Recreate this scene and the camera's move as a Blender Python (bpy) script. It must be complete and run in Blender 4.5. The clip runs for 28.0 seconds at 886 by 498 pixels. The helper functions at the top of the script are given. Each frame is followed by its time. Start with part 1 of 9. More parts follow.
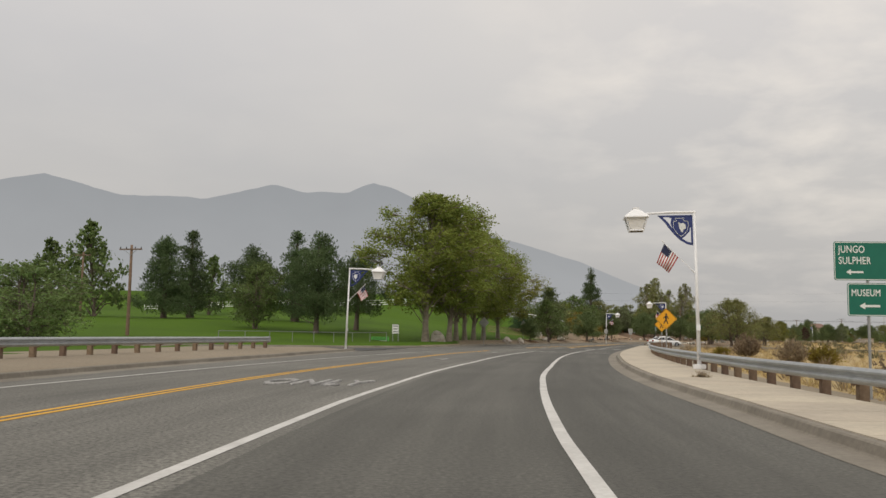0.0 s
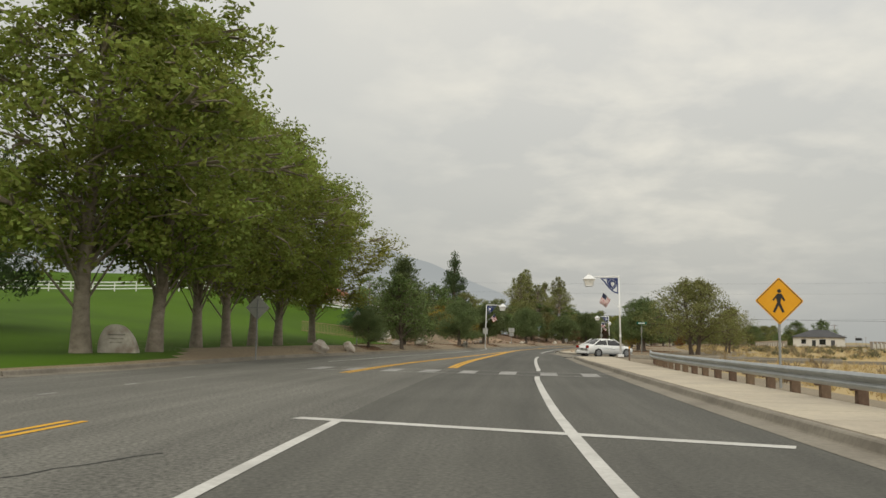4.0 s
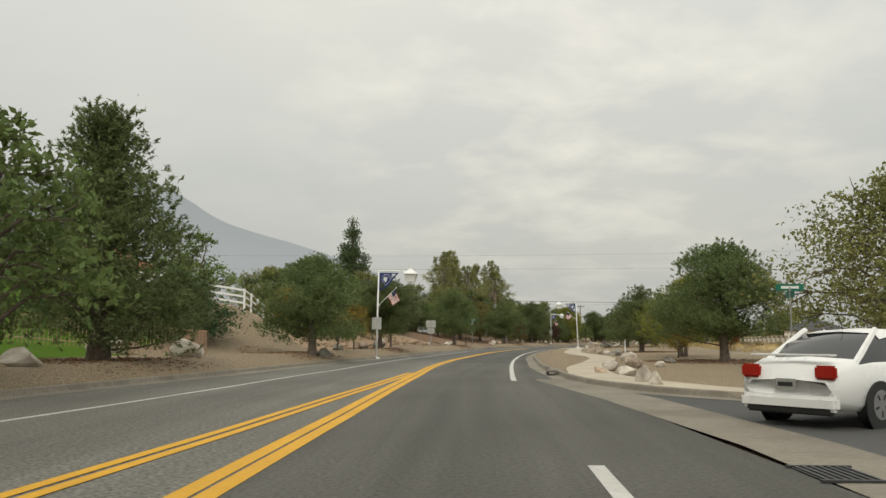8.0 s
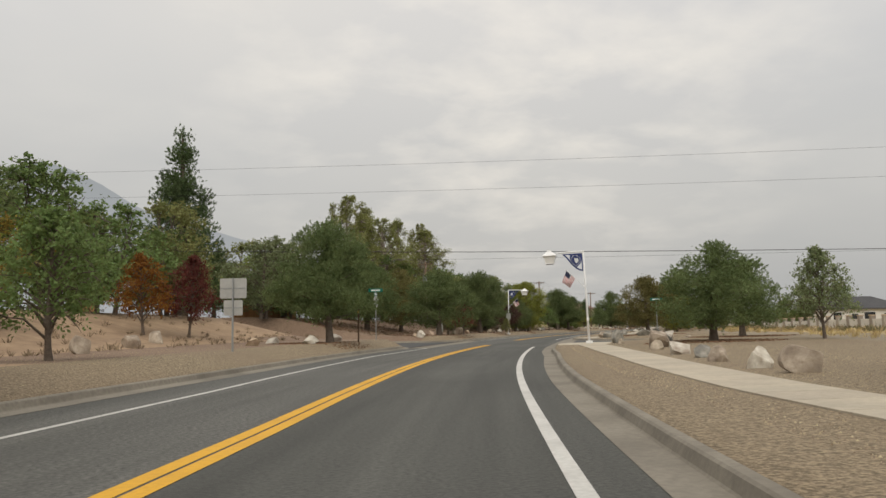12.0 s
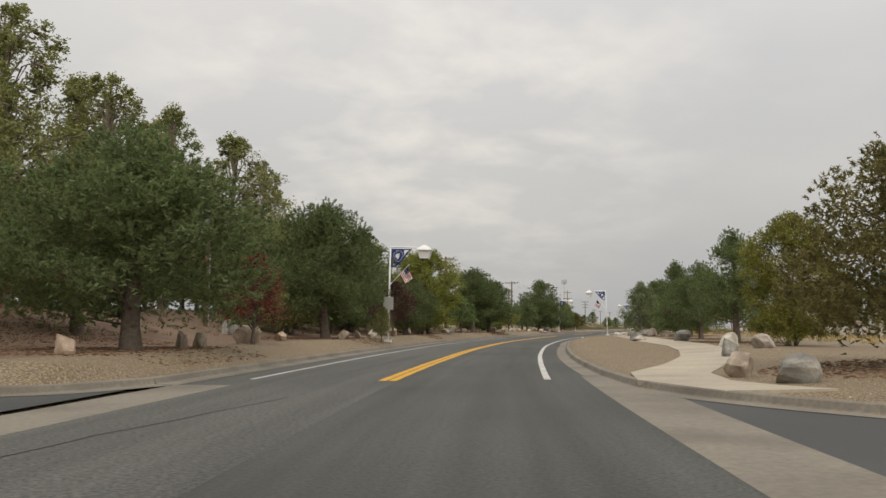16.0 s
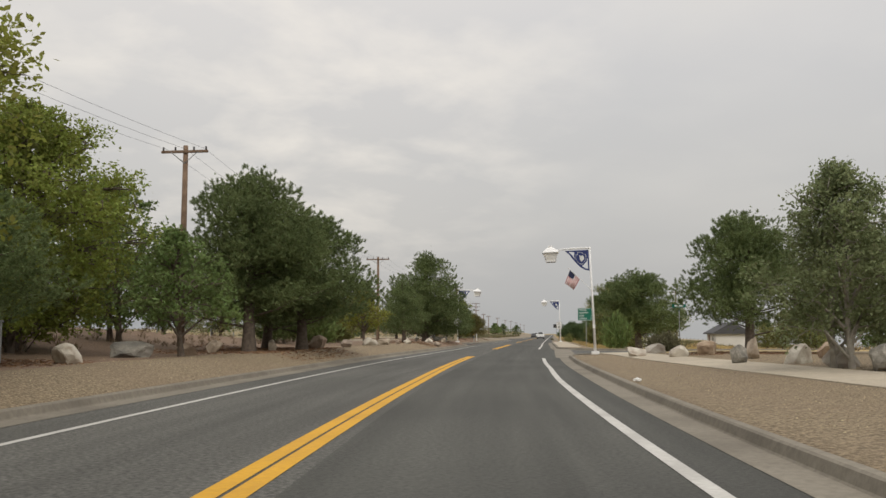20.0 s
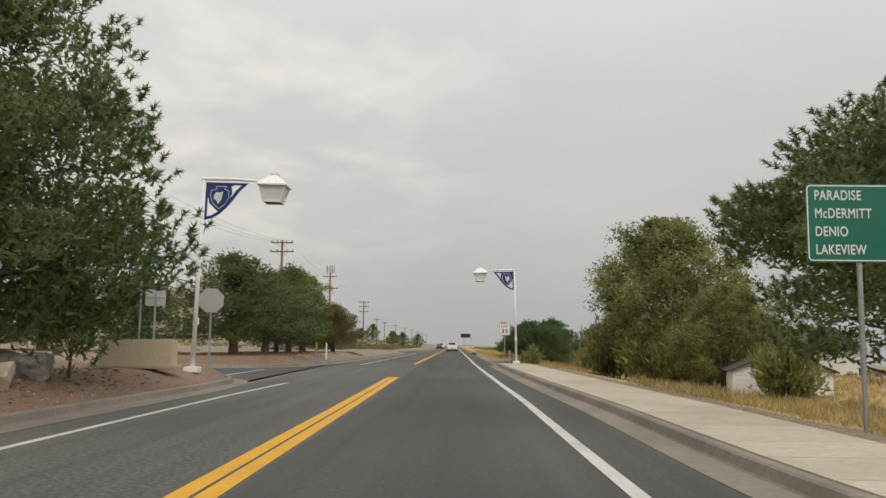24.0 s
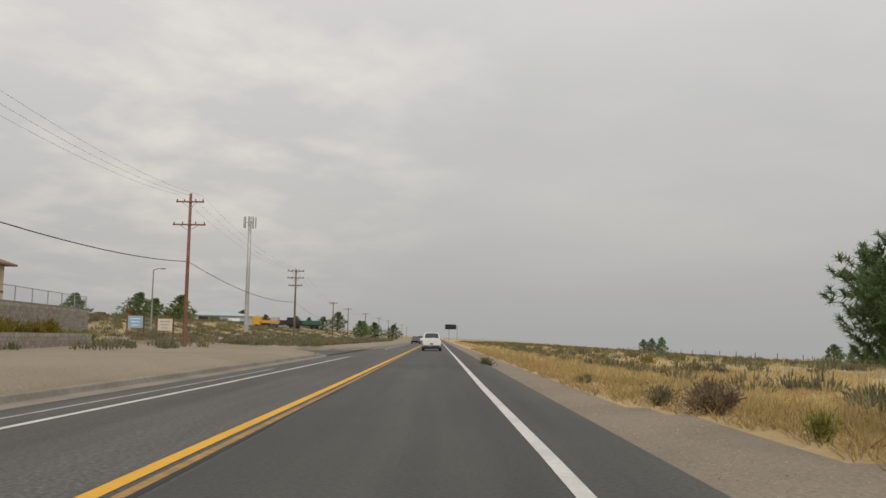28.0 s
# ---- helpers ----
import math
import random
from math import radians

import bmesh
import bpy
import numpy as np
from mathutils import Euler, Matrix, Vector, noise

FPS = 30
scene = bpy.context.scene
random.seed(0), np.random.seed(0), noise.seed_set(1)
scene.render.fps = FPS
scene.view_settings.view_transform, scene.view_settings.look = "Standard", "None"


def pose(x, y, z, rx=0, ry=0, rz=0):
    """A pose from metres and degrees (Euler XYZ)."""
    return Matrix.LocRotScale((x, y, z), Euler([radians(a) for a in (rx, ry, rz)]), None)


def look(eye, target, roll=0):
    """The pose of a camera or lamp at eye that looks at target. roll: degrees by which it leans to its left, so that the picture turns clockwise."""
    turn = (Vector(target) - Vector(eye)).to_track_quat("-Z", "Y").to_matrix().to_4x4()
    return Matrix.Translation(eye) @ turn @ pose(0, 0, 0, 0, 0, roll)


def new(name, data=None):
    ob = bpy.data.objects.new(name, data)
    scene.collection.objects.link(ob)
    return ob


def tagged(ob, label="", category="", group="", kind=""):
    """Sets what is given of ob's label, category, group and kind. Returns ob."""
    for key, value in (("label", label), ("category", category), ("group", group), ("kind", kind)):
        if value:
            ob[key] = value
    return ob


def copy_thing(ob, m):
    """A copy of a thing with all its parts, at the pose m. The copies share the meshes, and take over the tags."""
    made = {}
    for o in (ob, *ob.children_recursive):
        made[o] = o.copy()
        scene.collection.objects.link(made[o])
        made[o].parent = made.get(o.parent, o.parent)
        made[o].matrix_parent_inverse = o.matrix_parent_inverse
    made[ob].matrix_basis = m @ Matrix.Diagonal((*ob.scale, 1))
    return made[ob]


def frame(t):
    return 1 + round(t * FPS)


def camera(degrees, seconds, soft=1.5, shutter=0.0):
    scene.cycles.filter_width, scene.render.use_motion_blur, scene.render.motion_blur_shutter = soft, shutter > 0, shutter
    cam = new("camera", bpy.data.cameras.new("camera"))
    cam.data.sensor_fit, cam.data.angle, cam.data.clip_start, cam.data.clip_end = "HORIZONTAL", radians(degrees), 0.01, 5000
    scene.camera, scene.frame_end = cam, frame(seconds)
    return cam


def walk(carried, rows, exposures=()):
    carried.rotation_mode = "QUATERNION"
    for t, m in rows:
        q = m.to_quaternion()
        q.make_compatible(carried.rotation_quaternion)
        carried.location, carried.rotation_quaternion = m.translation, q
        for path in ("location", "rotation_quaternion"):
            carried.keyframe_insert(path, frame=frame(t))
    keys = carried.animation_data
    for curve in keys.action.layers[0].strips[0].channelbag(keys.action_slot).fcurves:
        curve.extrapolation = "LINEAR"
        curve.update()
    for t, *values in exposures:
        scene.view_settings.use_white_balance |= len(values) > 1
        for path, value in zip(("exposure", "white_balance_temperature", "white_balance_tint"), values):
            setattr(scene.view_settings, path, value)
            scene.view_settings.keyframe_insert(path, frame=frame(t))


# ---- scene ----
cam = camera(54.33, 28.0)
PATH = [
    (0.0, pose(-0.000, -0.000, 1.265, 95.623, -0.948, 0.807)),
    (0.5, pose(0.156, 7.108, 1.251, 95.590, -0.918, 0.022)),
    (1.0, pose(0.458, 14.195, 1.259, 95.643, -0.915, -0.840)),
    (1.5, pose(0.918, 21.261, 1.259, 95.697, -1.024, -2.099)),
    (2.0, pose(1.550, 28.316, 1.254, 95.750, -1.146, -3.530)),
    (2.5, pose(2.368, 35.367, 1.274, 95.800, -1.169, -5.170)),
    (3.0, pose(3.372, 42.420, 1.245, 95.775, -1.107, -6.847)),
    (3.5, pose(4.539, 49.474, 1.228, 95.836, -1.037, -8.140)),
    (4.0, pose(5.844, 56.523, 1.250, 95.922, -0.917, -9.024)),
    (4.5, pose(7.269, 63.550, 1.250, 96.012, -0.775, -9.661)),
    (5.0, pose(8.803, 70.538, 1.250, 96.089, -0.642, -10.214)),
    (5.5, pose(10.433, 77.471, 1.264, 96.128, -0.548, -10.847)),
    (6.0, pose(12.142, 84.338, 1.256, 96.102, -0.523, -11.722)),
    (6.5, pose(13.896, 91.136, 1.261, 96.045, -0.419, -12.590)),
    (7.0, pose(15.687, 97.875, 1.257, 96.020, -0.255, -13.281)),
    (7.5, pose(17.525, 104.567, 1.268, 96.011, -0.126, -13.694)),
    (8.0, pose(19.419, 111.230, 1.265, 95.967, -0.049, -14.070)),
    (8.5, pose(21.374, 117.883, 1.252, 95.923, -0.027, -14.649)),
    (9.0, pose(23.384, 124.542, 1.271, 95.860, 0.027, -15.500)),
    (9.5, pose(25.455, 131.221, 1.229, 95.692, 0.093, -16.017)),
    (10.0, pose(27.606, 137.927, 1.241, 95.552, 0.167, -16.475)),
    (10.5, pose(29.841, 144.668, 1.231, 95.463, 0.344, -17.002)),
    (11.0, pose(32.154, 151.448, 1.237, 95.398, 0.608, -17.466)),
    (11.5, pose(34.537, 158.263, 1.239, 95.319, 0.885, -17.805)),
    (12.0, pose(36.994, 165.105, 1.250, 95.237, 0.955, -18.372)),
    (12.5, pose(39.541, 171.968, 1.250, 95.156, 0.892, -19.120)),
    (13.0, pose(42.196, 178.847, 1.250, 95.076, 0.771, -20.003)),
    (13.5, pose(44.982, 185.741, 1.268, 95.001, 0.666, -20.977)),
    (14.0, pose(47.920, 192.653, 1.243, 94.932, 0.651, -21.995)),
    (14.5, pose(51.024, 199.595, 1.224, 94.935, 0.624, -22.843)),
    (15.0, pose(54.305, 206.579, 1.210, 94.970, 0.511, -23.632)),
    (15.5, pose(57.756, 213.624, 1.213, 95.017, 0.245, -24.424)),
    (16.0, pose(61.342, 220.744, 1.250, 95.136, -0.079, -25.224)),
    (16.5, pose(65.062, 227.936, 1.249, 95.236, -0.345, -26.027)),
    (17.0, pose(68.920, 235.180, 1.256, 95.304, -0.437, -26.825)),
    (17.5, pose(72.932, 242.451, 1.251, 95.322, -0.455, -27.715)),
    (18.0, pose(77.123, 249.716, 1.249, 95.352, -0.379, -28.879)),
    (18.5, pose(81.515, 256.950, 1.246, 95.422, -0.195, -30.230)),
    (19.0, pose(86.107, 264.144, 1.247, 95.514, -0.012, -31.477)),
    (19.5, pose(90.872, 271.299, 1.245, 95.585, 0.107, -32.481)),
    (20.0, pose(95.772, 278.421, 1.251, 95.642, 0.165, -33.307)),
    (20.5, pose(100.775, 285.501, 1.247, 95.726, 0.250, -34.180)),
    (21.0, pose(105.884, 292.528, 1.232, 95.806, 0.330, -35.338)),
    (21.5, pose(111.110, 299.480, 1.230, 95.895, 0.333, -36.674)),
    (22.0, pose(116.456, 306.344, 1.250, 95.983, 0.148, -37.746)),
    (22.5, pose(121.916, 313.114, 1.250, 96.070, -0.132, -38.574)),
    (23.0, pose(127.476, 319.799, 1.250, 96.156, -0.416, -39.177)),
    (23.5, pose(133.114, 326.417, 1.262, 96.241, -0.610, -39.575)),
    (24.0, pose(138.802, 332.992, 1.255, 96.324, -0.622, -39.790)),
    (24.5, pose(144.505, 339.555, 1.247, 96.388, -0.501, -39.930)),
    (25.0, pose(150.196, 346.134, 1.254, 96.390, -0.290, -40.066)),
    (25.5, pose(155.862, 352.746, 1.238, 96.323, -0.134, -40.212)),
    (26.0, pose(161.512, 359.386, 1.237, 96.278, -0.083, -40.338)),
    (26.5, pose(167.168, 366.042, 1.260, 96.215, -0.163, -40.455)),
    (27.0, pose(172.850, 372.696, 1.247, 96.057, -0.388, -40.606)),
    (27.5, pose(178.571, 379.342, 1.245, 95.921, -0.652, -40.776)),
    (28.0, pose(184.334, 385.980, 1.251, 95.881, -0.856, -40.894)),
]
walk(cam, PATH, [(0, -0.09, 6500, 10), (3, -0.07, 6550, 6), (5.5, 0.05, 6580, 2), (7, 0.08, 6590, 1), (8, 0.05, 6570, 3), (10, 0, 6520, 6), (12, 0, 6480, 8), (26.5, 0, 6450, 9), (28, -0.12, 6450, 9)])

# ---- world, sun ----
SUN_AZ, SUN_EL = radians(160), radians(42)
world = bpy.data.worlds.new("smoky_sky")
scene.world = world
world.use_nodes = True
wn, wl = world.node_tree.nodes, world.node_tree.links
wn.clear()


def wnode(kind, **kw):
    n = wn.new(kind)
    for k, v in kw.items():
        if k == "operation":
            n.operation = v
        elif k == "blend_type":
            n.blend_type = v
        elif k == "data_type":
            n.data_type = v
    return n


def wmath(op, a, b=None, clamp=False):
    n = wn.new("ShaderNodeMath")
    n.operation, n.use_clamp = op, clamp
    for i, v in enumerate((a, b)):
        if v is None:
            continue
        if isinstance(v, (int, float)):
            n.inputs[i].default_value = v
        else:
            wl.new(v, n.inputs[i])
    return n.outputs[0]


def wmix(fac, a, b):
    n = wn.new("ShaderNodeMixRGB")
    for i, v in enumerate((fac, a, b)):
        if isinstance(v, (int, float)):
            n.inputs[i].default_value = v
        elif isinstance(v, tuple):
            n.inputs[i].default_value = (*v, 1)
        else:
            wl.new(v, n.inputs[i])
    return n.outputs[0]


tc = wn.new("ShaderNodeTexCoord")
sep = wn.new("ShaderNodeSeparateXYZ")
wl.new(tc.outputs["Generated"], sep.inputs[0])
up = wmath("MAXIMUM", sep.outputs[2], 0.0)
den = wmath("ADD", up, 0.22)
comb = wn.new("ShaderNodeCombineXYZ")
wl.new(wmath("DIVIDE", sep.outputs[0], den), comb.inputs[0])
wl.new(wmath("DIVIDE", sep.outputs[1], den), comb.inputs[1])


def wnoise(scale, detail, rough, dist=0.0):
    n = wn.new("ShaderNodeTexNoise")
    n.inputs["Scale"].default_value, n.inputs["Detail"].default_value = scale, detail
    n.inputs["Roughness"].default_value, n.inputs["Distortion"].default_value = rough, dist
    wl.new(comb.outputs[0], n.inputs["Vector"])
    return n.outputs["Fac"]


broad = wmath("MULTIPLY", wmath("SUBTRACT", wnoise(0.9, 3.0, 0.42, 0.1), 0.40), 3.4, True)
fine = wmath("MULTIPLY", wmath("SUBTRACT", wnoise(3.0, 5.0, 0.55, 0.15), 0.45), 4.5, True)
# a thinner, brighter patch in the smoke
sd = Vector((math.sin(radians(23)) * math.cos(radians(21)), math.cos(radians(23)) * math.cos(radians(21)), math.sin(radians(21))))
dot = wn.new("ShaderNodeVectorMath")
dot.operation = "DOT_PRODUCT"
wl.new(tc.outputs["Generated"], dot.inputs[0])
dot.inputs[1].default_value = sd
veil = wmath("MULTIPLY", wmath("SUBTRACT", dot.outputs["Value"], 0.925), 11.0, True)
rise = wmath("MULTIPLY", up, 2.6, True)
low = wmix(rise, (0.470, 0.466, 0.460), (0.740, 0.715, 0.710))
cl = wmix(wmath("MULTIPLY", wmath("MULTIPLY", broad, rise), 0.52), low, (0.882, 0.822, 0.746))
cl = wmix(wmath("MULTIPLY", wmath("MULTIPLY", fine, rise), 0.13), cl, (0.924, 0.868, 0.799))
cl = wmix(wmath("MULTIPLY", wmath("MULTIPLY", fine, veil), 0.60), cl, (1.090, 1.000, 0.888))
cl = wmix(wmath("MULTIPLY", veil, 0.16), cl, (1.019, 0.920, 0.821))
high = wmath("MULTIPLY", wmath("SUBTRACT", up, 0.45), 2.2, True)
cl = wmix(high, cl, (1.161, 1.092, 1.021))
sky = wn.new("ShaderNodeTexSky")
sky.sky_type, sky.sun_disc = "NISHITA", False
sky.sun_elevation, sky.sun_rotation = SUN_EL, -SUN_AZ
sky.dust_density, sky.air_density = 6.0, 2.0
b1, b2 = wn.new("ShaderNodeBackground"), wn.new("ShaderNodeBackground")
wl.new(sky.outputs[0], b1.inputs[0])
b1.inputs[1].default_value = 0.08
wl.new(cl, b2.inputs[0])
b2.inputs[1].default_value = 1.0
ms, wo = wn.new("ShaderNodeMixShader"), wn.new("ShaderNodeOutputWorld")
ms.inputs[0].default_value = 0.9
wl.new(b1.outputs[0], ms.inputs[1])
wl.new(b2.outputs[0], ms.inputs[2])
wl.new(ms.outputs[0], wo.inputs[0])
sun = new("sun", bpy.data.lights.new("sun", "SUN"))
sun.data.energy, sun.data.angle, sun.data.color = 1.1, radians(24), (1.0, 0.95, 0.87)
sun.matrix_world = look((0, 0, 50), Vector((0, 0, 50)) - Vector((-math.sin(SUN_AZ) * math.cos(SUN_EL), math.cos(SUN_AZ) * math.cos(SUN_EL), math.sin(SUN_EL))))

# ---- materials ----
def pmat(name, c1, c2=None, rough=0.8, scale=3.0, bump=0.15, metal=0.0, big=0.25, spread=0.0, island=0.0, c3=None, bscale=None, spec=0.5, trans=0.0, crisp=(0.3, 0.7), streak=0.0):
    """A painted or natural surface: two colours mixed by fine grain, broad stains towards c3, and relief."""
    c2 = c2 or tuple(min(1, c * 1.25) for c in c1)
    m = bpy.data.materials.new(name)
    m.use_nodes = True
    n, l = m.node_tree.nodes, m.node_tree.links
    p = n["Principled BSDF"]
    p.inputs["Roughness"].default_value, p.inputs["Metallic"].default_value = rough, metal
    p.inputs["Specular IOR Level"].default_value = spec
    t = n.new("ShaderNodeTexCoord")
    a, b = n.new("ShaderNodeTexNoise"), n.new("ShaderNodeTexNoise")
    a.inputs["Scale"].default_value, a.inputs["Detail"].default_value, a.inputs["Roughness"].default_value = scale, 6.0, 0.65
    b.inputs["Scale"].default_value, b.inputs["Detail"].default_value = scale * 0.06 if bscale is None else bscale, 4.0
    for k in (a, b):
        l.new(t.outputs["Object"], k.inputs["Vector"])

    def ramp(src, lo, hi):
        r = n.new("ShaderNodeMapRange")
        r.inputs[1].default_value, r.inputs[2].default_value = lo, hi
        l.new(src, r.inputs[0])
        return r.outputs[0]

    def mix(fac, x, y, kind="MIX"):
        k = n.new("ShaderNodeMixRGB")
        k.blend_type = kind
        for i, v in enumerate((fac, x, y)):
            if isinstance(v, (int, float)):
                k.inputs[i].default_value = v
            elif isinstance(v, tuple):
                k.inputs[i].default_value = (*v, 1)
            else:
                l.new(v, k.inputs[i])
        return k.outputs[0]

    col = mix(ramp(a.outputs["Fac"], *crisp), c1, c2)
    k = n.new("ShaderNodeMath")
    k.operation = "MULTIPLY"
    l.new(ramp(b.outputs["Fac"], 0.42, 0.68), k.inputs[0])
    k.inputs[1].default_value = big
    col = mix(k.outputs[0], col, c3 or tuple(c * 0.55 for c in c1))
    if streak:
        # wheel tracks and oil: long stains that run with the lane
        uv = n.new("ShaderNodeUVMap")
        for sx, sy, part_of in ((0.62, 0.012, 1.0), (2.6, 0.10, 0.6)):
            mp, w = n.new("ShaderNodeMapping"), n.new("ShaderNodeTexNoise")
            mp.inputs["Scale"].default_value = (sx, sy, 1)
            w.inputs["Scale"].default_value, w.inputs["Detail"].default_value = 1.0, 3.0
            l.new(uv.outputs[0], mp.inputs["Vector"])
            l.new(mp.outputs[0], w.inputs["Vector"])
            mr = n.new("ShaderNodeMapRange")
            mr.inputs[1].default_value, mr.inputs[2].default_value = 0.3, 0.7
            mr.inputs[3].default_value, mr.inputs[4].default_value = 1 - streak * part_of, 1 + streak * part_of
            l.new(w.outputs["Fac"], mr.inputs[0])
            hs = n.new("ShaderNodeHueSaturation")
            l.new(mr.outputs[0], hs.inputs["Value"])
            l.new(col, hs.inputs["Color"])
            col = hs.outputs[0]
    for amount, kind in ((spread, "ShaderNodeObjectInfo"), (island, "ShaderNodeNewGeometry")):
        if amount:
            g = n.new(kind)
            h = n.new("ShaderNodeHueSaturation")
            src = g.outputs["Random"] if kind == "ShaderNodeObjectInfo" else g.outputs["Random Per Island"]
            r = n.new("ShaderNodeMapRange")
            r.inputs[3].default_value, r.inputs[4].default_value = 1 - amount, 1 + amount
            l.new(src, r.inputs[0])
            l.new(r.outputs[0], h.inputs["Value"])
            r2 = n.new("ShaderNodeMapRange")
            r2.inputs[3].default_value, r2.inputs[4].default_value = 0.5 - amount * 0.05, 0.5 + amount * 0.05
            l.new(src, r2.inputs[0])
            l.new(r2.outputs[0], h.inputs["Hue"])
            l.new(col, h.inputs["Color"])
            col = h.outputs[0]
    l.new(col, p.inputs["Base Color"])
    rr = n.new("ShaderNodeMapRange")
    rr.inputs[3].default_value, rr.inputs[4].default_value = max(0.02, rough - 0.12), min(1, rough + 0.1)
    l.new(a.outputs["Fac"], rr.inputs[0])
    l.new(rr.outputs[0], p.inputs["Roughness"])
    if bump:
        u = n.new("ShaderNodeBump")
        u.inputs["Strength"].default_value, u.inputs["Distance"].default_value = bump, 0.02
        l.new(a.outputs["Fac"], u.inputs["Height"])
        l.new(u.outputs[0], p.inputs["Normal"])
    if trans:
        d, s, o = n.new("ShaderNodeBsdfTranslucent"), n.new("ShaderNodeMixShader"), n["Material Output"]
        l.new(col, d.inputs[0])
        s.inputs[0].default_value = trans
        l.new(p.outputs[0], s.inputs[1])
        l.new(d.outputs[0], s.inputs[2])
        l.new(s.outputs[0], o.inputs[0])
    return m


M = {}
M["asphalt"] = pmat("asphalt", (0.046, 0.046, 0.041), (0.158, 0.155, 0.141), 0.86, 17.0, 0.8, big=0.5, c3=(0.070, 0.070, 0.063), bscale=0.11, crisp=(0.36, 0.64), streak=0.24)
M["asphalt_lane"] = pmat("asphalt_lane", (0.038, 0.039, 0.034), (0.108, 0.107, 0.096), 0.84, 19.0, 0.6, big=0.55, c3=(0.040, 0.040, 0.036), bscale=0.13, crisp=(0.33, 0.67), streak=0.24)
M["asphalt_old"] = pmat("asphalt_old", (0.062, 0.060, 0.051), (0.225, 0.218, 0.192), 0.88, 17.0, 0.8, big=0.45, c3=(0.085, 0.082, 0.070), bscale=0.14, crisp=(0.36, 0.64), streak=0.2)
M["asphalt_warm"] = pmat("asphalt_warm", (0.050, 0.049, 0.042), (0.140, 0.136, 0.118), 0.86, 18.0, 0.6, big=0.5, c3=(0.058, 0.056, 0.047), bscale=0.14, crisp=(0.33, 0.67), streak=0.22)
M["asphalt_new"] = pmat("asphalt_new", (0.036, 0.036, 0.032), (0.092, 0.091, 0.082), 0.84, 19.0, 0.5, big=0.5, c3=(0.036, 0.036, 0.033), bscale=0.15, crisp=(0.33, 0.67), streak=0.22)
M["asphalt_mid"] = pmat("asphalt_mid", (0.042, 0.041, 0.037), (0.128, 0.125, 0.113), 0.86, 17.0, 0.7, big=0.5, c3=(0.058, 0.057, 0.051), bscale=0.12, crisp=(0.36, 0.64), streak=0.22)
M["paint_yellow_worn"] = pmat("paint_yellow_worn", (0.46, 0.26, 0.04), (0.22, 0.14, 0.06), 0.8, 5.0, 0.3, big=0.5, c3=(0.09, 0.08, 0.065), bscale=0.8)
M["asphalt_dark"] = pmat("asphalt_dark", (0.055, 0.055, 0.054), (0.09, 0.09, 0.087), 0.85, 14.0, 0.4, big=0.4, bscale=0.2)
M["tar"] = pmat("tar", (0.020, 0.020, 0.020), (0.032, 0.032, 0.031), 0.9, 20.0, 0.2)
M["concrete"] = pmat("concrete", (0.42, 0.366, 0.282), (0.55, 0.484, 0.380), 0.9, 9.0, 0.25, big=0.35, c3=(0.25, 0.22, 0.185), spread=0.06)
M["gutter"] = pmat("gutter", (0.190, 0.168, 0.135), (0.290, 0.262, 0.212), 0.92, 9.0, 0.3, big=0.6, c3=(0.125, 0.108, 0.086), bscale=0.5)
M["gravel"] = pmat("gravel", (0.112, 0.084, 0.050), (0.380, 0.298, 0.192), 0.95, 20.0, 1.0, big=0.35, c3=(0.19, 0.135, 0.09), bscale=0.16, crisp=(0.40, 0.62))
M["redsoil"] = pmat("redsoil", (0.130, 0.086, 0.056), (0.330, 0.230, 0.160), 0.95, 16.0, 0.9, big=0.5, c3=(0.14, 0.085, 0.055), bscale=0.2, crisp=(0.38, 0.64))
M["dirt"] = pmat("dirt", (0.195, 0.160, 0.112), (0.325, 0.270, 0.192), 0.95, 12.0, 0.6, big=0.45, c3=(0.17, 0.135, 0.09), bscale=0.12, crisp=(0.36, 0.66))
M["bank"] = pmat("bank", (0.27, 0.18, 0.11), (0.42, 0.30, 0.19), 0.95, 2.4, 0.9, big=0.5, c3=(0.19, 0.12, 0.075), bscale=0.5)
M["lawn"] = pmat("lawn", (0.050, 0.104, 0.009), (0.092, 0.160, 0.016), 0.95, 22.0, 0.5, big=0.55, c3=(0.045, 0.080, 0.014), bscale=0.10, spec=0.08)
M["dry"] = pmat("dry", (0.34, 0.245, 0.105), (0.53, 0.40, 0.19), 0.95, 6.0, 0.9, big=0.5, c3=(0.27, 0.205, 0.10), bscale=0.09)
M["desert"] = pmat("desert", (0.27, 0.212, 0.110), (0.43, 0.335, 0.180), 0.95, 0.9, 0.8, big=0.75, c3=(0.175, 0.160, 0.090), bscale=0.06)
M["shoulder"] = pmat("shoulder", (0.165, 0.136, 0.100), (0.300, 0.250, 0.188), 0.95, 16.0, 0.9, big=0.4, bscale=0.3)
M["paint_white"] = pmat("paint_white", (0.50, 0.49, 0.46), (0.66, 0.65, 0.62), 0.75, 12.0, 0.3, big=0.45, c3=(0.33, 0.32, 0.30), bscale=0.9)
M["paint_worn"] = pmat("paint_worn", (0.20, 0.195, 0.185), (0.50, 0.49, 0.47), 0.8, 6.0, 0.3, big=0.6, c3=(0.13, 0.128, 0.122), bscale=0.9)
M["paint_yellow"] = pmat("paint_yellow", (0.62, 0.32, 0.012), (0.76, 0.42, 0.020), 0.72, 12.0, 0.3, big=0.35, c3=(0.45, 0.23, 0.02), bscale=0.7)
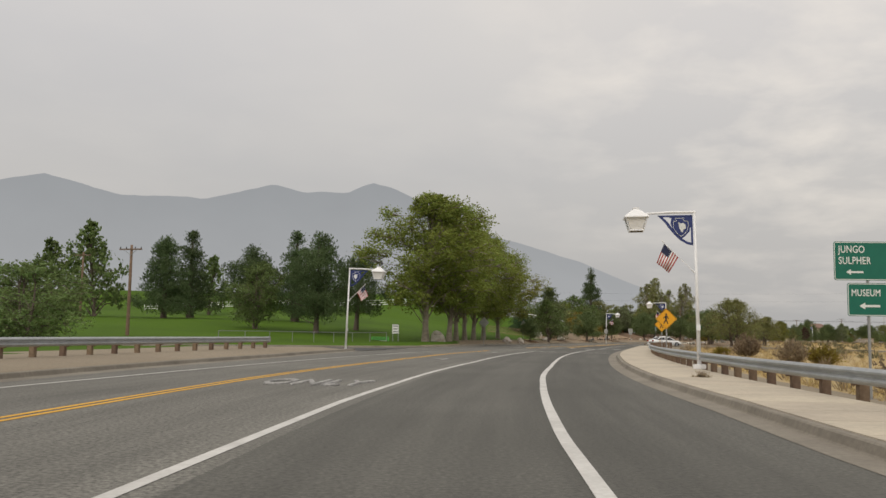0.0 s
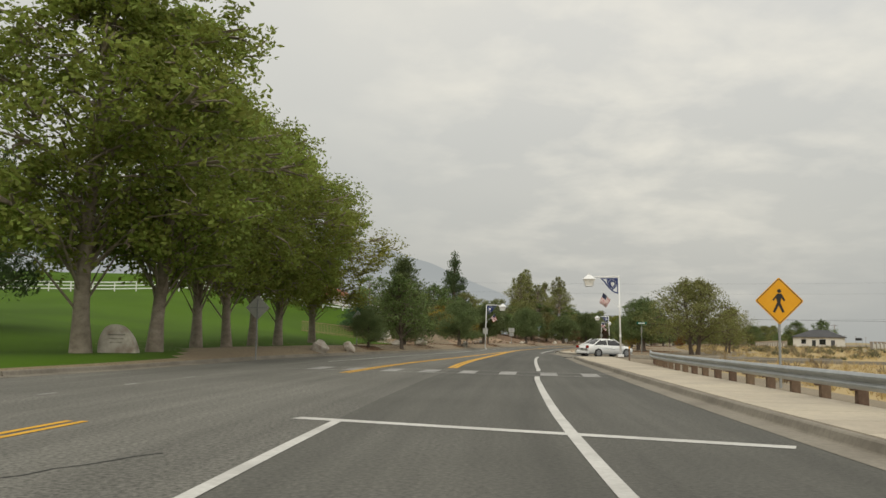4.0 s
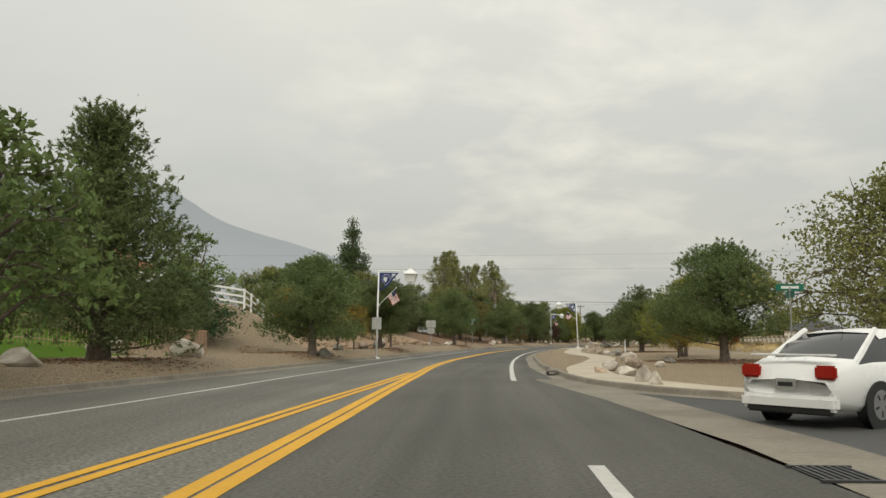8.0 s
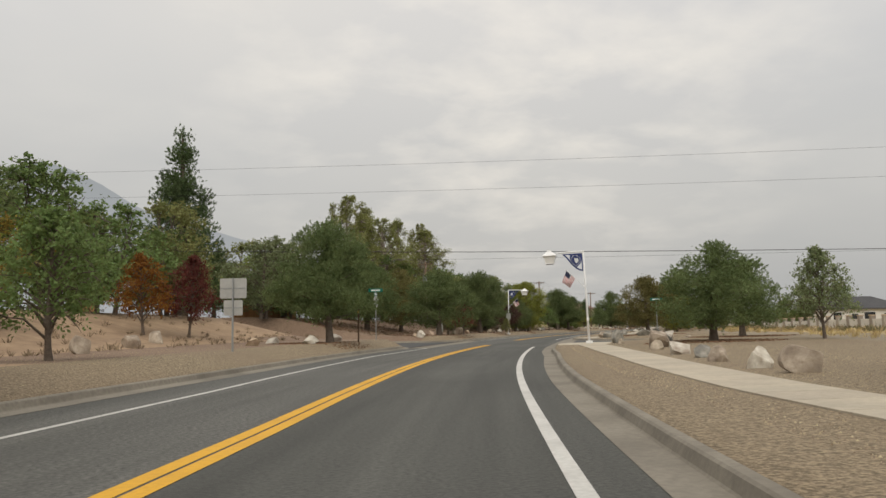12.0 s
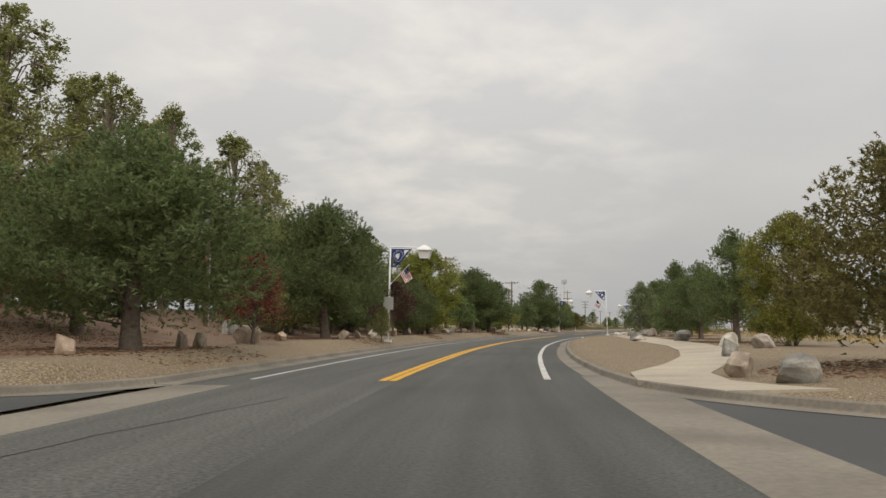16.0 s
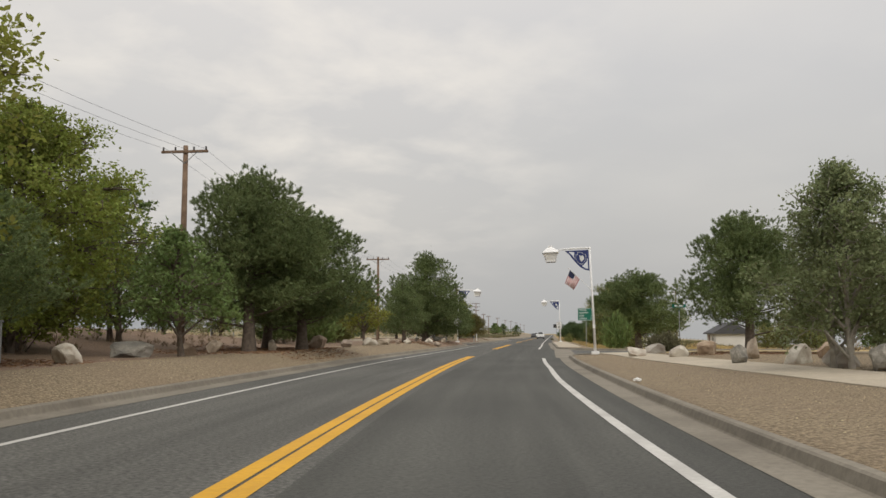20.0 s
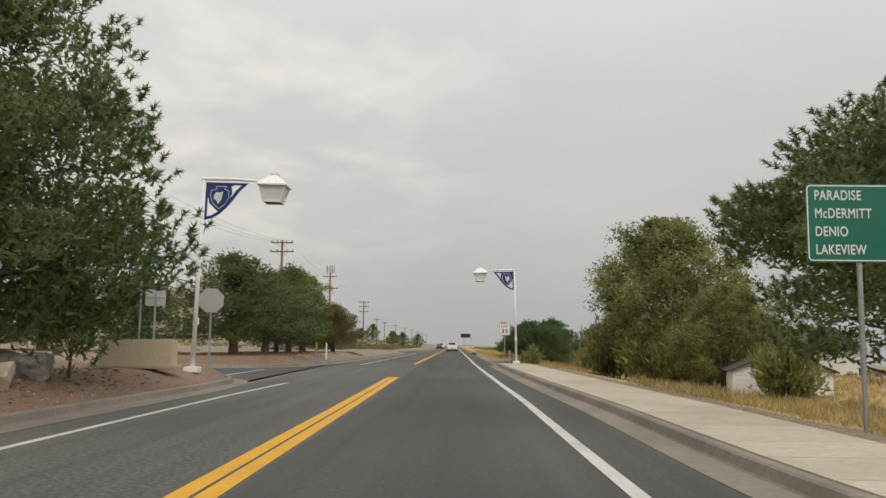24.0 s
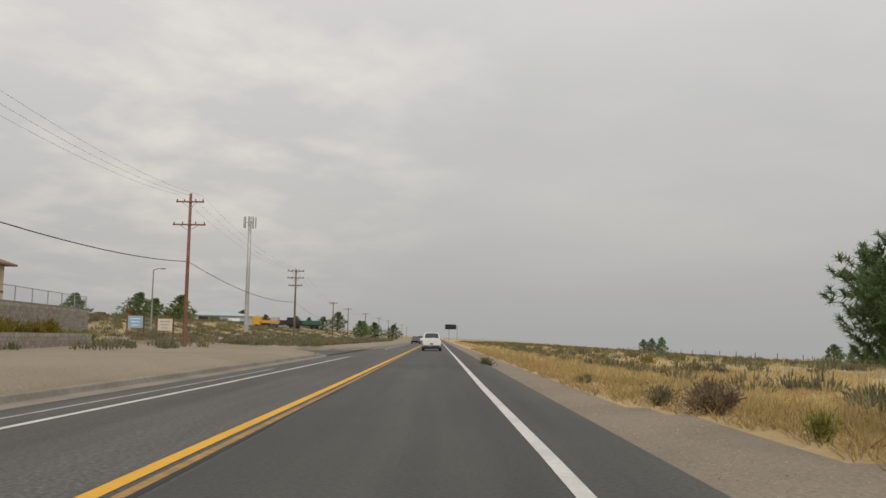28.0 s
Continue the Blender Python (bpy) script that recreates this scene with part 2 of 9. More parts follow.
M["white_metal"] = pmat("white_metal", (0.80, 0.80, 0.80), (0.86, 0.86, 0.86), 0.42, 5.0, 0.03, big=0.15, c3=(0.62, 0.62, 0.61), bscale=1.0)
M["lamp_glass"] = pmat("lamp_glass", (0.80, 0.79, 0.76), (0.84, 0.83, 0.80), 0.3, 3.0, 0.0, big=0.1)
M["blue"] = pmat("banner_blue", (0.016, 0.030, 0.135), (0.022, 0.040, 0.165), 0.5, 6.0, 0.03, big=0.1)
M["white_cloth"] = pmat("white_cloth", (0.72, 0.71, 0.70), (0.8, 0.8, 0.79), 0.8, 20.0, 0.1)
M["red_cloth"] = pmat("red_cloth", (0.33, 0.035, 0.035), (0.40, 0.05, 0.045), 0.8, 20.0, 0.1)
M["navy_cloth"] = pmat("navy_cloth", (0.016, 0.02, 0.055), (0.022, 0.028, 0.07), 0.8, 20.0, 0.1)
M["galv"] = pmat("galvanised_steel", (0.36, 0.38, 0.39), (0.50, 0.52, 0.53), 0.48, 4.0, 0.05, metal=0.75, big=0.35, c3=(0.30, 0.30, 0.29), bscale=0.7)
M["steel_post"] = pmat("steel_post", (0.30, 0.31, 0.31), (0.40, 0.41, 0.41), 0.55, 9.0, 0.05, metal=0.6)
M["sign_back"] = pmat("sign_back", (0.42, 0.42, 0.40), (0.50, 0.50, 0.48), 0.5, 6.0, 0.03, metal=0.4)
M["wood_post"] = pmat("wood_post", (0.13, 0.085, 0.055), (0.23, 0.16, 0.11), 0.9, 9.0, 0.5, big=0.4, spread=0.2)
M["pole_wood"] = pmat("pole_wood", (0.15, 0.095, 0.062), (0.25, 0.17, 0.115), 0.9, 5.0, 0.5, big=0.4, bscale=0.8)
M["pole_red"] = pmat("pole_red", (0.19, 0.085, 0.05), (0.29, 0.14, 0.085), 0.9, 5.0, 0.4, big=0.35, bscale=0.8)
M["dark_metal"] = pmat("dark_metal", (0.05, 0.05, 0.052), (0.08, 0.08, 0.082), 0.5, 8.0, 0.05, metal=0.5)
M["wire"] = pmat("cable_black", (0.02, 0.02, 0.02), (0.03, 0.03, 0.03), 0.6, 8.0, 0.0)
M["green_sign"] = pmat("sign_green", (0.004, 0.125, 0.085), (0.006, 0.15, 0.10), 0.4, 4.0, 0.0, big=0.12)
M["yellow_sign"] = pmat("sign_yellow", (0.72, 0.33, 0.008), (0.78, 0.38, 0.012), 0.4, 4.0, 0.0, big=0.15)
M["sign_white"] = pmat("sign_white", (0.82, 0.82, 0.81), (0.86, 0.86, 0.85), 0.4, 4.0, 0.0, big=0.15, c3=(0.6, 0.6, 0.58))
M["sign_black"] = pmat("sign_black", (0.012, 0.012, 0.013), (0.02, 0.02, 0.02), 0.45, 4.0, 0.0)
M["letter"] = pmat("letter_white", (0.72, 0.74, 0.72), (0.78, 0.8, 0.78), 0.4, 4.0, 0.0)
M["banner_green"] = pmat("banner_green", (0.08, 0.34, 0.05), (0.11, 0.42, 0.07), 0.6, 8.0, 0.05)
M["bark"] = pmat("bark", (0.085, 0.065, 0.05), (0.19, 0.15, 0.12), 0.95, 7.0, 1.0, big=0.4)
M["bark_pale"] = pmat("bark_pale", (0.19, 0.155, 0.12), (0.40, 0.345, 0.28), 0.95, 3.5, 1.0, big=0.5, c3=(0.12, 0.095, 0.07), bscale=0.8)
M["bark_birch"] = pmat("bark_birch", (0.26, 0.24, 0.20), (0.42, 0.39, 0.34), 0.85, 5.0, 0.5, big=0.5, c3=(0.12, 0.1, 0.08), bscale=2.0)


def leafmat(name, c1, c2, spread=0.12):
    return pmat(name, c1, c2, 0.62, 0.9, 0.0, big=0.35, spread=spread, island=0.32, bscale=0.25, trans=0.5, spec=0.25)


M["needle"] = leafmat("pine_needles", (0.146, 0.19, 0.080), (0.248, 0.30, 0.128))
M["needle_dark"] = leafmat("dark_needles", (0.108, 0.158, 0.07), (0.188, 0.25, 0.112))
M["needle_rust"] = leafmat("rusty_needles", (0.185, 0.18, 0.07), (0.3, 0.255, 0.104))
M["juniper"] = leafmat("juniper_green", (0.076, 0.14, 0.064), (0.135, 0.215, 0.1))
M["leaf_cw"] = leafmat("cottonwood_leaves", (0.195, 0.25, 0.052), (0.34, 0.38, 0.092))
M["leaf_cw2"] = leafmat("cottonwood_leaves_yellowing", (0.205, 0.22, 0.044), (0.355, 0.355, 0.084))
M["leaf"] = leafmat("leaves_green", (0.135, 0.195, 0.066), (0.235, 0.3, 0.108))
M["leaf_poplar"] = leafmat("poplar_leaves", (0.235, 0.25, 0.092), (0.37, 0.378, 0.148))
M["leaf_grey"] = leafmat("grey_green_leaves", (0.165, 0.196, 0.092), (0.300, 0.335, 0.175))
M["leaf_olive"] = leafmat("olive_leaves", (0.195, 0.215, 0.074), (0.35, 0.35, 0.14))
M["leaf_red"] = leafmat("red_leaves", (0.14, 0.045, 0.036), (0.23, 0.08, 0.056))
M["leaf_maroon"] = leafmat("maroon_leaves", (0.085, 0.046, 0.036), (0.145, 0.082, 0.062))
M["leaf_gold"] = leafmat("golden_leaves", (0.24, 0.18, 0.038), (0.39, 0.3, 0.074))
M["leaf_orange"] = leafmat("orange_leaves", (0.200, 0.075, 0.018), (0.310, 0.135, 0.035))
M["sage"] = leafmat("sagebrush", (0.150, 0.145, 0.080), (0.250, 0.235, 0.140))
M["rabbit"] = leafmat("rabbitbrush", (0.185, 0.150, 0.028), (0.320, 0.250, 0.055))
M["twig"] = leafmat("dry_twigs", (0.225, 0.172, 0.112), (0.380, 0.300, 0.200))
M["litter"] = pmat("fallen_needles", (0.190, 0.105, 0.060), (0.310, 0.185, 0.110), 0.9, 3.0, 0.0, big=0.3, island=0.3)
M["straw"] = leafmat("dry_straw", (0.410, 0.300, 0.130), (0.620, 0.480, 0.240))
M["grass"] = leafmat("grass_blades", (0.052, 0.108, 0.014), (0.088, 0.158, 0.026))
for key, a, b, c in (("rock_pale", (0.46, 0.42, 0.35), (0.70, 0.66, 0.59), (0.25, 0.19, 0.14)), ("rock_brown", (0.30, 0.24, 0.18), (0.56, 0.48, 0.39), (0.15, 0.11, 0.08)),
                     ("rock_grey", (0.16, 0.15, 0.125), (0.44, 0.41, 0.355), (0.085, 0.088, 0.085)), ("rock_tan", (0.40, 0.30, 0.21), (0.62, 0.50, 0.38), (0.24, 0.16, 0.10))):
    M[key] = pmat(key, a, b, 0.92, 5.0, 1.0, big=0.8, c3=c, bscale=2.4, spread=0.16)
M["car_white"] = pmat("car_white", (0.84, 0.84, 0.83), (0.87, 0.87, 0.86), 0.3, 2.0, 0.0, big=0.08)
M["car_dark"] = pmat("car_dark", (0.018, 0.019, 0.022), (0.024, 0.025, 0.028), 0.2, 2.0, 0.0, big=0.08)
M["glass_dark"] = pmat("tinted_glass", (0.012, 0.014, 0.016), (0.016, 0.018, 0.02), 0.08, 2.0, 0.0, spec=0.8)
M["rubber"] = pmat("rubber", (0.015, 0.015, 0.015), (0.025, 0.025, 0.025), 0.85, 20.0, 0.2)
M["alloy"] = pmat("alloy", (0.42, 0.42, 0.43), (0.5, 0.5, 0.51), 0.35, 8.0, 0.0, metal=0.8)
M["plastic_dark"] = pmat("plastic_dark", (0.02, 0.02, 0.021), (0.03, 0.03, 0.031), 0.6, 14.0, 0.05)
M["tail_red"] = pmat("tail_red", (0.36, 0.018, 0.012), (0.42, 0.025, 0.016), 0.2, 4.0, 0.0)
M["stucco"] = pmat("stucco", (0.52, 0.44, 0.30), (0.60, 0.52, 0.37), 0.9, 12.0, 0.4, big=0.2)
M["stucco_white"] = pmat("stucco_white", (0.62, 0.60, 0.56), (0.70, 0.68, 0.64), 0.9, 12.0, 0.3, big=0.2)
M["roof_brown"] = pmat("roof_brown", (0.17, 0.10, 0.075), (0.25, 0.155, 0.12), 0.85, 8.0, 0.5, big=0.3)
M["roof_red"] = pmat("roof_red", (0.40, 0.15, 0.10), (0.50, 0.21, 0.14), 0.85, 8.0, 0.5, big=0.3)
M["roof_dark"] = pmat("roof_dark", (0.055, 0.055, 0.06), (0.09, 0.09, 0.095), 0.85, 8.0, 0.5, big=0.3)
M["block"] = pmat("split_block", (0.27, 0.235, 0.20), (0.38, 0.335, 0.285), 0.95, 9.0, 0.9, big=0.3, spread=0.16)
M["cedar"] = pmat("cedar_boards", (0.30, 0.15, 0.065), (0.42, 0.225, 0.10), 0.85, 6.0, 0.3, big=0.35, spread=0.16)
M["steel_blue"] = pmat("blue_siding", (0.36, 0.41, 0.44), (0.42, 0.47, 0.50), 0.6, 3.0, 0.05, big=0.2)
M["red_paint"] = pmat("red_paint", (0.40, 0.035, 0.025), (0.48, 0.05, 0.035), 0.45, 4.0, 0.05, big=0.2)
M["green_paint"] = pmat("green_paint", (0.035, 0.10, 0.07), (0.05, 0.13, 0.09), 0.5, 4.0, 0.05, big=0.25)
M["yellow_paint"] = pmat("yellow_paint", (0.62, 0.33, 0.03), (0.70, 0.40, 0.045), 0.5, 4.0, 0.05, big=0.2)
M["sky_poster"] = pmat("board_blue", (0.24, 0.42, 0.58), (0.34, 0.52, 0.66), 0.5, 2.0, 0.0)
M["cream"] = pmat("cream_panel", (0.66, 0.58, 0.46), (0.72, 0.65, 0.53), 0.6, 2.0, 0.0)
M["rust_steel"] = pmat("rusty_rails", (0.36, 0.23, 0.15), (0.50, 0.36, 0.26), 0.8, 6.0, 0.2, big=0.5, c3=(0.26, 0.10, 0.05), bscale=1.0)


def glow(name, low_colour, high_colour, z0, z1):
    """Self-lit far distance: the smoke haze is painted into its colour by height."""
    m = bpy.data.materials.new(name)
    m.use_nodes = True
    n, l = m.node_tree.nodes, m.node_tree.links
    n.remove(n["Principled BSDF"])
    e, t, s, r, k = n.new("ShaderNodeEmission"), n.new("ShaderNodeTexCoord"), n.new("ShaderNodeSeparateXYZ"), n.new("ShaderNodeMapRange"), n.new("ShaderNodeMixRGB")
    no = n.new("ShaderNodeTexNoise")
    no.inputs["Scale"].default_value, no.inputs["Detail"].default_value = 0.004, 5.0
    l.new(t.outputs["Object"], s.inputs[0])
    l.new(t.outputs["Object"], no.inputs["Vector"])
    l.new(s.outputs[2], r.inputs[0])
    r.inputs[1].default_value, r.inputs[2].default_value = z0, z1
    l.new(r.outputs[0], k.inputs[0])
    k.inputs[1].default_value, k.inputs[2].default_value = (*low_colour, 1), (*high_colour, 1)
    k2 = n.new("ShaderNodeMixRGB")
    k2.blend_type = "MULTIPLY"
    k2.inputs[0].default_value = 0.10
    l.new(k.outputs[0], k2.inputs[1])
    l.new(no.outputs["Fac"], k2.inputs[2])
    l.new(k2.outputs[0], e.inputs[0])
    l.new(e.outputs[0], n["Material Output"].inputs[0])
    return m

# ---- plan: a line along the road; s metres on it, o metres to its right ----
SPINE = [(-6.5, -110), (-2.2, -40), (0, 0), (1.55, 28.32), (5.84, 56.52), (12.14, 84.34), (19.42, 111.23), (27.61, 137.93), (36.99, 165.1), (47.92, 192.65), (61.34, 220.74),
         (77.12, 249.72), (95.77, 278.42), (116.46, 306.34), (138.8, 332.99), (161.51, 359.39), (184.33, 385.98), (249.4, 462.0), (379.5, 614.1), (639.7, 918.3), (1160, 1526)]


def catmull(pts, n=14):
    p = np.array(pts, float)
    out = []
    for i in range(len(p) - 1):
        a, b, c, d = p[max(i - 1, 0)], p[i], p[i + 1], p[min(i + 2, len(p) - 1)]
        t0, t1 = (c - a), (d - b)
        la, lb, lc = np.linalg.norm(b - a) + 1e-9, np.linalg.norm(c - b), np.linalg.norm(d - c) + 1e-9
        t0, t1 = t0 / (la + lb) * lb, t1 / (lb + lc) * lb
        for k in range(n):
            u = k / n
            out.append((2 * u**3 - 3 * u**2 + 1) * b + (u**3 - 2 * u**2 + u) * t0 + (-2 * u**3 + 3 * u**2) * c + (u**3 - u**2) * t1)
    out.append(p[-1])
    return np.array(out)


LINE = catmull(SPINE)
ARC = np.concatenate([[0], np.cumsum(np.linalg.norm(np.diff(LINE, axis=0), axis=1))])
ARC -= ARC[28]  # zero where the walk begins
TAN = np.gradient(LINE, ARC, axis=0)
TAN /= np.linalg.norm(TAN, axis=1)[:, None]


def at(s, o=0.0):
    x, y = np.interp(s, ARC, LINE[:, 0]), np.interp(s, ARC, LINE[:, 1])
    tx, ty = np.interp(s, ARC, TAN[:, 0]), np.interp(s, ARC, TAN[:, 1])
    k = math.hypot(tx, ty)
    return x + ty / k * o, y - tx / k * o


def yaw_at(s):
    """Degrees by which the road's heading at s is turned from +y to the left."""
    return -math.degrees(math.atan2(np.interp(s, ARC, TAN[:, 0]), np.interp(s, ARC, TAN[:, 1])))


def so_of(x, y):
    i = int(np.argmin((LINE[:, 0] - x) ** 2 + (LINE[:, 1] - y) ** 2))
    dx, dy = x - LINE[i, 0], y - LINE[i, 1]
    return ARC[i] + dx * TAN[i, 0] + dy * TAN[i, 1], dx * TAN[i, 1] - dy * TAN[i, 0]


def edge_line(s):
    return np.interp(s, [-100, 7, 11, 16, 23, 28, 36, 43, 50, 64, 72, 85, 94, 99, 117, 123, 141, 165, 190, 206, 222, 250, 257, 263, 275, 288, 305, 322, 330, 342, 360, 375, 387, 395, 412, 417, 430, 447, 460, 900, 2000],
                     [0.9, 0.89, 0.89, 1.02, 1.24, 1.32, 1.50, 1.47, 1.36, 1.22, 1.18, 1.22, 1.42, 1.36, 1.14, 1.18, 0.79, 0.76, 0.84, 0.93, 1.0, 1.5, 1.66, 1.74, 1.82, 1.80, 1.93, 2.05, 2.2, 2.2, 1.75, 1.58, 1.56, 1.44, 1.27, 1.24, 1.17, 1.21, 1.17, 1.1, 1.1])


def kerb_right(s):
    return np.interp(s, [-100, 10, 16, 40, 46, 60, 85, 96, 101, 106, 112, 120, 131, 138, 146, 153, 162, 167, 174, 190, 206, 213, 222, 250, 260, 266, 288, 294, 300, 323, 330, 345, 366, 376, 384, 395, 404, 412, 421, 423, 2000],
                     [4.1, 4.15, 4.36, 4.5, 4.55, 4.55, 4.45, 4.36, 4.22, 4.0, 3.9, 3.6, 3.2, 2.6, 2.34, 2.05, 2.04, 1.93, 1.84, 1.97, 2.3, 2.18, 2.25, 3.0, 2.96, 2.97, 3.12, 3.02, 3.0, 3.34, 3.4, 3.5, 3.3, 2.95, 2.95, 2.68, 2.56, 2.48, 2.42, 2.6, 2.6])


def kerb_left(s):
    return np.interp(s, [-100, 20, 41, 48, 58, 62, 76, 86, 101, 108, 118, 131, 143, 160, 172, 182, 195, 213, 224, 247, 259, 275, 293, 311, 327, 371, 390, 418, 432, 460, 520, 560, 2000],
                     [-11.6, -11.7, -12.0, -12.6, -13.2, -13.0, -14.0, -13.1, -13.3, -13.0, -12.0, -10.4, -9.4, -8.6, -7.95, -7.8, -7.5, -7.55, -7.2, -7.0, -6.7, -6.7, -6.9, -6.9, -6.65, -6.5, -6.6, -8.0, -7.6, -7.3, -7.3, -6.6, -6.6])


STREETS = {  # side streets: (near edge, far edge) from the kerb outwards, in s and o
    "park": ([(58, -13.25), (57.3, -14.7), (53.5, -20), (46, -30), (30, -50), (2, -85)], [(80, -13.7), (76, -14.8), (70.5, -17.6), (62.5, -27), (46, -46), (18, -80)]),
    "pacific": ([(118, 3.72), (119.8, 4.5), (120.4, 8), (120.2, 16), (119, 34), (117, 120)], [(141, 2.52), (137.5, 3.05), (134, 4.2), (131.3, 6.4), (129.8, 9.5), (129, 34), (128, 120)]),
    "left_lane": ([(224, -7.24), (228, -8.4), (233, -11.3), (234.5, -16), (235, -30), (236, -70)], [(249, -7.0), (246.5, -8.2), (245.5, -11), (245, -16), (245, -30), (247, -70)]),
    "right_lane": ([(224, 2.33), (225.2, 2.52), (226.4, 3.0), (227.5, 3.85), (228.4, 5.2), (229.6, 7.0), (231, 10.5), (231, 30), (231, 90)], [(253, 3.03), (248, 3.5), (243.8, 5.6), (241, 9), (240.5, 30), (240, 90)]),
    "right_track": ([(344, 3.54), (347, 4.2), (349.3, 7), (350.5, 13), (352, 30), (355, 90)], [(372, 3.1), (368, 4.2), (364, 6.5), (362, 11), (362, 30), (364, 90)]),
    "left_end": ([(394, -6.85), (397, -7.8), (399.5, -10.5), (400.5, -16), (401, -30), (401, -60)], [(422, -7.95), (414, -8.8), (410.4, -11), (409.6, -16), (409.5, -30), (409.5, -60)]),
    "far_lane": ([(492, -7.34), (497, -8.7), (499, -12), (500, -20), (500, -40), (498, -90)], [(528, -7.22), (519, -8.7), (513, -12), (511, -20), (511, -40), (511, -90)]),
}


def inside_street(s, o, margin=0.0):
    for near, far in STREETS.values():
        if (near[0][1] < 0) != (o < 0) or abs(o) > 130:
            continue
        ao = abs(o)
        a = np.interp(ao, [abs(p[1]) for p in near], [p[0] for p in near])
        b = np.interp(ao, [abs(p[1]) for p in far], [p[0] for p in far])
        if min(a, b) - margin < s < max(a, b) + margin:
            return True
    return False


def height(s, o, raw=False):
    """Height of the ground beside the road."""
    kl, kr = kerb_left(s), kerb_right(s)
    if kl - 0.1 < o < kr + 0.1:
        return -0.07
    if not raw and inside_street(s, o, 1.0):
        return -0.05
    if o >= kr:
        d = o - kr
        base = 0.13 if s < 421 else -0.05
        far = np.interp(s, [-100, 60, 130, 200, 240, 330, 350, 372, 425, 470, 2000], [-0.5, -0.5, 0.05, 0.3, 0.4, 0.4, 0.3, -0.55, -0.6, -0.3, -0.2])
        z = base + (far - base) * np.clip((d - 2.6) / 4.5, 0, 1)
        z += 0.35 * noise.noise(Vector((s * 0.03, o * 0.03, 0))) * np.clip((d - 6) / 20, 0, 1)
        z -= 0.052 * max(0, o - 22) * np.clip((s - 380) / 60, 0, 1)
        return float(z)
    d = kl - o
    z = 0.13
    lawn = np.interp(s, [60, 76, 90, 120, 140, 150, 164, 172, 185], [0.0, 0.05, 0.075, 0.09, 0.14, 0.20, 0.24, 0.0, 0.0])
    flat = np.interp(s, [60, 92, 104, 130, 166], [8.5, 8.0, 4.5, 6.0, 9.0])
    z += lawn * min(max(0, d - flat), 26) + 0.012 * max(0, d - 33) * (lawn > 0)
    bank = np.interp(s, [150, 158, 166, 174, 186, 300, 330, 360, 372], [0, 1.6, 2.9, 2.5, 2.0, 1.9, 1.5, 0.7, 0.15])
    lead = np.interp(s, [150, 158, 166, 176, 188, 240, 300, 372], [4.5, 3.5, 3.0, 4.5, 8.0, 6.5, 6.0, 6.0])
    rise = np.clip((d - lead) / np.interp(s, [160, 170, 190, 300], [5.0, 6.5, 12.0, 12.0]), 0, 1)
    z += max(0.0, bank) * rise * rise * (3 - 2 * rise) * (1 if lawn < 0.02 else np.interp(s, [150, 158, 164], [0, 0.5, 1]))
    z += np.interp(s, [20, 80, 100, 440, 480], [0.1, 0.15, 0.42, 0.42, 0.2]) * np.clip((d - 0.15) / 1.5, 0, 1)
    if s > 425:
        z += np.interp(s, [425, 470, 510, 530, 700, 900], [0, 0.0, 1.0, 2.9, 3.4, 3.6]) * np.clip((d - 17) / 15, 0, 1) * (0.8 + 0.5 * noise.noise(Vector((s * 0.06, o * 0.06, 3))))
    z += 0.22 * noise.noise(Vector((s * 0.05, o * 0.05, 7))) * np.clip((d - 5) / 15, 0, 1)
    return float(z)


def ground_at(x, y):
    s, o = so_of(x, y)
    return height(s, o)


def region(s, o):
    """Which surface covers the ground: an index into GROUND."""
    kl, kr = kerb_left(s), kerb_right(s)
    wob = 2.0 * noise.noise(Vector((s * 0.09, o * 0.09, 11)))
    if o > kr:
        d = o - kr
        if s < 118:
            return 3 if d < 6 + wob else 4 if d < 26 + 2 * wob else 5
        if s < 345:
            return 0 if d < np.interp(s, [118, 150, 345], [11, 13, 15]) + wob else 3 if d < 20 + wob else 4 if d < 42 + 2 * wob else 5
        if s < 423:
            return 0 if d < 3.4 + 0.3 * wob else 4 if d < 24 + wob else 5
        return 6 if d < np.interp(s, [423, 446, 452, 456, 470], [2.2, 2.1, 1.7, 1.1, 1.2]) + 0.15 * wob else 4 if d < 16 + 2 * wob else 5
    if o > kl:
        return 6 if s > 420 and o > kr - 1 else 0
    d = kl - o
    if s < 62:
        return 3 if d < 8 + wob else 2
    if s < 166:
        strip = np.interp(s, [62, 92, 100, 130, 166], [0.5, 0.5, 3.0, 6.0, 9.0])
        if d < strip + 0.3 * wob:
            return 0
        return 2 if s < 163 - 0.1 * max(0, 20 - d) or d > 14 else 7
    if s < 190 and 3.5 < d < 16:
        return 7
    if s < 372:
        return 0 if d < 3.2 + 0.5 * wob else 1 if d < (9 if s < 245 else 24) + wob else 7 if d < 30 else 5
    if s < 425:
        return 1 if d < 9 + wob else 3
    return 3 if d < 22 + wob else 5


GROUND = ["gravel", "redsoil", "lawn", "dirt", "dry", "desert", "shoulder", "bank"]


def mesh_object(name, verts, faces, material, parent=None, smooth=False, label=""):
    me = bpy.data.meshes.new(name)
    me.from_pydata([tuple(map(float, v)) for v in verts], [], faces)
    if isinstance(material, (list, tuple)):
        for k in material:
            me.materials.append(k)
    else:
        me.materials.append(material)
    if smooth:
        me.polygons.foreach_set("use_smooth", [True] * len(me.polygons))
    me.update()
    ob = new(name, me)
    ob.parent = parent
    if label:
        ob["label"] = label
    return ob


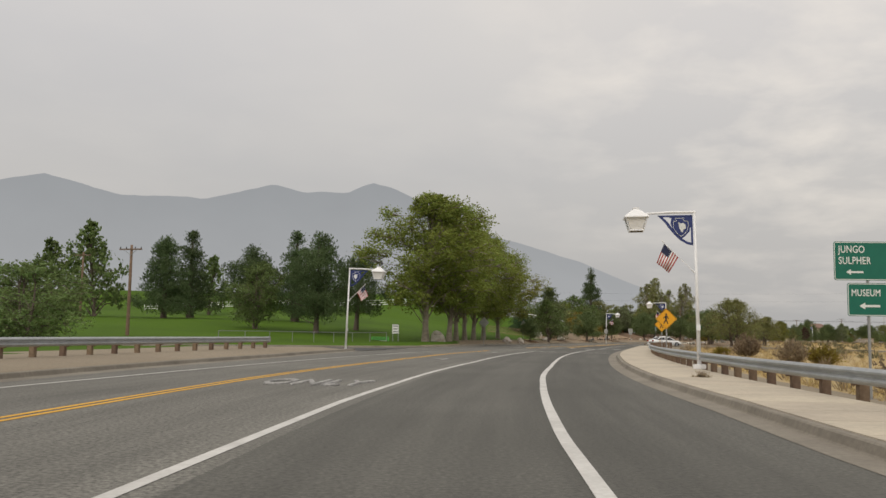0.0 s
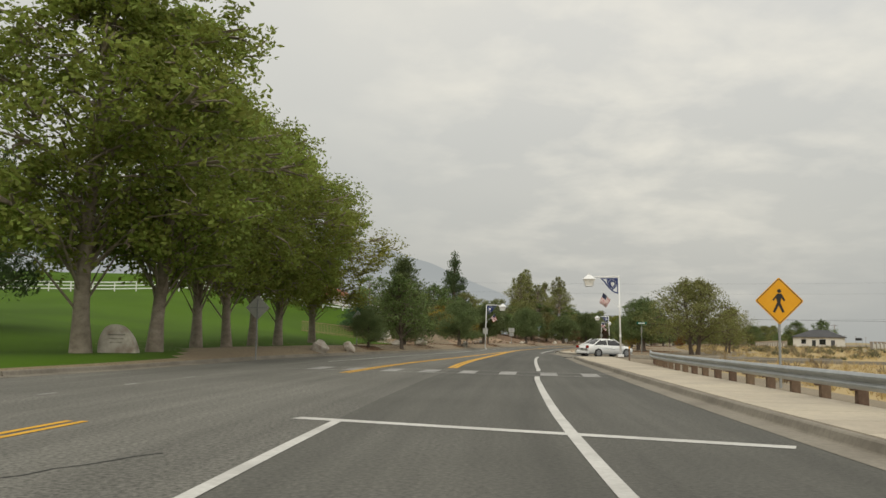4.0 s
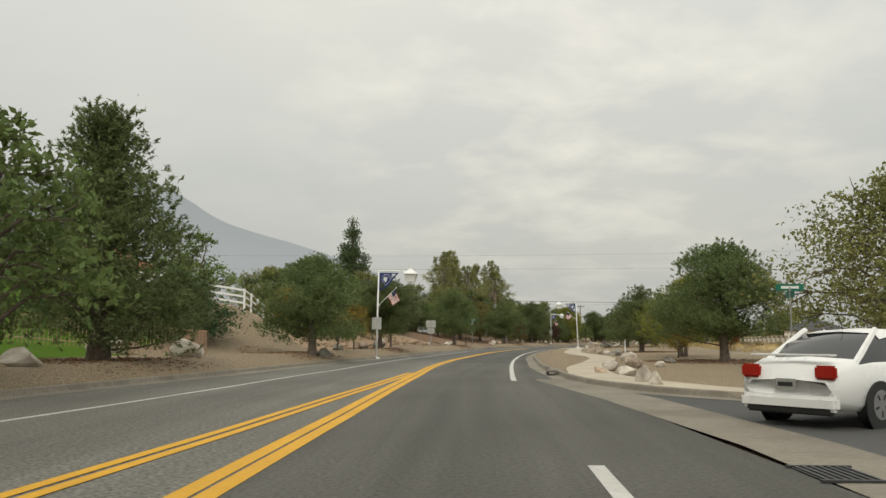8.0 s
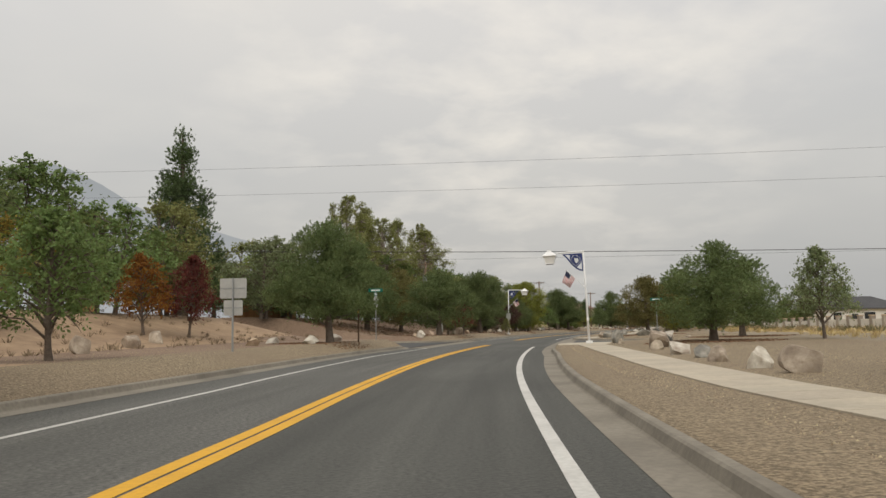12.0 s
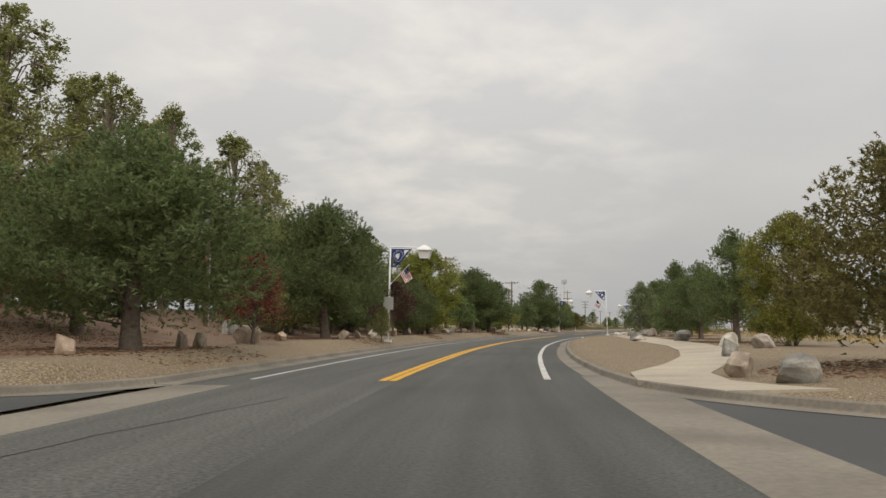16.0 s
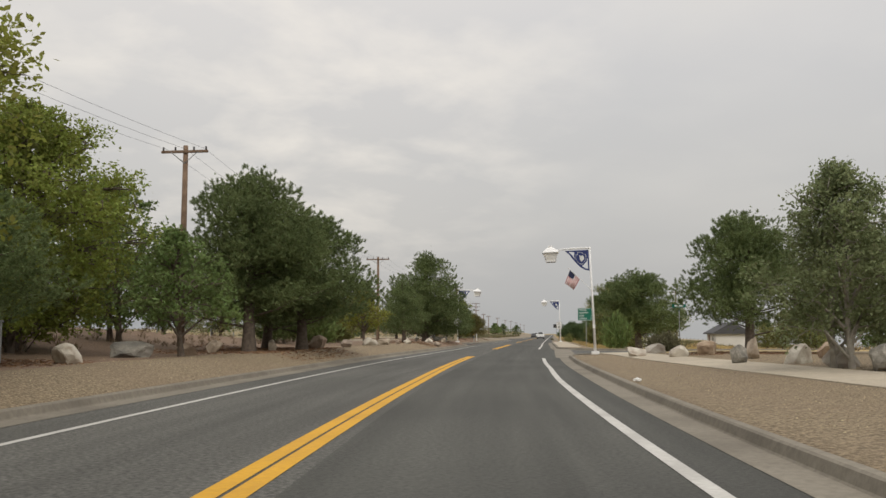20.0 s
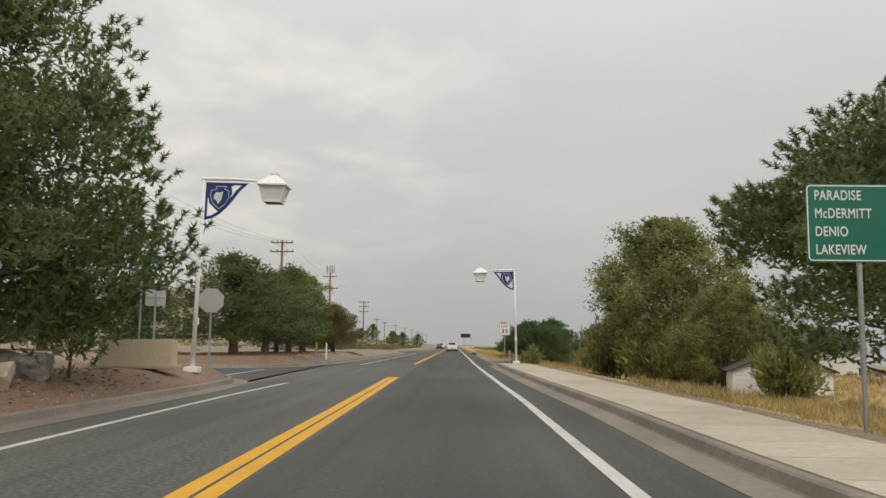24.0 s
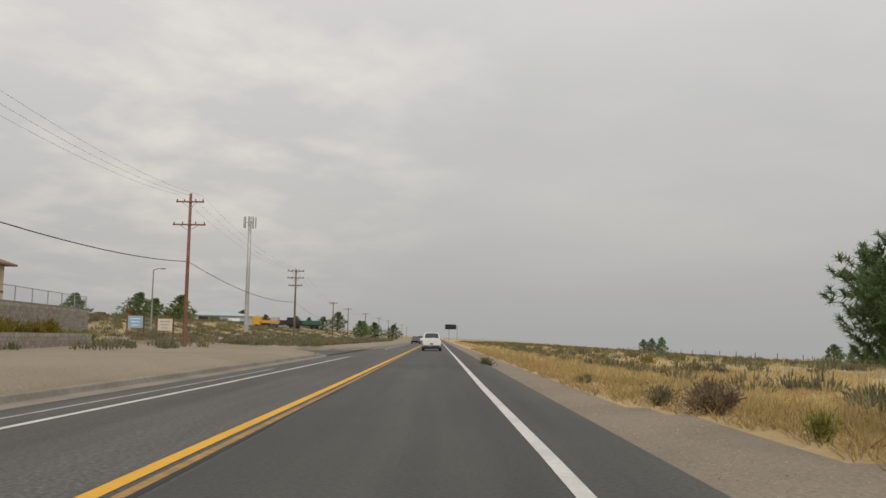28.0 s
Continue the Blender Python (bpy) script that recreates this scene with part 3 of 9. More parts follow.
def build_ground():
    ss = list(np.arange(-108, 0, 6.0)) + list(np.arange(0, 470, 1.5)) + list(np.arange(470, 620, 4.0)) + list(np.arange(620, 900, 12.0)) + list(np.arange(900, 1560, 60.0))
    out = [0.06, 0.16, 0.7, 1.1, 1.5, 1.9, 2.3, 2.7, 3.2, 4.2, 5.4, 6.8, 8.4, 10, 12, 14, 16.5, 19, 22, 26, 31, 37, 44, 54, 68, 85, 110, 140, 180, 230]
    verts, faces, mats = [], [], []
    cols = None
    for s in ss:
        kl, kr = kerb_left(s), kerb_right(s)
        row = [kl - d for d in reversed(out)] + [kl + 0.3, (kl + kr) / 2, kr - 0.3] + [kr + d for d in out]
        cols = len(row)
        for o in row:
            x, y = at(s, o)
            verts.append((x, y, height(s, o)))
    for i in range(len(ss) - 1):
        sm = (ss[i] + ss[i + 1]) / 2
        kl, kr = kerb_left(sm), kerb_right(sm)
        row = [kl - d for d in reversed(out)] + [kl + 0.3, (kl + kr) / 2, kr - 0.3] + [kr + d for d in out]
        for j in range(cols - 1):
            a = i * cols + j
            faces.append((a, a + 1, a + cols + 1, a + cols))
            mats.append(region(sm, (row[j] + row[j + 1]) / 2))
    # the outer land, out to the horizon
    n = len(ss)
    rim = [k * cols for k in range(n - 1, -1, -1)] + [k for k in range(1, cols)] + [k * cols + cols - 1 for k in range(1, n)] + [(n - 1) * cols + k for k in range(cols - 2, 0, -1)]
    cx, cy = 100.0, 250.0
    for far, z in ((1500.0, 1.5), (4600.0, 2.0)):
        ring = []
        for r in rim:
            x, y = verts[r][0] - cx, verts[r][1] - cy
            k = max(far / max(1.0, math.hypot(x, y)), 1.0)
            ring.append(len(verts))
            lx, ly = cx + x * k, cy + y * k
            # the plain falls away to the east
            b = math.degrees(math.atan2(lx - 184, ly - 386)) - 40.6
            drop = np.interp(b, [0, 4, 20, 50, 75, 95], [0, 0.002, 0.017, 0.017, 0.008, 0]) * math.hypot(lx - 184, ly - 386)
            verts.append((lx, ly, (z if far > 2000 else verts[r][2] * 0.4) - drop))
        for k in range(len(rim)):
            b = (k + 1) % len(rim)
            f = (rim[k], rim[b], ring[b], ring[k])
            (ax, ay, _), (bx, by, _), (px, py, _), (qx, qy, _) = (verts[v] for v in f)
            up_side = (px - ax) * (qy - by) - (py - ay) * (qx - bx) > 0
            faces.append(f if up_side else f[::-1])
            mats.append(5)
        rim = ring
    ob = mesh_object("ground", verts, faces, [M[k] for k in GROUND], smooth=True)
    ob.data.polygons.foreach_set("material_index", mats)
    tagged(ob, "gravel verges, mown lawn, dry grass and sagebrush land", "ground", kind="structure")


build_ground()


def strip(name, pts, profile, material, parent=None, closed=False, label="", smooth=False, capped=False):
    """A band swept along points (x, y), its section given as (metres to the right, height)."""
    p = np.array(pts, float)
    t = np.gradient(p, axis=0)
    t /= np.linalg.norm(t, axis=1)[:, None]
    verts, faces, m = [], [], len(profile)
    for (x, y), (tx, ty) in zip(p, t):
        for d, z in profile:
            verts.append((x + ty * d, y - tx * d, z))
    for i in range(len(p) - 1):
        for j in range(m - 1 if not closed else m):
            a, b = i * m + j, i * m + (j + 1) % m
            faces.append((a, a + m, b + m, b))
    if closed or capped:
        faces += [tuple(range(m - 1, -1, -1)), tuple(range((len(p) - 1) * m, len(p) * m))]
    return mesh_object(name, verts, faces, material, parent, smooth, label)


def along(f, a, b, step=2.0):
    n = max(2, int(abs(b - a) / step) + 1)
    return [at(s, f(s) if callable(f) else f) for s in np.linspace(a, b, n)]


# ---- road surface ----
def build_road():
    ss = np.concatenate([np.arange(-105, 620, 2.5), np.arange(620, 1500, 30.0)])
    verts, faces, mats, lane = [], [], [], []
    for s in ss:
        e = edge_line(s)
        kl, kr = kerb_left(s), kerb_right(s)
        gl, gr = (kl + 0.45, kr - 0.45) if s < 421 else (kl + 0.45, kr - 0.2)
        for o in (gl, e - 7.2 if e - 7.2 > gl + 0.1 else gl + 0.1, e - 5.0 if e - 5.0 > gl + 0.2 else gl + 0.2, e - 3.45, e - 2.75, e - 2.1, e - 1.15, e - 0.45, gr):
            x, y = at(s, o)
            verts.append((x, y, 0.0))
            lane.append((o - e, s))
    for i in range(len(ss) - 1):
        for j in range(8):
            a = i * 9 + j
            faces.append((a, a + 1, a + 10, a + 9))
            mats.append((3 if ss[i] > 412 else 5 if ss[i] < 160 else 1) if j >= 3 else 2 if ss[i] < 165 else 4 if ss[i] > 420 else 0)
    road = mesh_object("road", verts, faces, [M["asphalt"], M["asphalt_lane"], M["asphalt_old"], M["asphalt_new"], M["asphalt_mid"], M["asphalt_warm"]])
    road.data.polygons.foreach_set("material_index", mats)
    across = road.data.uv_layers.new(name="lane")
    across.data.foreach_set("uv", np.array([lane[k.vertex_index] for k in road.data.loops]).ravel())
    tagged(road, "worn grey asphalt road with smoother dark driving lane", "road", kind="structure")
    return road


ROAD = build_road()


def resample(poly, step=0.7):
    p = catmull([at(*q) for q in poly], 8)
    d = np.concatenate([[0], np.cumsum(np.linalg.norm(np.diff(p, axis=0), axis=1))])
    k = np.arange(0, d[-1], step)
    return np.stack([np.interp(k, d, p[:, 0]), np.interp(k, d, p[:, 1])], 1)


KERB = [(0.0, 0.005), (0.44, 0.012), (0.46, 0.03), (0.50, 0.135), (0.53, 0.155), (0.64, 0.158), (0.66, 0.145), (0.67, -0.10)]
KERB_L = [(-d, z) for d, z in KERB][::-1]
kerb_root = tagged(new("kerb"), "weathered concrete kerb with a flat gutter pan", "kerb", kind="structure")
for a, b in ((-100, 118), (141, 224), (253, 344), (372, 421)):
    strip("kerb_run", along(lambda s: kerb_right(s) - 0.46, a, b, 1.5), KERB, M["gutter"], kerb_root, capped=True)
for a, b in ((-100, 58), (80, 224), (249, 394), (422, 492), (528, 620)):
    strip("kerb_run", along(lambda s: kerb_left(s) + 0.46, a, b, 1.5), KERB_L, M["gutter"], kerb_root, capped=True)
for key, (near, far) in STREETS.items():
    pa, pb = resample(near, 1.0), resample(far, 1.0)
    n = min(len(pa), len(pb))
    u = np.linspace(0, 1, n)
    pa = np.stack([np.interp(u, np.linspace(0, 1, len(pa)), pa[:, k]) for k in (0, 1)], 1)
    pb = np.stack([np.interp(u, np.linspace(0, 1, len(pb)), pb[:, k]) for k in (0, 1)], 1)
    verts, faces = [], []
    for (x0, y0), (x1, y1) in zip(pa, pb):
        for k in np.linspace(0, 1, 5):
            verts.append((x0 + (x1 - x0) * k, y0 + (y1 - y0) * k, -0.004))
    for i in range(n - 1):
        for j in range(4):
            q = i * 5 + j
            faces.append((q, q + 1, q + 6, q + 5))
    st = mesh_object("side_street", verts, faces, M["asphalt_dark"] if key != "right_track" else M["asphalt"])
    tagged(st, "dark asphalt side street joining the road", "side street", kind="structure")
    for poly, side in ((near, 1), (far, -1)):
        right = near[0][1] > 0
        prof = KERB if (side == 1) == right else KERB_L
        # the raised side lies away from the street
        length = 30 if abs(poly[-1][1]) > 30 else 20
        pts = resample(poly, 0.6)[:int(length / 0.6)]
        strip("kerb_return", pts, [(d - 0.5 if prof is KERB else d + 0.5, z) for d, z in prof], M["gutter"], kerb_root, capped=True)
# concrete valley gutters across the street mouths
for a, b, f in ((118, 141, lambda s: np.interp(s, [118, 124, 132, 141], [3.3, 3.3, 2.7, 1.6])), (224, 253, lambda s: np.interp(s, [224, 236, 253], [2.0, 2.3, 2.6])), (344, 372, lambda s: 3.0),
                (224, 249, lambda s: np.interp(s, [224, 236, 249], [-6.7, -6.6, -6.4]))):
    strip("cross_gutter", along(f, a, b, 1.0), [(-0.15, 0.002), (0.0, 0.005), (0.45, 0.004), (0.95, 0.005), (1.1, 0.002)], M["gutter"], kerb_root)


# ---- paint on the road ----
def paint(name, f, a, b, w=0.13, material="paint_white", z=0.006, dash=None):
    runs = [(a, b)]
    if dash:
        runs, s = [], a
        while s < b:
            runs.append((s, min(b, s + dash[0])))
            s += dash[0] + dash[1]
    for p, q in runs:
        ob = strip(name, along(f, p, q, 1.2), [(-w / 2, z), (w / 2, z)], M[material], marks)


marks = tagged(new("road_markings"), "white and yellow painted lane lines, worn in places", "road markings", kind="structure")
E1 = edge_line
for a, b in ((-100, 87.2), (92.2, 122.2), (140, 224), (251.5, 343.2), (370, 1400)):
    paint("edge_line", E1, a, b, 0.17)
paint("lane_line", lambda s: np.interp(s, [-100, 6, 16, 22, 33, 40, 50, 61, 70], [-2.95, -2.92, -2.75, -2.5, -2.25, -2.13, -2.27, -2.25, -2.2]), -100, 70, 0.16)


def yel(s):
    return np.interp(s, [-100, 12, 22, 38, 46, 53, 70], [-6.9, -6.72, -6.55, -6.03, -5.97, -6.03, -5.75])


def yel2(s):
    return np.interp(s, [86, 95, 101, 109, 116, 120, 125, 133, 136, 141, 151], [-5.48, -5.24, -4.95, -4.4, -3.9, -3.73, -3.45, -3.2, -3.1, -3.0, -2.9])


def yoff(s):
    return E1(s) - np.interp(s, [94, 100, 107, 120, 128, 136, 144, 152, 160, 166, 173, 181, 206, 216, 226, 231, 250, 257, 265, 281, 288, 293, 300, 322, 334, 348, 375, 384, 392, 398, 422, 431, 447, 460, 900],
                             [-2.25, -2.38, -2.42, -2.3, -2.33, -2.46, -2.6, -2.85, -2.93, -2.93, -2.83, -2.70, -2.73, -2.68, -2.57, -2.46, -2.2, -2.04, -1.92, -1.94, -1.94, -1.97, -2.0, -1.76, -1.75, -1.85, -2.12, -2.2, -2.3, -2.38, -2.5, -2.55, -2.54, -2.5, -2.5])


for off in (-0.118, 0.118):
    paint("yellow_line", lambda s: yel(s) + off, -100, 69, 0.12, "paint_yellow")
    paint("yellow_line", lambda s: yel2(s) + off, 87, 146, 0.16, "paint_yellow", 0.0095)
    for a, b in ((94, 231), (250.7, 347), (370, 400.7)):
        paint("yellow_line", lambda s: E1(s) - yoff(s) + off, a, b, 0.195, "paint_yellow")
paint("yellow_line", lambda s: E1(s) - yoff(s) - 0.11, 422, 900, 0.175, "paint_yellow")
paint("yellow_line", lambda s: E1(s) - yoff(s) + 0.12, 422, 900, 0.11, "paint_yellow_worn")


def left_edge(s):
    return np.interp(s, [-100, 18, 22, 29, 44, 58, 101, 105, 112, 119, 126, 130, 136, 143, 149, 156, 162, 167, 170, 176, 188, 210, 213, 218, 224, 246, 257, 265, 276, 291, 299, 325, 333, 345, 370, 378, 388, 395, 420, 432, 449, 460, 900, 2000],
                     [-10.3, -10.2, -9.95, -9.7, -9.3, -8.95, -9.08, -8.7, -8.35, -7.9, -7.4, -7.1, -6.82, -6.65, -6.4, -6.35, -6.25, -6.27, -6.15, -5.9, -5.7, -6.0, -5.87, -5.73, -5.66, -5.52, -5.35, -5.31, -5.32, -5.53, -5.5, -5.27, -5.2, -5.15, -5.1, -5.24, -5.4, -5.33, -5.8, -5.65, -5.62, -5.5, -5.5, -5.5])


for a, b in ((-100, 58.5), (100, 224), (251, 394.9), (419.7, 492), (528, 1400)):
    paint("edge_line", left_edge, a, b, 0.13)
paint("shoulder_line", lambda s: kerb_left(s) + 1.15, 424, 470, 0.1, "paint_worn")
paint("dash_line", lambda s: -12.9, 64.5, 72, 0.13, "paint_worn", dash=(3.0, 2.2))
paint("dash_line", lambda s: -9.0, 62, 84, 0.12, "paint_worn", dash=(0.7, 3.2))


def bar(name, s0, o0, s1, o1, w, material="paint_worn", z=0.007):
    strip(name, [at(s0, o0), at((s0 + s1) / 2, (o0 + o1) / 2), at(s1, o1)], [(-w / 2, z), (w / 2, z)], M[material], marks)


bar("stop_line", 70.2, -2.9, 67.8, 3.8, 0.32, "paint_white")
bar("stop_line", 398.6, -8.75, 408.6, -9.1, 0.13, "paint_white")
bar("stop_line", 232.4, -10.9, 239.4, -11.2, 0.32, "paint_white")
bar("crosswalk_line", 234.6, -14.9, 245.0, -15.0, 0.28, "paint_white")
bar("crosswalk_line", 235.0, -18.4, 245.0, -18.8, 0.28, "paint_white")
bar("stop_line", 60.2, -2.75, 60.6, -2.2, 0.12)
bar("crosswalk_line", 90.0, -8.4, 87.4, 3.7, 0.14, "paint_worn", 0.009)
bar("crosswalk_line", 92.9, -8.6, 90.1, 4.6, 0.14, "paint_worn", 0.009)
for k in range(8):
    o = -7.3 + k * 1.5
    c = 89.9 - 0.205 * (o + 8)
    bar("crosswalk_bar", c - 0.1, o, c + 2.75, o + 0.05, 0.62, "paint_worn", 0.0065)
for k in range(5):  # the crossing of the far arm
    bar("crosswalk_bar", 66.0 + k * 2.4, -12.3 - 0.2 * k, 67.2 + k * 2.4, -12.2 - 0.2 * k, 0.3, "paint_worn", 0.0065)


def flat_text(name, body, size, material, parent, m, align="CENTER", thick=0.0, label=""):
    cu = bpy.data.curves.new(name, "FONT")
    cu.body, cu.size, cu.align_x, cu.align_y, cu.extrude = body, size, align, "CENTER", thick
    cu.bevel_depth, cu.bevel_resolution, cu.space_character = size * 0.018, 0, 1.06
    tmp = bpy.data.objects.new(name, cu)
    scene.collection.objects.link(tmp)
    me = bpy.data.meshes.new_from_object(tmp.evaluated_get(bpy.context.evaluated_depsgraph_get()))
    bpy.data.objects.remove(tmp)
    me.materials.clear()
    me.materials.append(M[material])
    ob = new(name, me)
    ob.parent = parent
    ob.matrix_basis = m
    if label:
        ob["label"] = label
    return ob


x, y = at(21.3, -4.4)
flat_text("road_word", "ONLY", 2.0, "paint_worn", marks, pose(x, y, 0.007, 0, 0, yaw_at(22)) @ Matrix.Diagonal((0.46, 1.5, 1, 1)))
for s in (44.2, 63):  # bent arrows in the turning lane
    x, y = at(s, -4.1)
    v = [(-0.1, -1.6), (0.1, -1.6), (0.1, 0.15), (-0.05, 0.55), (-0.42, 0.75), (-0.42, 1.15), (-1.05, 0.6), (-0.42, 0.0), (-0.42, 0.42), (-0.2, 0.3), (-0.1, 0.05)]
    ob = mesh_object("turn_arrow", [(a, b, 0) for a, b in v], [tuple(range(len(v)))], M["paint_worn"], marks)
    ob.matrix_basis = pose(x, y, 0.007, 0, 0, yaw_at(s))


# cracks and tar seams
def crack(pts, w=0.03):
    p = catmull([at(*q) for q in pts], 10)
    r = np.random.RandomState(int(pts[0][0]))
    p = p + r.normal(0, 0.03, p.shape)
    strip("crack", p, [(-w / 2, 0.0035), (w / 2, 0.0035)], M["tar"], marks)


crack([(424, -2.22), (440, -2.3), (470, -2.3), (520, -2.32), (560, -2.32)], 0.06)
crack([(404, -4.2), (412, -3.3), (418, -2.6), (423, -2.4)], 0.05)
for a, b in ((95, 99), (60, 66), (228, 246), (285, 290), (350, 372)):
    crack([(a, -6 + (a % 5)), ((a + b) / 2, -4.6 + (a % 3)), (b, -3.4 + (a % 4))], 0.035)
crack([(78, 1.2), (84, 1.1), (90, 1.45), (100, 1.25), (112, 1.2)], 0.03)


# ---- pavement slabs ----
def pavement(name, f, half, a, b, label, step=1.5):
    root = tagged(new(name), label, "pavement", kind="structure")
    s = a
    while s < b - 0.2:
        e = min(b, s + step)
        hw = half(s) if callable(half) else half
        hw2 = half(e) if callable(half) else half
        q = []
        for t, h in ((s + 0.012, hw), (e - 0.012, hw2)):
            q += [at(t, f(t) - h), at(t, f(t) + h)]
        z0 = [max(0.155, height(t, f(t) + (-h if i == 0 else h), True) + 0.03) for t, h in ((s, hw), (e, hw2)) for i in (0, 1)]
        top = [(x, y, z) for (x, y), z in zip(q, z0)]
        low = [(x, y, z - 0.12) for x, y, z in top]
        v = top + low
        mesh_object("slab", v, [(0, 1, 3, 2), (0, 2, 6, 4), (1, 5, 7, 3), (0, 4, 5, 1), (2, 3, 7, 6)], M["concrete"], root)
        s = e


def pav_mid(pts):
    a = np.array(pts)
    return lambda s: float(np.interp(s, a[:, 0], a[:, 1]))


pavement("pavement_bridge", lambda s: kerb_right(s) + float(np.interp(s, [0, 90, 100, 119], [1.38, 1.28, 1.3, 1.5])), lambda s: float(np.interp(s, [0, 90, 100, 119], [1.15, 1.05, 1.08, 1.28])), -20, 119.2, "pale concrete pavement beside the guard rail", 1.8)
pavement("pavement_winding", pav_mid([(131.5, 6.6), (134, 5), (138, 3.7), (142, 3.35), (147, 3.6), (150, 3.95), (153, 4.45), (156, 4.95), (159, 5.3), (164.5, 5.95), (170.5, 6.05), (175, 5.7), (180, 5.25), (185, 4.95), (192, 4.95), (202, 5), (215, 4.75), (224, 4.3)]), 0.74, 131.5, 224.5, "winding concrete footpath through gravel", 1.5)
pavement("pavement_curving", pav_mid([(246, 5.2), (249, 4.2), (252, 4.5), (256, 5.9), (262, 7.6), (268, 8.5), (276, 9.1), (290, 8.9), (305, 8.8), (320, 8.2), (333, 7.4), (345, 6.8), (349, 6.2)]), 0.95, 246, 349, "curving concrete footpath through gravel", 1.5)
pavement("pavement_straight", lambda s: kerb_right(s) + 1.16, 0.93, 372, 421.2, "pale concrete pavement with joints along the kerb", 1.5)


# the concrete corner where the footpath meets the side street
pad = [(220.8, 2.55), (224.0, 2.53), (225.1, 2.70), (226.28, 3.16), (227.33, 3.98), (228.22, 5.3), (229.42, 7.1), (230.7, 10.2), (228.4, 9.6), (226.6, 7.6), (225.0, 5.9), (221.5, 5.3)]
cm = bmesh.new()
lowv = [cm.verts.new((*at(*q), 0.02)) for q in pad]
topv = [cm.verts.new((*at(*q), 0.172)) for q in pad]
cm.faces.new(topv[::-1])
for i in range(len(pad)):
    j = (i + 1) % len(pad)
    cm.faces.new((lowv[i], lowv[j], topv[j], topv[i]))
bmesh.ops.recalc_face_normals(cm, faces=cm.faces)
pm = bpy.data.meshes.new("pavement_corner")
cm.to_mesh(pm)
cm.free()
pm.materials.append(M["concrete"])
tagged(new("pavement_corner", pm), "pale concrete corner pad at the side street", "pavement", kind="structure")

# ---- trees and bushes ----
def tube(path, radii, sides=7):
    """A tapered tube along points; returns verts and faces."""
    p = np.array(path, float)
    t = np.gradient(p, axis=0)
    t /= np.linalg.norm(t, axis=1)[:, None] + 1e-9
    v, f = [], []
    for c, d, r in zip(p, t, radii):
        a = np.cross(d, (0.31, 0.87, 0.2) if abs(d[2]) > 0.8 else (0, 0, 1))
        a /= np.linalg.norm(a)
        b = np.cross(d, a)
        for k in range(sides):
            w = 2 * math.pi * k / sides
            v.append(c + r * (math.cos(w) * a + math.sin(w) * b))
    for i in range(len(p) - 1):
        for k in range(sides):
            a, b = i * sides + k, i * sides + (k + 1) % sides
            f.append((a, b, b + sides, a + sides))
    f.append(tuple(range((len(p) - 1) * sides, len(p) * sides)))
    return v, f


def merge(chunks):
    V, F = [], []
    for v, f in chunks:
        n = len(V)
        V += list(v)
        F += [tuple(k + n for k in q) for q in f]
    return V, F


def raw_mesh(name, verts, faces, material, smooth=False):
    me = bpy.data.meshes.new(name)
    me.from_pydata([tuple(map(float, v)) for v in verts], [], faces)
    me.materials.append(material)
    if smooth:
        me.polygons.foreach_set("use_smooth", [True] * len(me.polygons))
    me.update()
    return me


def blades(name, base, tip, width, material):
    """Thin three-cornered blades from base points to tip points."""
    n = len(base)
    d = tip - base
    r = np.random.normal(size=(n, 3))
    w = np.cross(d, r)
    w *= (width / (np.linalg.norm(w, axis=1) + 1e-9))[:, None] if np.ndim(width) else width / (np.linalg.norm(w, axis=1)[:, None] + 1e-9)
    v = np.empty((n * 3, 3))
    v[0::3], v[1::3], v[2::3] = base - w, base + w, tip
    return fast_mesh(name, v, 3, material)


def fast_mesh(name, v, k, material):
    n = len(v) // k
    me = bpy.data.meshes.new(name)
    me.vertices.add(len(v))
    me.vertices.foreach_set("co", v.astype(np.float32).ravel())
    me.loops.add(n * k)
    me.loops.foreach_set("vertex_index", np.arange(n * k, dtype=np.int32))
    me.polygons.add(n)
    me.polygons.foreach_set("loop_start", np.arange(0, n * k, k, dtype=np.int32))
    me.materials.append(material)
    me.update(calc_edges=True)
    return me


def leaves(name, c, size, material, up=0.35):
    """Four-cornered leaves at c, each turned its own way."""
    n = len(c)
    a = np.random.normal(size=(n, 3))
    a /= np.linalg.norm(a, axis=1)[:, None]
    b = np.cross(a, np.random.normal(size=(n, 3)) + np.array([0, 0, up]))
    b /= np.linalg.norm(b, axis=1)[:, None] + 1e-9
    s = (size * np.random.uniform(0.6, 1.3, n))[:, None]
    v = np.empty((n * 4, 3))
    v[0::4], v[1::4], v[2::4], v[3::4] = c - a * s, c + b * s * 0.55, c + a * s, c - b * s * 0.55
    return fast_mesh(name, v, 4, material)


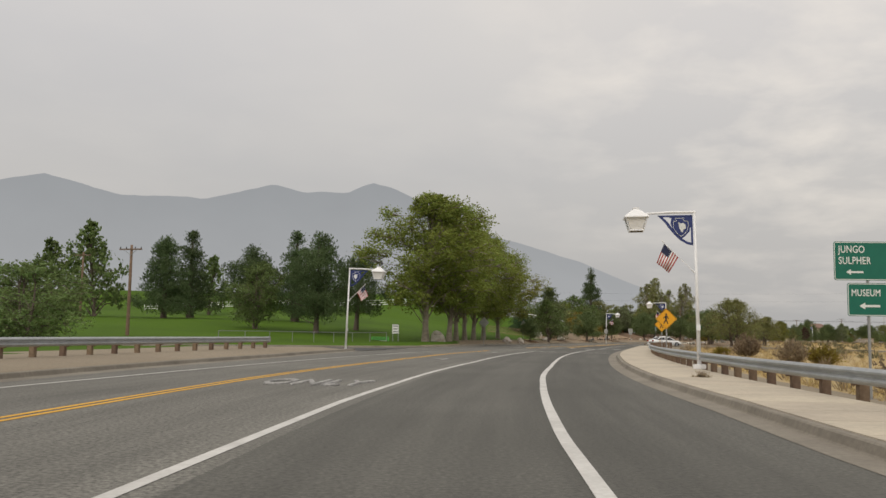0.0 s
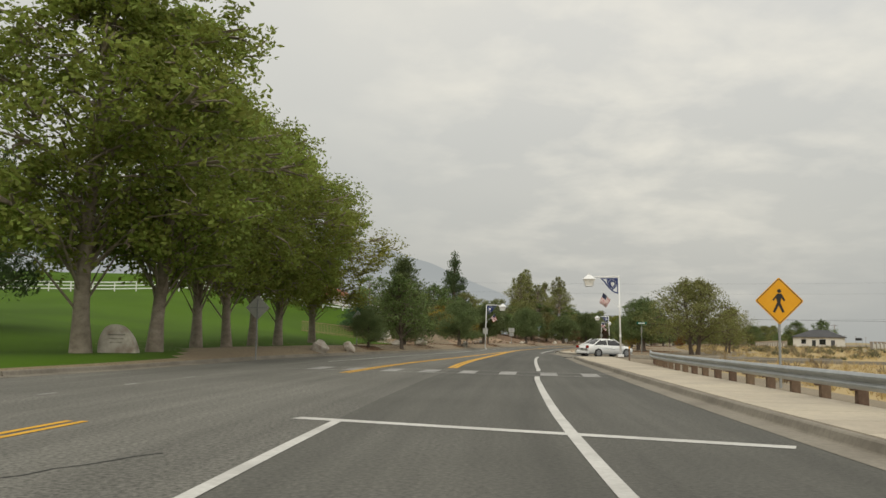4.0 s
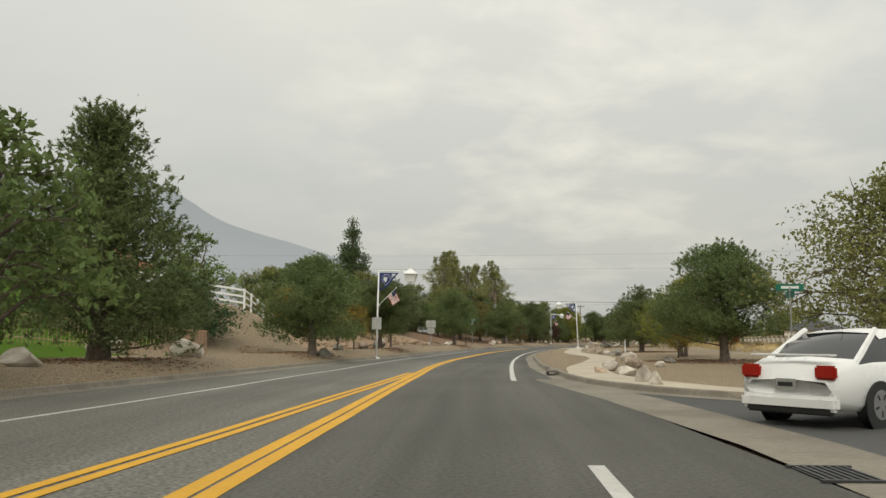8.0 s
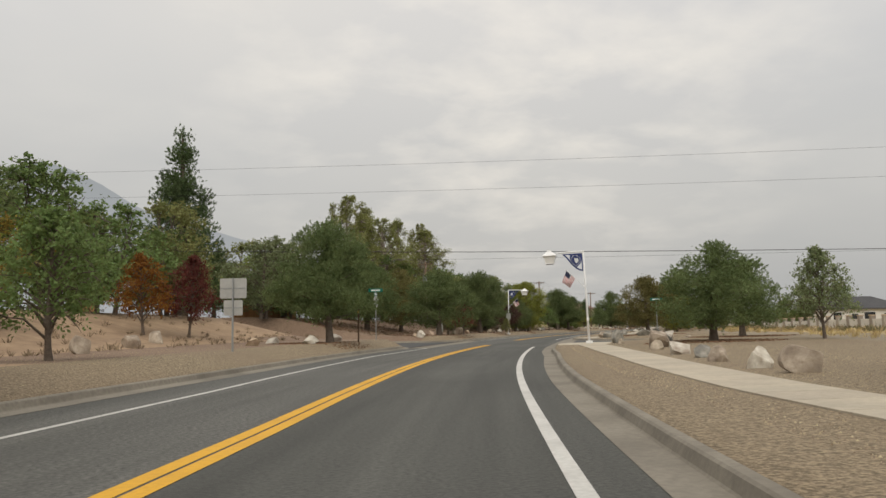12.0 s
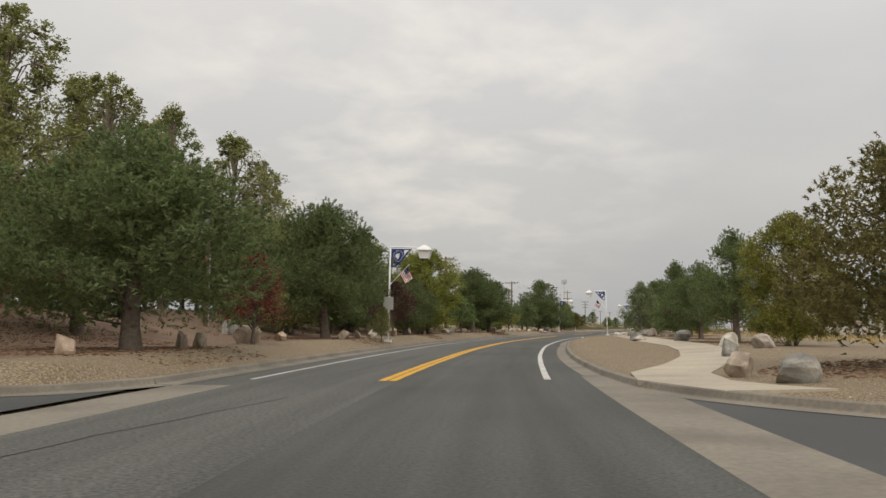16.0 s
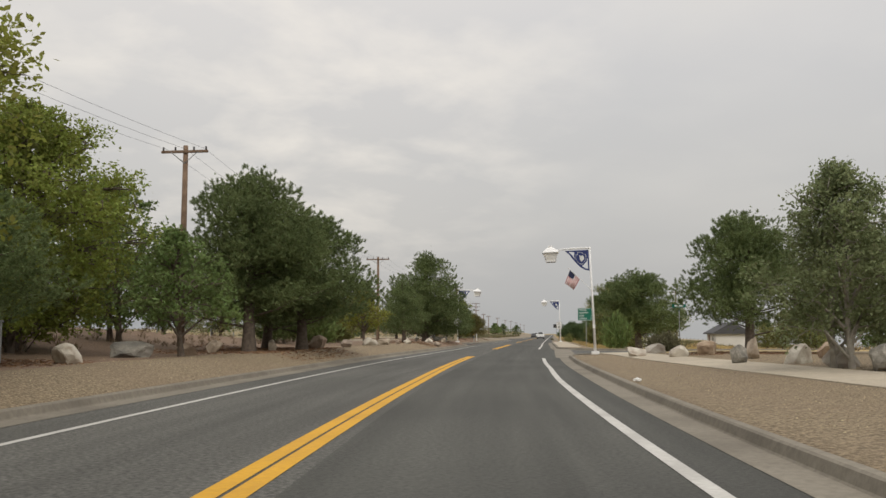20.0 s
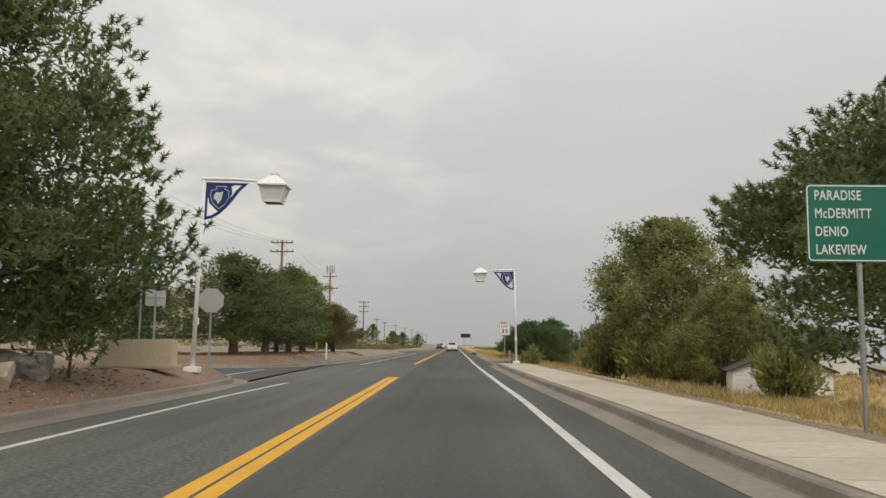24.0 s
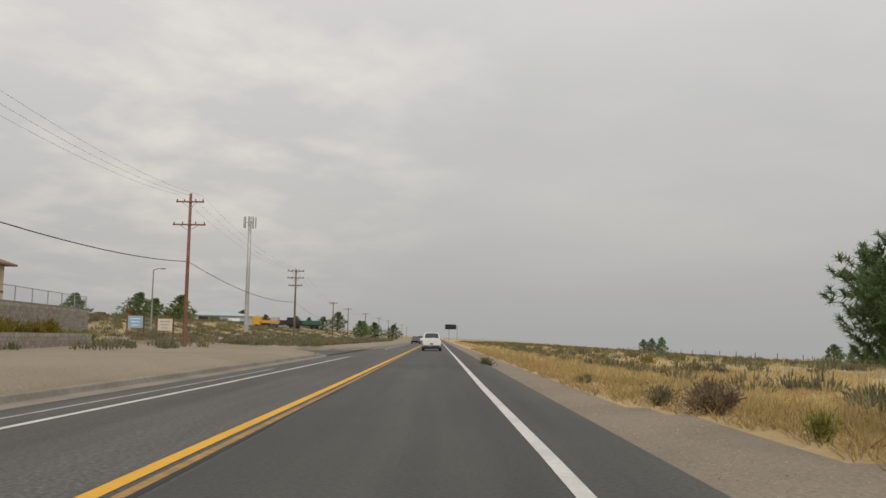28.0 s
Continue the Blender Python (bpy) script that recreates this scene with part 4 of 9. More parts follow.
def pine_meshes(seed, needle, bark, h=8.0, w=6.5, blade=0.018, per=15, pads=95, lean=0.0, shape=0, bare=0.18):
    """A pine: pads of foliage carried on limbs, each pad a cushion of upright bottle-brush shoots."""
    np.random.seed(seed)
    rnd = np.random.RandomState(seed)
    R = w / 2
    us = np.linspace(0, 1, 9)
    tp = np.array([(lean * u * h * 0.25 + 0.05 * math.sin(7 * u + seed), 0.05 * math.cos(5 * u), u * h * 0.95) for u in np.linspace(-0.02, 1, 9)])
    rad = [h * (0.028 * (1 - u) ** 0.8 + 0.004) * (1.25 if u == 0 else 1) for u in us]
    wood = [tube(tp, rad, 8)]

    def outline(q):
        if shape == 0:
            return min(1, 0.80 + q * 1.1) * max(0.0, 1 - q**2.5) ** 0.62
        if shape == 1:
            return min(1, 0.86 + q * 1.4) * (1 - q) ** 0.66
        return min(1, 0.74 + q * 1.2) * max(0.0, 1 - q**1.7) ** 0.75

    base, dirs, fill = [], [], []
    many = int(1.2 / blade)
    k = 0
    while k < pads:
        q = rnd.uniform(0, 1) ** 0.92
        prof = outline(q)
        if rnd.rand() > 0.25 + prof * 0.8:
            continue
        k += 1
        az = k * 2.39996 + rnd.uniform(-0.5, 0.5)
        u = bare + (1 - bare) * q
        lump = noise.noise(Vector((math.cos(az) * 2.1, math.sin(az) * 2.1, u * 6.0 + seed)))
        depth = rnd.uniform(0.86, 1.0) if k % 4 else rnd.uniform(0.35, 0.7)
        r = R * max(prof, 0.10) * depth * (1 + 0.34 * lump)
        axis = np.array([np.interp(u, us, tp[:, 0]), np.interp(u, us, tp[:, 1]), u * h * 0.93])
        d = np.array([math.cos(az), math.sin(az), 0.0])
        pr = w * rnd.uniform(0.075, 0.135)
        c = axis + d * max(0.0, r - pr * 0.5) + np.array([0, 0, rnd.uniform(-0.25, 0.15)])
        root = axis * np.array([1, 1, 0]) + np.array([0, 0, max(0.4 * bare * h, c[2] - 0.16 * r - 0.05 * h)])
        if k % 5 == 0:
            wood.append(tube([root, root * 0.5 + c * 0.5 - np.array([0, 0, 0.04 * r]), c], [h * 0.006, h * 0.004, h * 0.0015], 4))
        for m in range(20):
            n = rnd.normal(size=3) + d * 0.55 + np.array([0, 0, 0.55])
            n /= np.linalg.norm(n)
            base.append(c + n * pr * rnd.uniform(0.6, 1.15) * np.array([1.15, 1.15, 0.85]))
            dirs.append(d * rnd.uniform(0.1, 0.5) + n * 0.45 + rnd.normal(0, 0.14, 3) + np.array([0, 0, 0.95]))
        fill.append(c + rnd.normal(0, 0.34, (many, 3)) * pr)
        fill.append((axis + (c - axis) * rnd.uniform(0.08, 0.8, (many, 1))) + rnd.normal(0, 0.45, (many, 3)) * pr)
    # the leading shoots of the crown
    for m in range(16):
        base.append(tp[-1] + rnd.normal(0, 0.05 * w, 3) * np.array([1, 1, 0.5]))
        dirs.append(rnd.normal(0, 0.16, 3) + np.array([0, 0, 1.0]))
    base, dirs, fill = np.array(base), np.array(dirs), np.concatenate(fill)
    dirs /= np.linalg.norm(dirs, axis=1)[:, None]
    b, dd = np.repeat(base, per, 0), np.repeat(dirs, per, 0)
    # each shoot is a bottle-brush of needles with a rounded end
    run = np.random.uniform(0, 1, (len(b), 1))
    b = b + dd * run * np.repeat(np.random.uniform(0.10, 0.22, (len(base), 1)), per, 0)
    v = dd * (0.15 + 0.5 * run) + np.random.normal(0, 0.6, dd.shape)
    v /= np.linalg.norm(v, axis=1)[:, None]
    tip = b + v * np.random.uniform(0.10, 0.16, (len(b), 1))
    way = np.random.normal(size=fill.shape)
    way /= np.linalg.norm(way, axis=1)[:, None]
    wide = np.concatenate([np.full(len(b), blade), np.full(len(fill), 0.016 + 1.4 * blade)])
    crown = blades("pine_needles", np.concatenate([b, fill - way * 0.09]), np.concatenate([tip, fill + way * 0.11]), wide, needle)
    tv, tf = merge(wood)
    return [("trunk", raw_mesh("trunk", tv, tf, bark, True)), ("crown", crown)]


def broad_meshes(seed, leafmat_, bark, h=8.0, w=7.0, n=4200, size=0.17, bare=0.25, stems=1, blobs=26, column=0.0, droop=0.0, trunk=0.028, ragged=0.0):
    np.random.seed(seed)
    rnd = np.random.RandomState(seed)
    chunks, limb, pts = [], [], []
    R = w / 2
    roots = [(rnd.uniform(-0.04, 0.04) * h * (stems > 1) * 2, rnd.uniform(-0.03, 0.03) * h * (stems > 1) * 2) for _ in range(stems)]
    axes = []
    for i, (x, y) in enumerate(roots):
        lx, ly = (rnd.uniform(-0.12, 0.12) * w, rnd.uniform(-0.12, 0.12) * w)
        path = [(x + lx * u + 0.03 * h * math.sin(4 * u + i + seed) * u, y + ly * u, u * h * 0.86) for u in np.linspace(-0.02, 1, 9)]
        axes.append(path)
        t0 = trunk / math.sqrt(stems)
        chunks.append(tube(path, [h * (t0 * (1 - u) ** 0.9 + 0.003) * (1.35 if k == 0 else 1) for k, u in enumerate(np.linspace(0, 1, 9))], 9))
    per = n // blobs
    for k in range(blobs):
        q = (k + 0.5) / blobs
        u = bare + (1 - bare) * (0.06 + 0.9 * q)
        prof = math.sin(math.pi * min(1, (q * 0.93 + 0.12)) ** (0.85 if not column else 0.7)) ** 0.7
        if ragged:
            prof = (min(1, 0.35 + q * 1.5) * max(0.0, 1 - q ** 3.2)) ** 0.62
        az = k * 2.39996 + rnd.uniform(-0.4, 0.4)
        lump = noise.noise(Vector((math.cos(az) * 1.3, math.sin(az) * 1.3, u * 3.1 + seed * 1.7)))
        if ragged and lump < -0.16 - 0.3 * (ragged < 0.3):
            continue
        prof *= 1 + ragged * lump
        rr = R * prof * (rnd.uniform(0.30, 0.92) if blobs < 80 else rnd.uniform(0.30, 1.04))
        path = axes[k % stems]
        tr = np.array([np.interp(max(0.02, u - 0.16), np.linspace(0, 1, 9), [p[j] for p in path]) for j in (0, 1)] + [(u - 0.16) * h])
        c = np.array([tr[0] + math.cos(az) * rr, tr[1] + math.sin(az) * rr, u * h * 0.97])
        br = R * rnd.uniform(0.26, 0.40) * (0.6 + 0.55 * prof) * (rnd.uniform(0.5, 0.82) if blobs > 80 else 1.0)
        mid = tr * 0.5 + c * 0.5 + np.array([0, 0, 0.06 * h])
        thick = h * min(1, math.sqrt(30 / blobs)) * (0.6 if ragged else 1)
        limb.append(tube([tr, tr * 0.75 + mid * 0.25 + [0, 0, 0.0], mid, c], [thick * 0.012, thick * 0.010, thick * 0.007, thick * 0.002], 5))
        for e in range(4 if n > 6000 else 0):
            t = c + rnd.normal(0, 0.36, 3) * br
            limb.append(tube([mid * 0.4 + c * 0.6, t * 0.6 + c * 0.4, t], [h * 0.004, h * 0.003, h * 0.001], 3))
        v = rnd.normal(size=(per, 3))
        v /= np.linalg.norm(v, axis=1)[:, None]
        rad = rnd.uniform(0.12, 1.0, per) ** 0.72
        # twigs: leaves gather in tufts
        tuft = rnd.normal(size=(max(6, per // 11), 3)) + np.array([0, 0, 0.25])
        tuft /= np.linalg.norm(tuft, axis=1)[:, None]
        pick = rnd.randint(0, len(tuft), per)
        v = v * 0.20 + tuft[pick] * 0.95
        p = c + v * rad[:, None] * br * np.array([1.12, 1.12, 0.86 + column])
        if droop:
            p[:, 2] -= droop * rnd.uniform(0, 1, per) * np.linalg.norm((p - c)[:, :2], axis=1)
        pts.append(p)
    pts = np.concatenate(pts)
    pts = pts[pts[:, 2] > h * bare * 0.45]
    tv, tf = merge(chunks + limb)
    return [("trunk", raw_mesh("trunk", tv, tf, bark, True)), ("crown", leaves("crown_leaves", pts, size, leafmat_))]


def bush_meshes(seed, leafmat_, h=1.5, w=2.0, n=1300, size=0.09, feather=0.0):
    np.random.seed(seed)
    rnd = np.random.RandomState(seed)
    k = rnd.randint(6, 10)
    base, tip = [], []
    stems = []
    for i in range(k * 5):
        az, r = rnd.uniform(0, 2 * math.pi), (w / 2) * rnd.uniform(0.1, 1.0)
        t = np.array([math.cos(az) * r, math.sin(az) * r, h * rnd.uniform(0.55, 1.0) * (1 - 0.45 * (2 * r / w) ** 2)])
        b = np.array([math.cos(az) * r * 0.25, math.sin(az) * r * 0.25, -0.03])
        stems.append((b, t))
        limb = np.linspace(0.25, 1, max(3, n // (k * 5)))
        p = b + (t - b) * limb[:, None] + rnd.normal(0, 0.06, (len(limb), 3)) * w * (0.4 + limb[:, None])
        base.append(p)
        tip.append(p + (t - b) * 0.16 + rnd.normal(0, size, p.shape))
    base, tip = np.concatenate(base), np.concatenate(tip)
    base[:, 2] = np.maximum(base[:, 2], 0.02)
    wood = merge([tube([b, (b + t) / 2 + [0, 0, 0.03 * h], t], [0.014, 0.009, 0.003], 3) for b, t in stems])
    return [("woody_base", raw_mesh("woody_base", *wood, M["twig"])), ("crown", blades("bush_leaves", base, tip, size * (0.35 if feather else 0.55), leafmat_))]


SEEDLINGS = {}
PINES = []
SPECIES = {
    "pine": lambda s, m: pine_meshes(s, M[m], M["bark"], 8.0, 6.6, 0.022, 20, 118, 0.0, 0),
    "near_pine": lambda s, m: pine_meshes(s, M[m], M["bark"], 8.0, 6.6, 0.014, 40, 128, 0.15, 0, 0.24),
    "skirt_pine": lambda s, m: pine_meshes(s, M[m], M["bark"], 8.0, 6.6, 0.015, 34, 140, 0.05, 0, 0.13),
    "young_pine": lambda s, m: pine_meshes(s, M[m], M["bark"], 4.2, 5.2, 0.010, 50, 84, 0.3, 0, 0.34),
    "cone_pine": lambda s, m: pine_meshes(s, M[m], M["bark"], 9.0, 6.2, 0.020, 20, 120, 0.0, 1, 0.10),
    "open_pine": lambda s, m: pine_meshes(s, M[m], M["bark"], 8.0, 6.4, 0.018, 26, 70, 0.25, 2, 0.24),
    "spruce": lambda s, m: pine_meshes(s, M[m], M["bark"], 13.0, 6.0, 0.026, 18, 130, 0.0, 1, 0.06),
    "cottonwood": lambda s, m: broad_meshes(s, M[m], M["bark_pale"], 16.0, 10.0, 46000, 0.11, 0.20, 1, 130, 0.1, 0.1, 0.0135, 0.55),
    "elm": lambda s, m: broad_meshes(s, M[m], M["bark"], 10.0, 8.2, 13000, 0.15, 0.07, 2, 64, 0.1, 0.15, 0.018, 0.35),
    "far_elm": lambda s, m: broad_meshes(s, M[m], M["bark"], 10.0, 8.5, 3600, 0.25, 0.06, 1, 40, 0.1, 0.2, 0.020),
    "fine_elm": lambda s, m: broad_meshes(s, M[m], M["bark"], 10.0, 8.2, 50000, 0.08, 0.03, 2, 120, 0.1, 0.15, 0.014, 0.25),
    "small_tree": lambda s, m: broad_meshes(s, M[m], M["bark"], 5.0, 4.4, 7000, 0.075, 0.24, 1, 34, 0.0, 0.1, 0.018),
    "spreading_tree": lambda s, m: broad_meshes(s, M[m], M["bark"], 7.0, 8.4, 22000, 0.08, 0.2, 2, 54, -0.1, 0.15, 0.034),
    "poplar": lambda s, m: broad_meshes(s, M[m], M["bark_pale"], 17.0, 6.6, 30000, 0.09, 0.06, 1, 110, 0.45, 0.0, 0.008, 0.5),
    "birch": lambda s, m: broad_meshes(s, M[m], M["bark_birch"], 7.0, 4.6, 26000, 0.065, 0.14, 2, 46, 0.25, 0.2, 0.014),
    "juniper": lambda s, m: broad_meshes(s, M[m], M["bark"], 4.2, 5.6, 20000, 0.075, 0.02, 3, 60, -0.3, 0.35, 0.02),
    "bush": lambda s, m: bush_meshes(s, M[m], 1.6, 2.2, 3000, 0.08),
    "sagebrush": lambda s, m: bush_meshes(s, M[m], 0.8, 1.2, 800, 0.06, 1.0),
}
SIZE = {"pine": (8.0, 6.6), "skirt_pine": (8.0, 6.6), "near_pine": (8.0, 6.6), "young_pine": (4.2, 5.2), "cone_pine": (9.0, 6.2), "open_pine": (8.0, 6.4), "spruce": (13.0, 6.0), "cottonwood": (16.0, 10.0), "elm": (10.0, 8.5), "fine_elm": (10.0, 8.5), "far_elm": (10.0, 8.5), "small_tree": (5.0, 4.4), "spreading_tree": (7.0, 9.0),
        "poplar": (17.0, 5.0), "birch": (7.0, 4.6), "juniper": (4.2, 5.6), "bush": (1.6, 2.2), "sagebrush": (0.8, 1.2)}
NAMES = {"young_pine": ("pine_tree", "pine tree"), "skirt_pine": ("pine_tree", "pine tree"), "pine": ("pine_tree", "pine tree"), "near_pine": ("pine_tree", "pine tree"), "cone_pine": ("pine_tree", "pine tree"), "open_pine": ("pine_tree", "pine tree"), "spruce": ("spruce_tree", "spruce tree"), "cottonwood": ("cottonwood_tree", "cottonwood tree"),
         "elm": ("elm_tree", "elm tree"), "small_tree": ("small_tree", "tree"), "spreading_tree": ("spreading_tree", "tree"), "poplar": ("poplar_tree", "poplar tree"), "birch": ("birch_tree", "birch tree"),
         "juniper": ("juniper_bush", "bush"), "bush": ("bush", "bush"), "sagebrush": ("sagebrush", "bush")}


def plant(kind, variant, mat, x, y, h, w, label, z=None, group="", turn=None):
    s, o = so_of(x, y)
    name, cat = NAMES[kind]
    if kind == "elm" and abs(o) < 16 and 0 < s < 470:
        kind = "fine_elm"
    if kind == "elm" and (abs(o) > 48 or s > 520):
        kind = "far_elm"
    if o < kerb_left(s) and 80 < s < 470 and h > 3:
        h -= 0.35
    if "pine" in kind and abs(o) < 26:
        PINES.append((x, y, w))
    key = (kind, variant, mat)
    if key not in SEEDLINGS:
        SEEDLINGS[key] = SPECIES[kind](variant * 17 + len(kind), mat)
    root = new(name)
    for pn, me in SEEDLINGS[key]:
        ob = new(pn, me)
        ob.parent = root
    H, W = SIZE[kind]
    z = ground_at(x, y) if z is None else z
    turn = (x * 37.7 + y * 11.3) % 360 if turn is None else turn
    root.matrix_basis = pose(x, y, z - 0.03, 0, 0, turn) @ Matrix.Diagonal((w / W, w / W, h / H, 1))
    return tagged(root, label, cat, group)


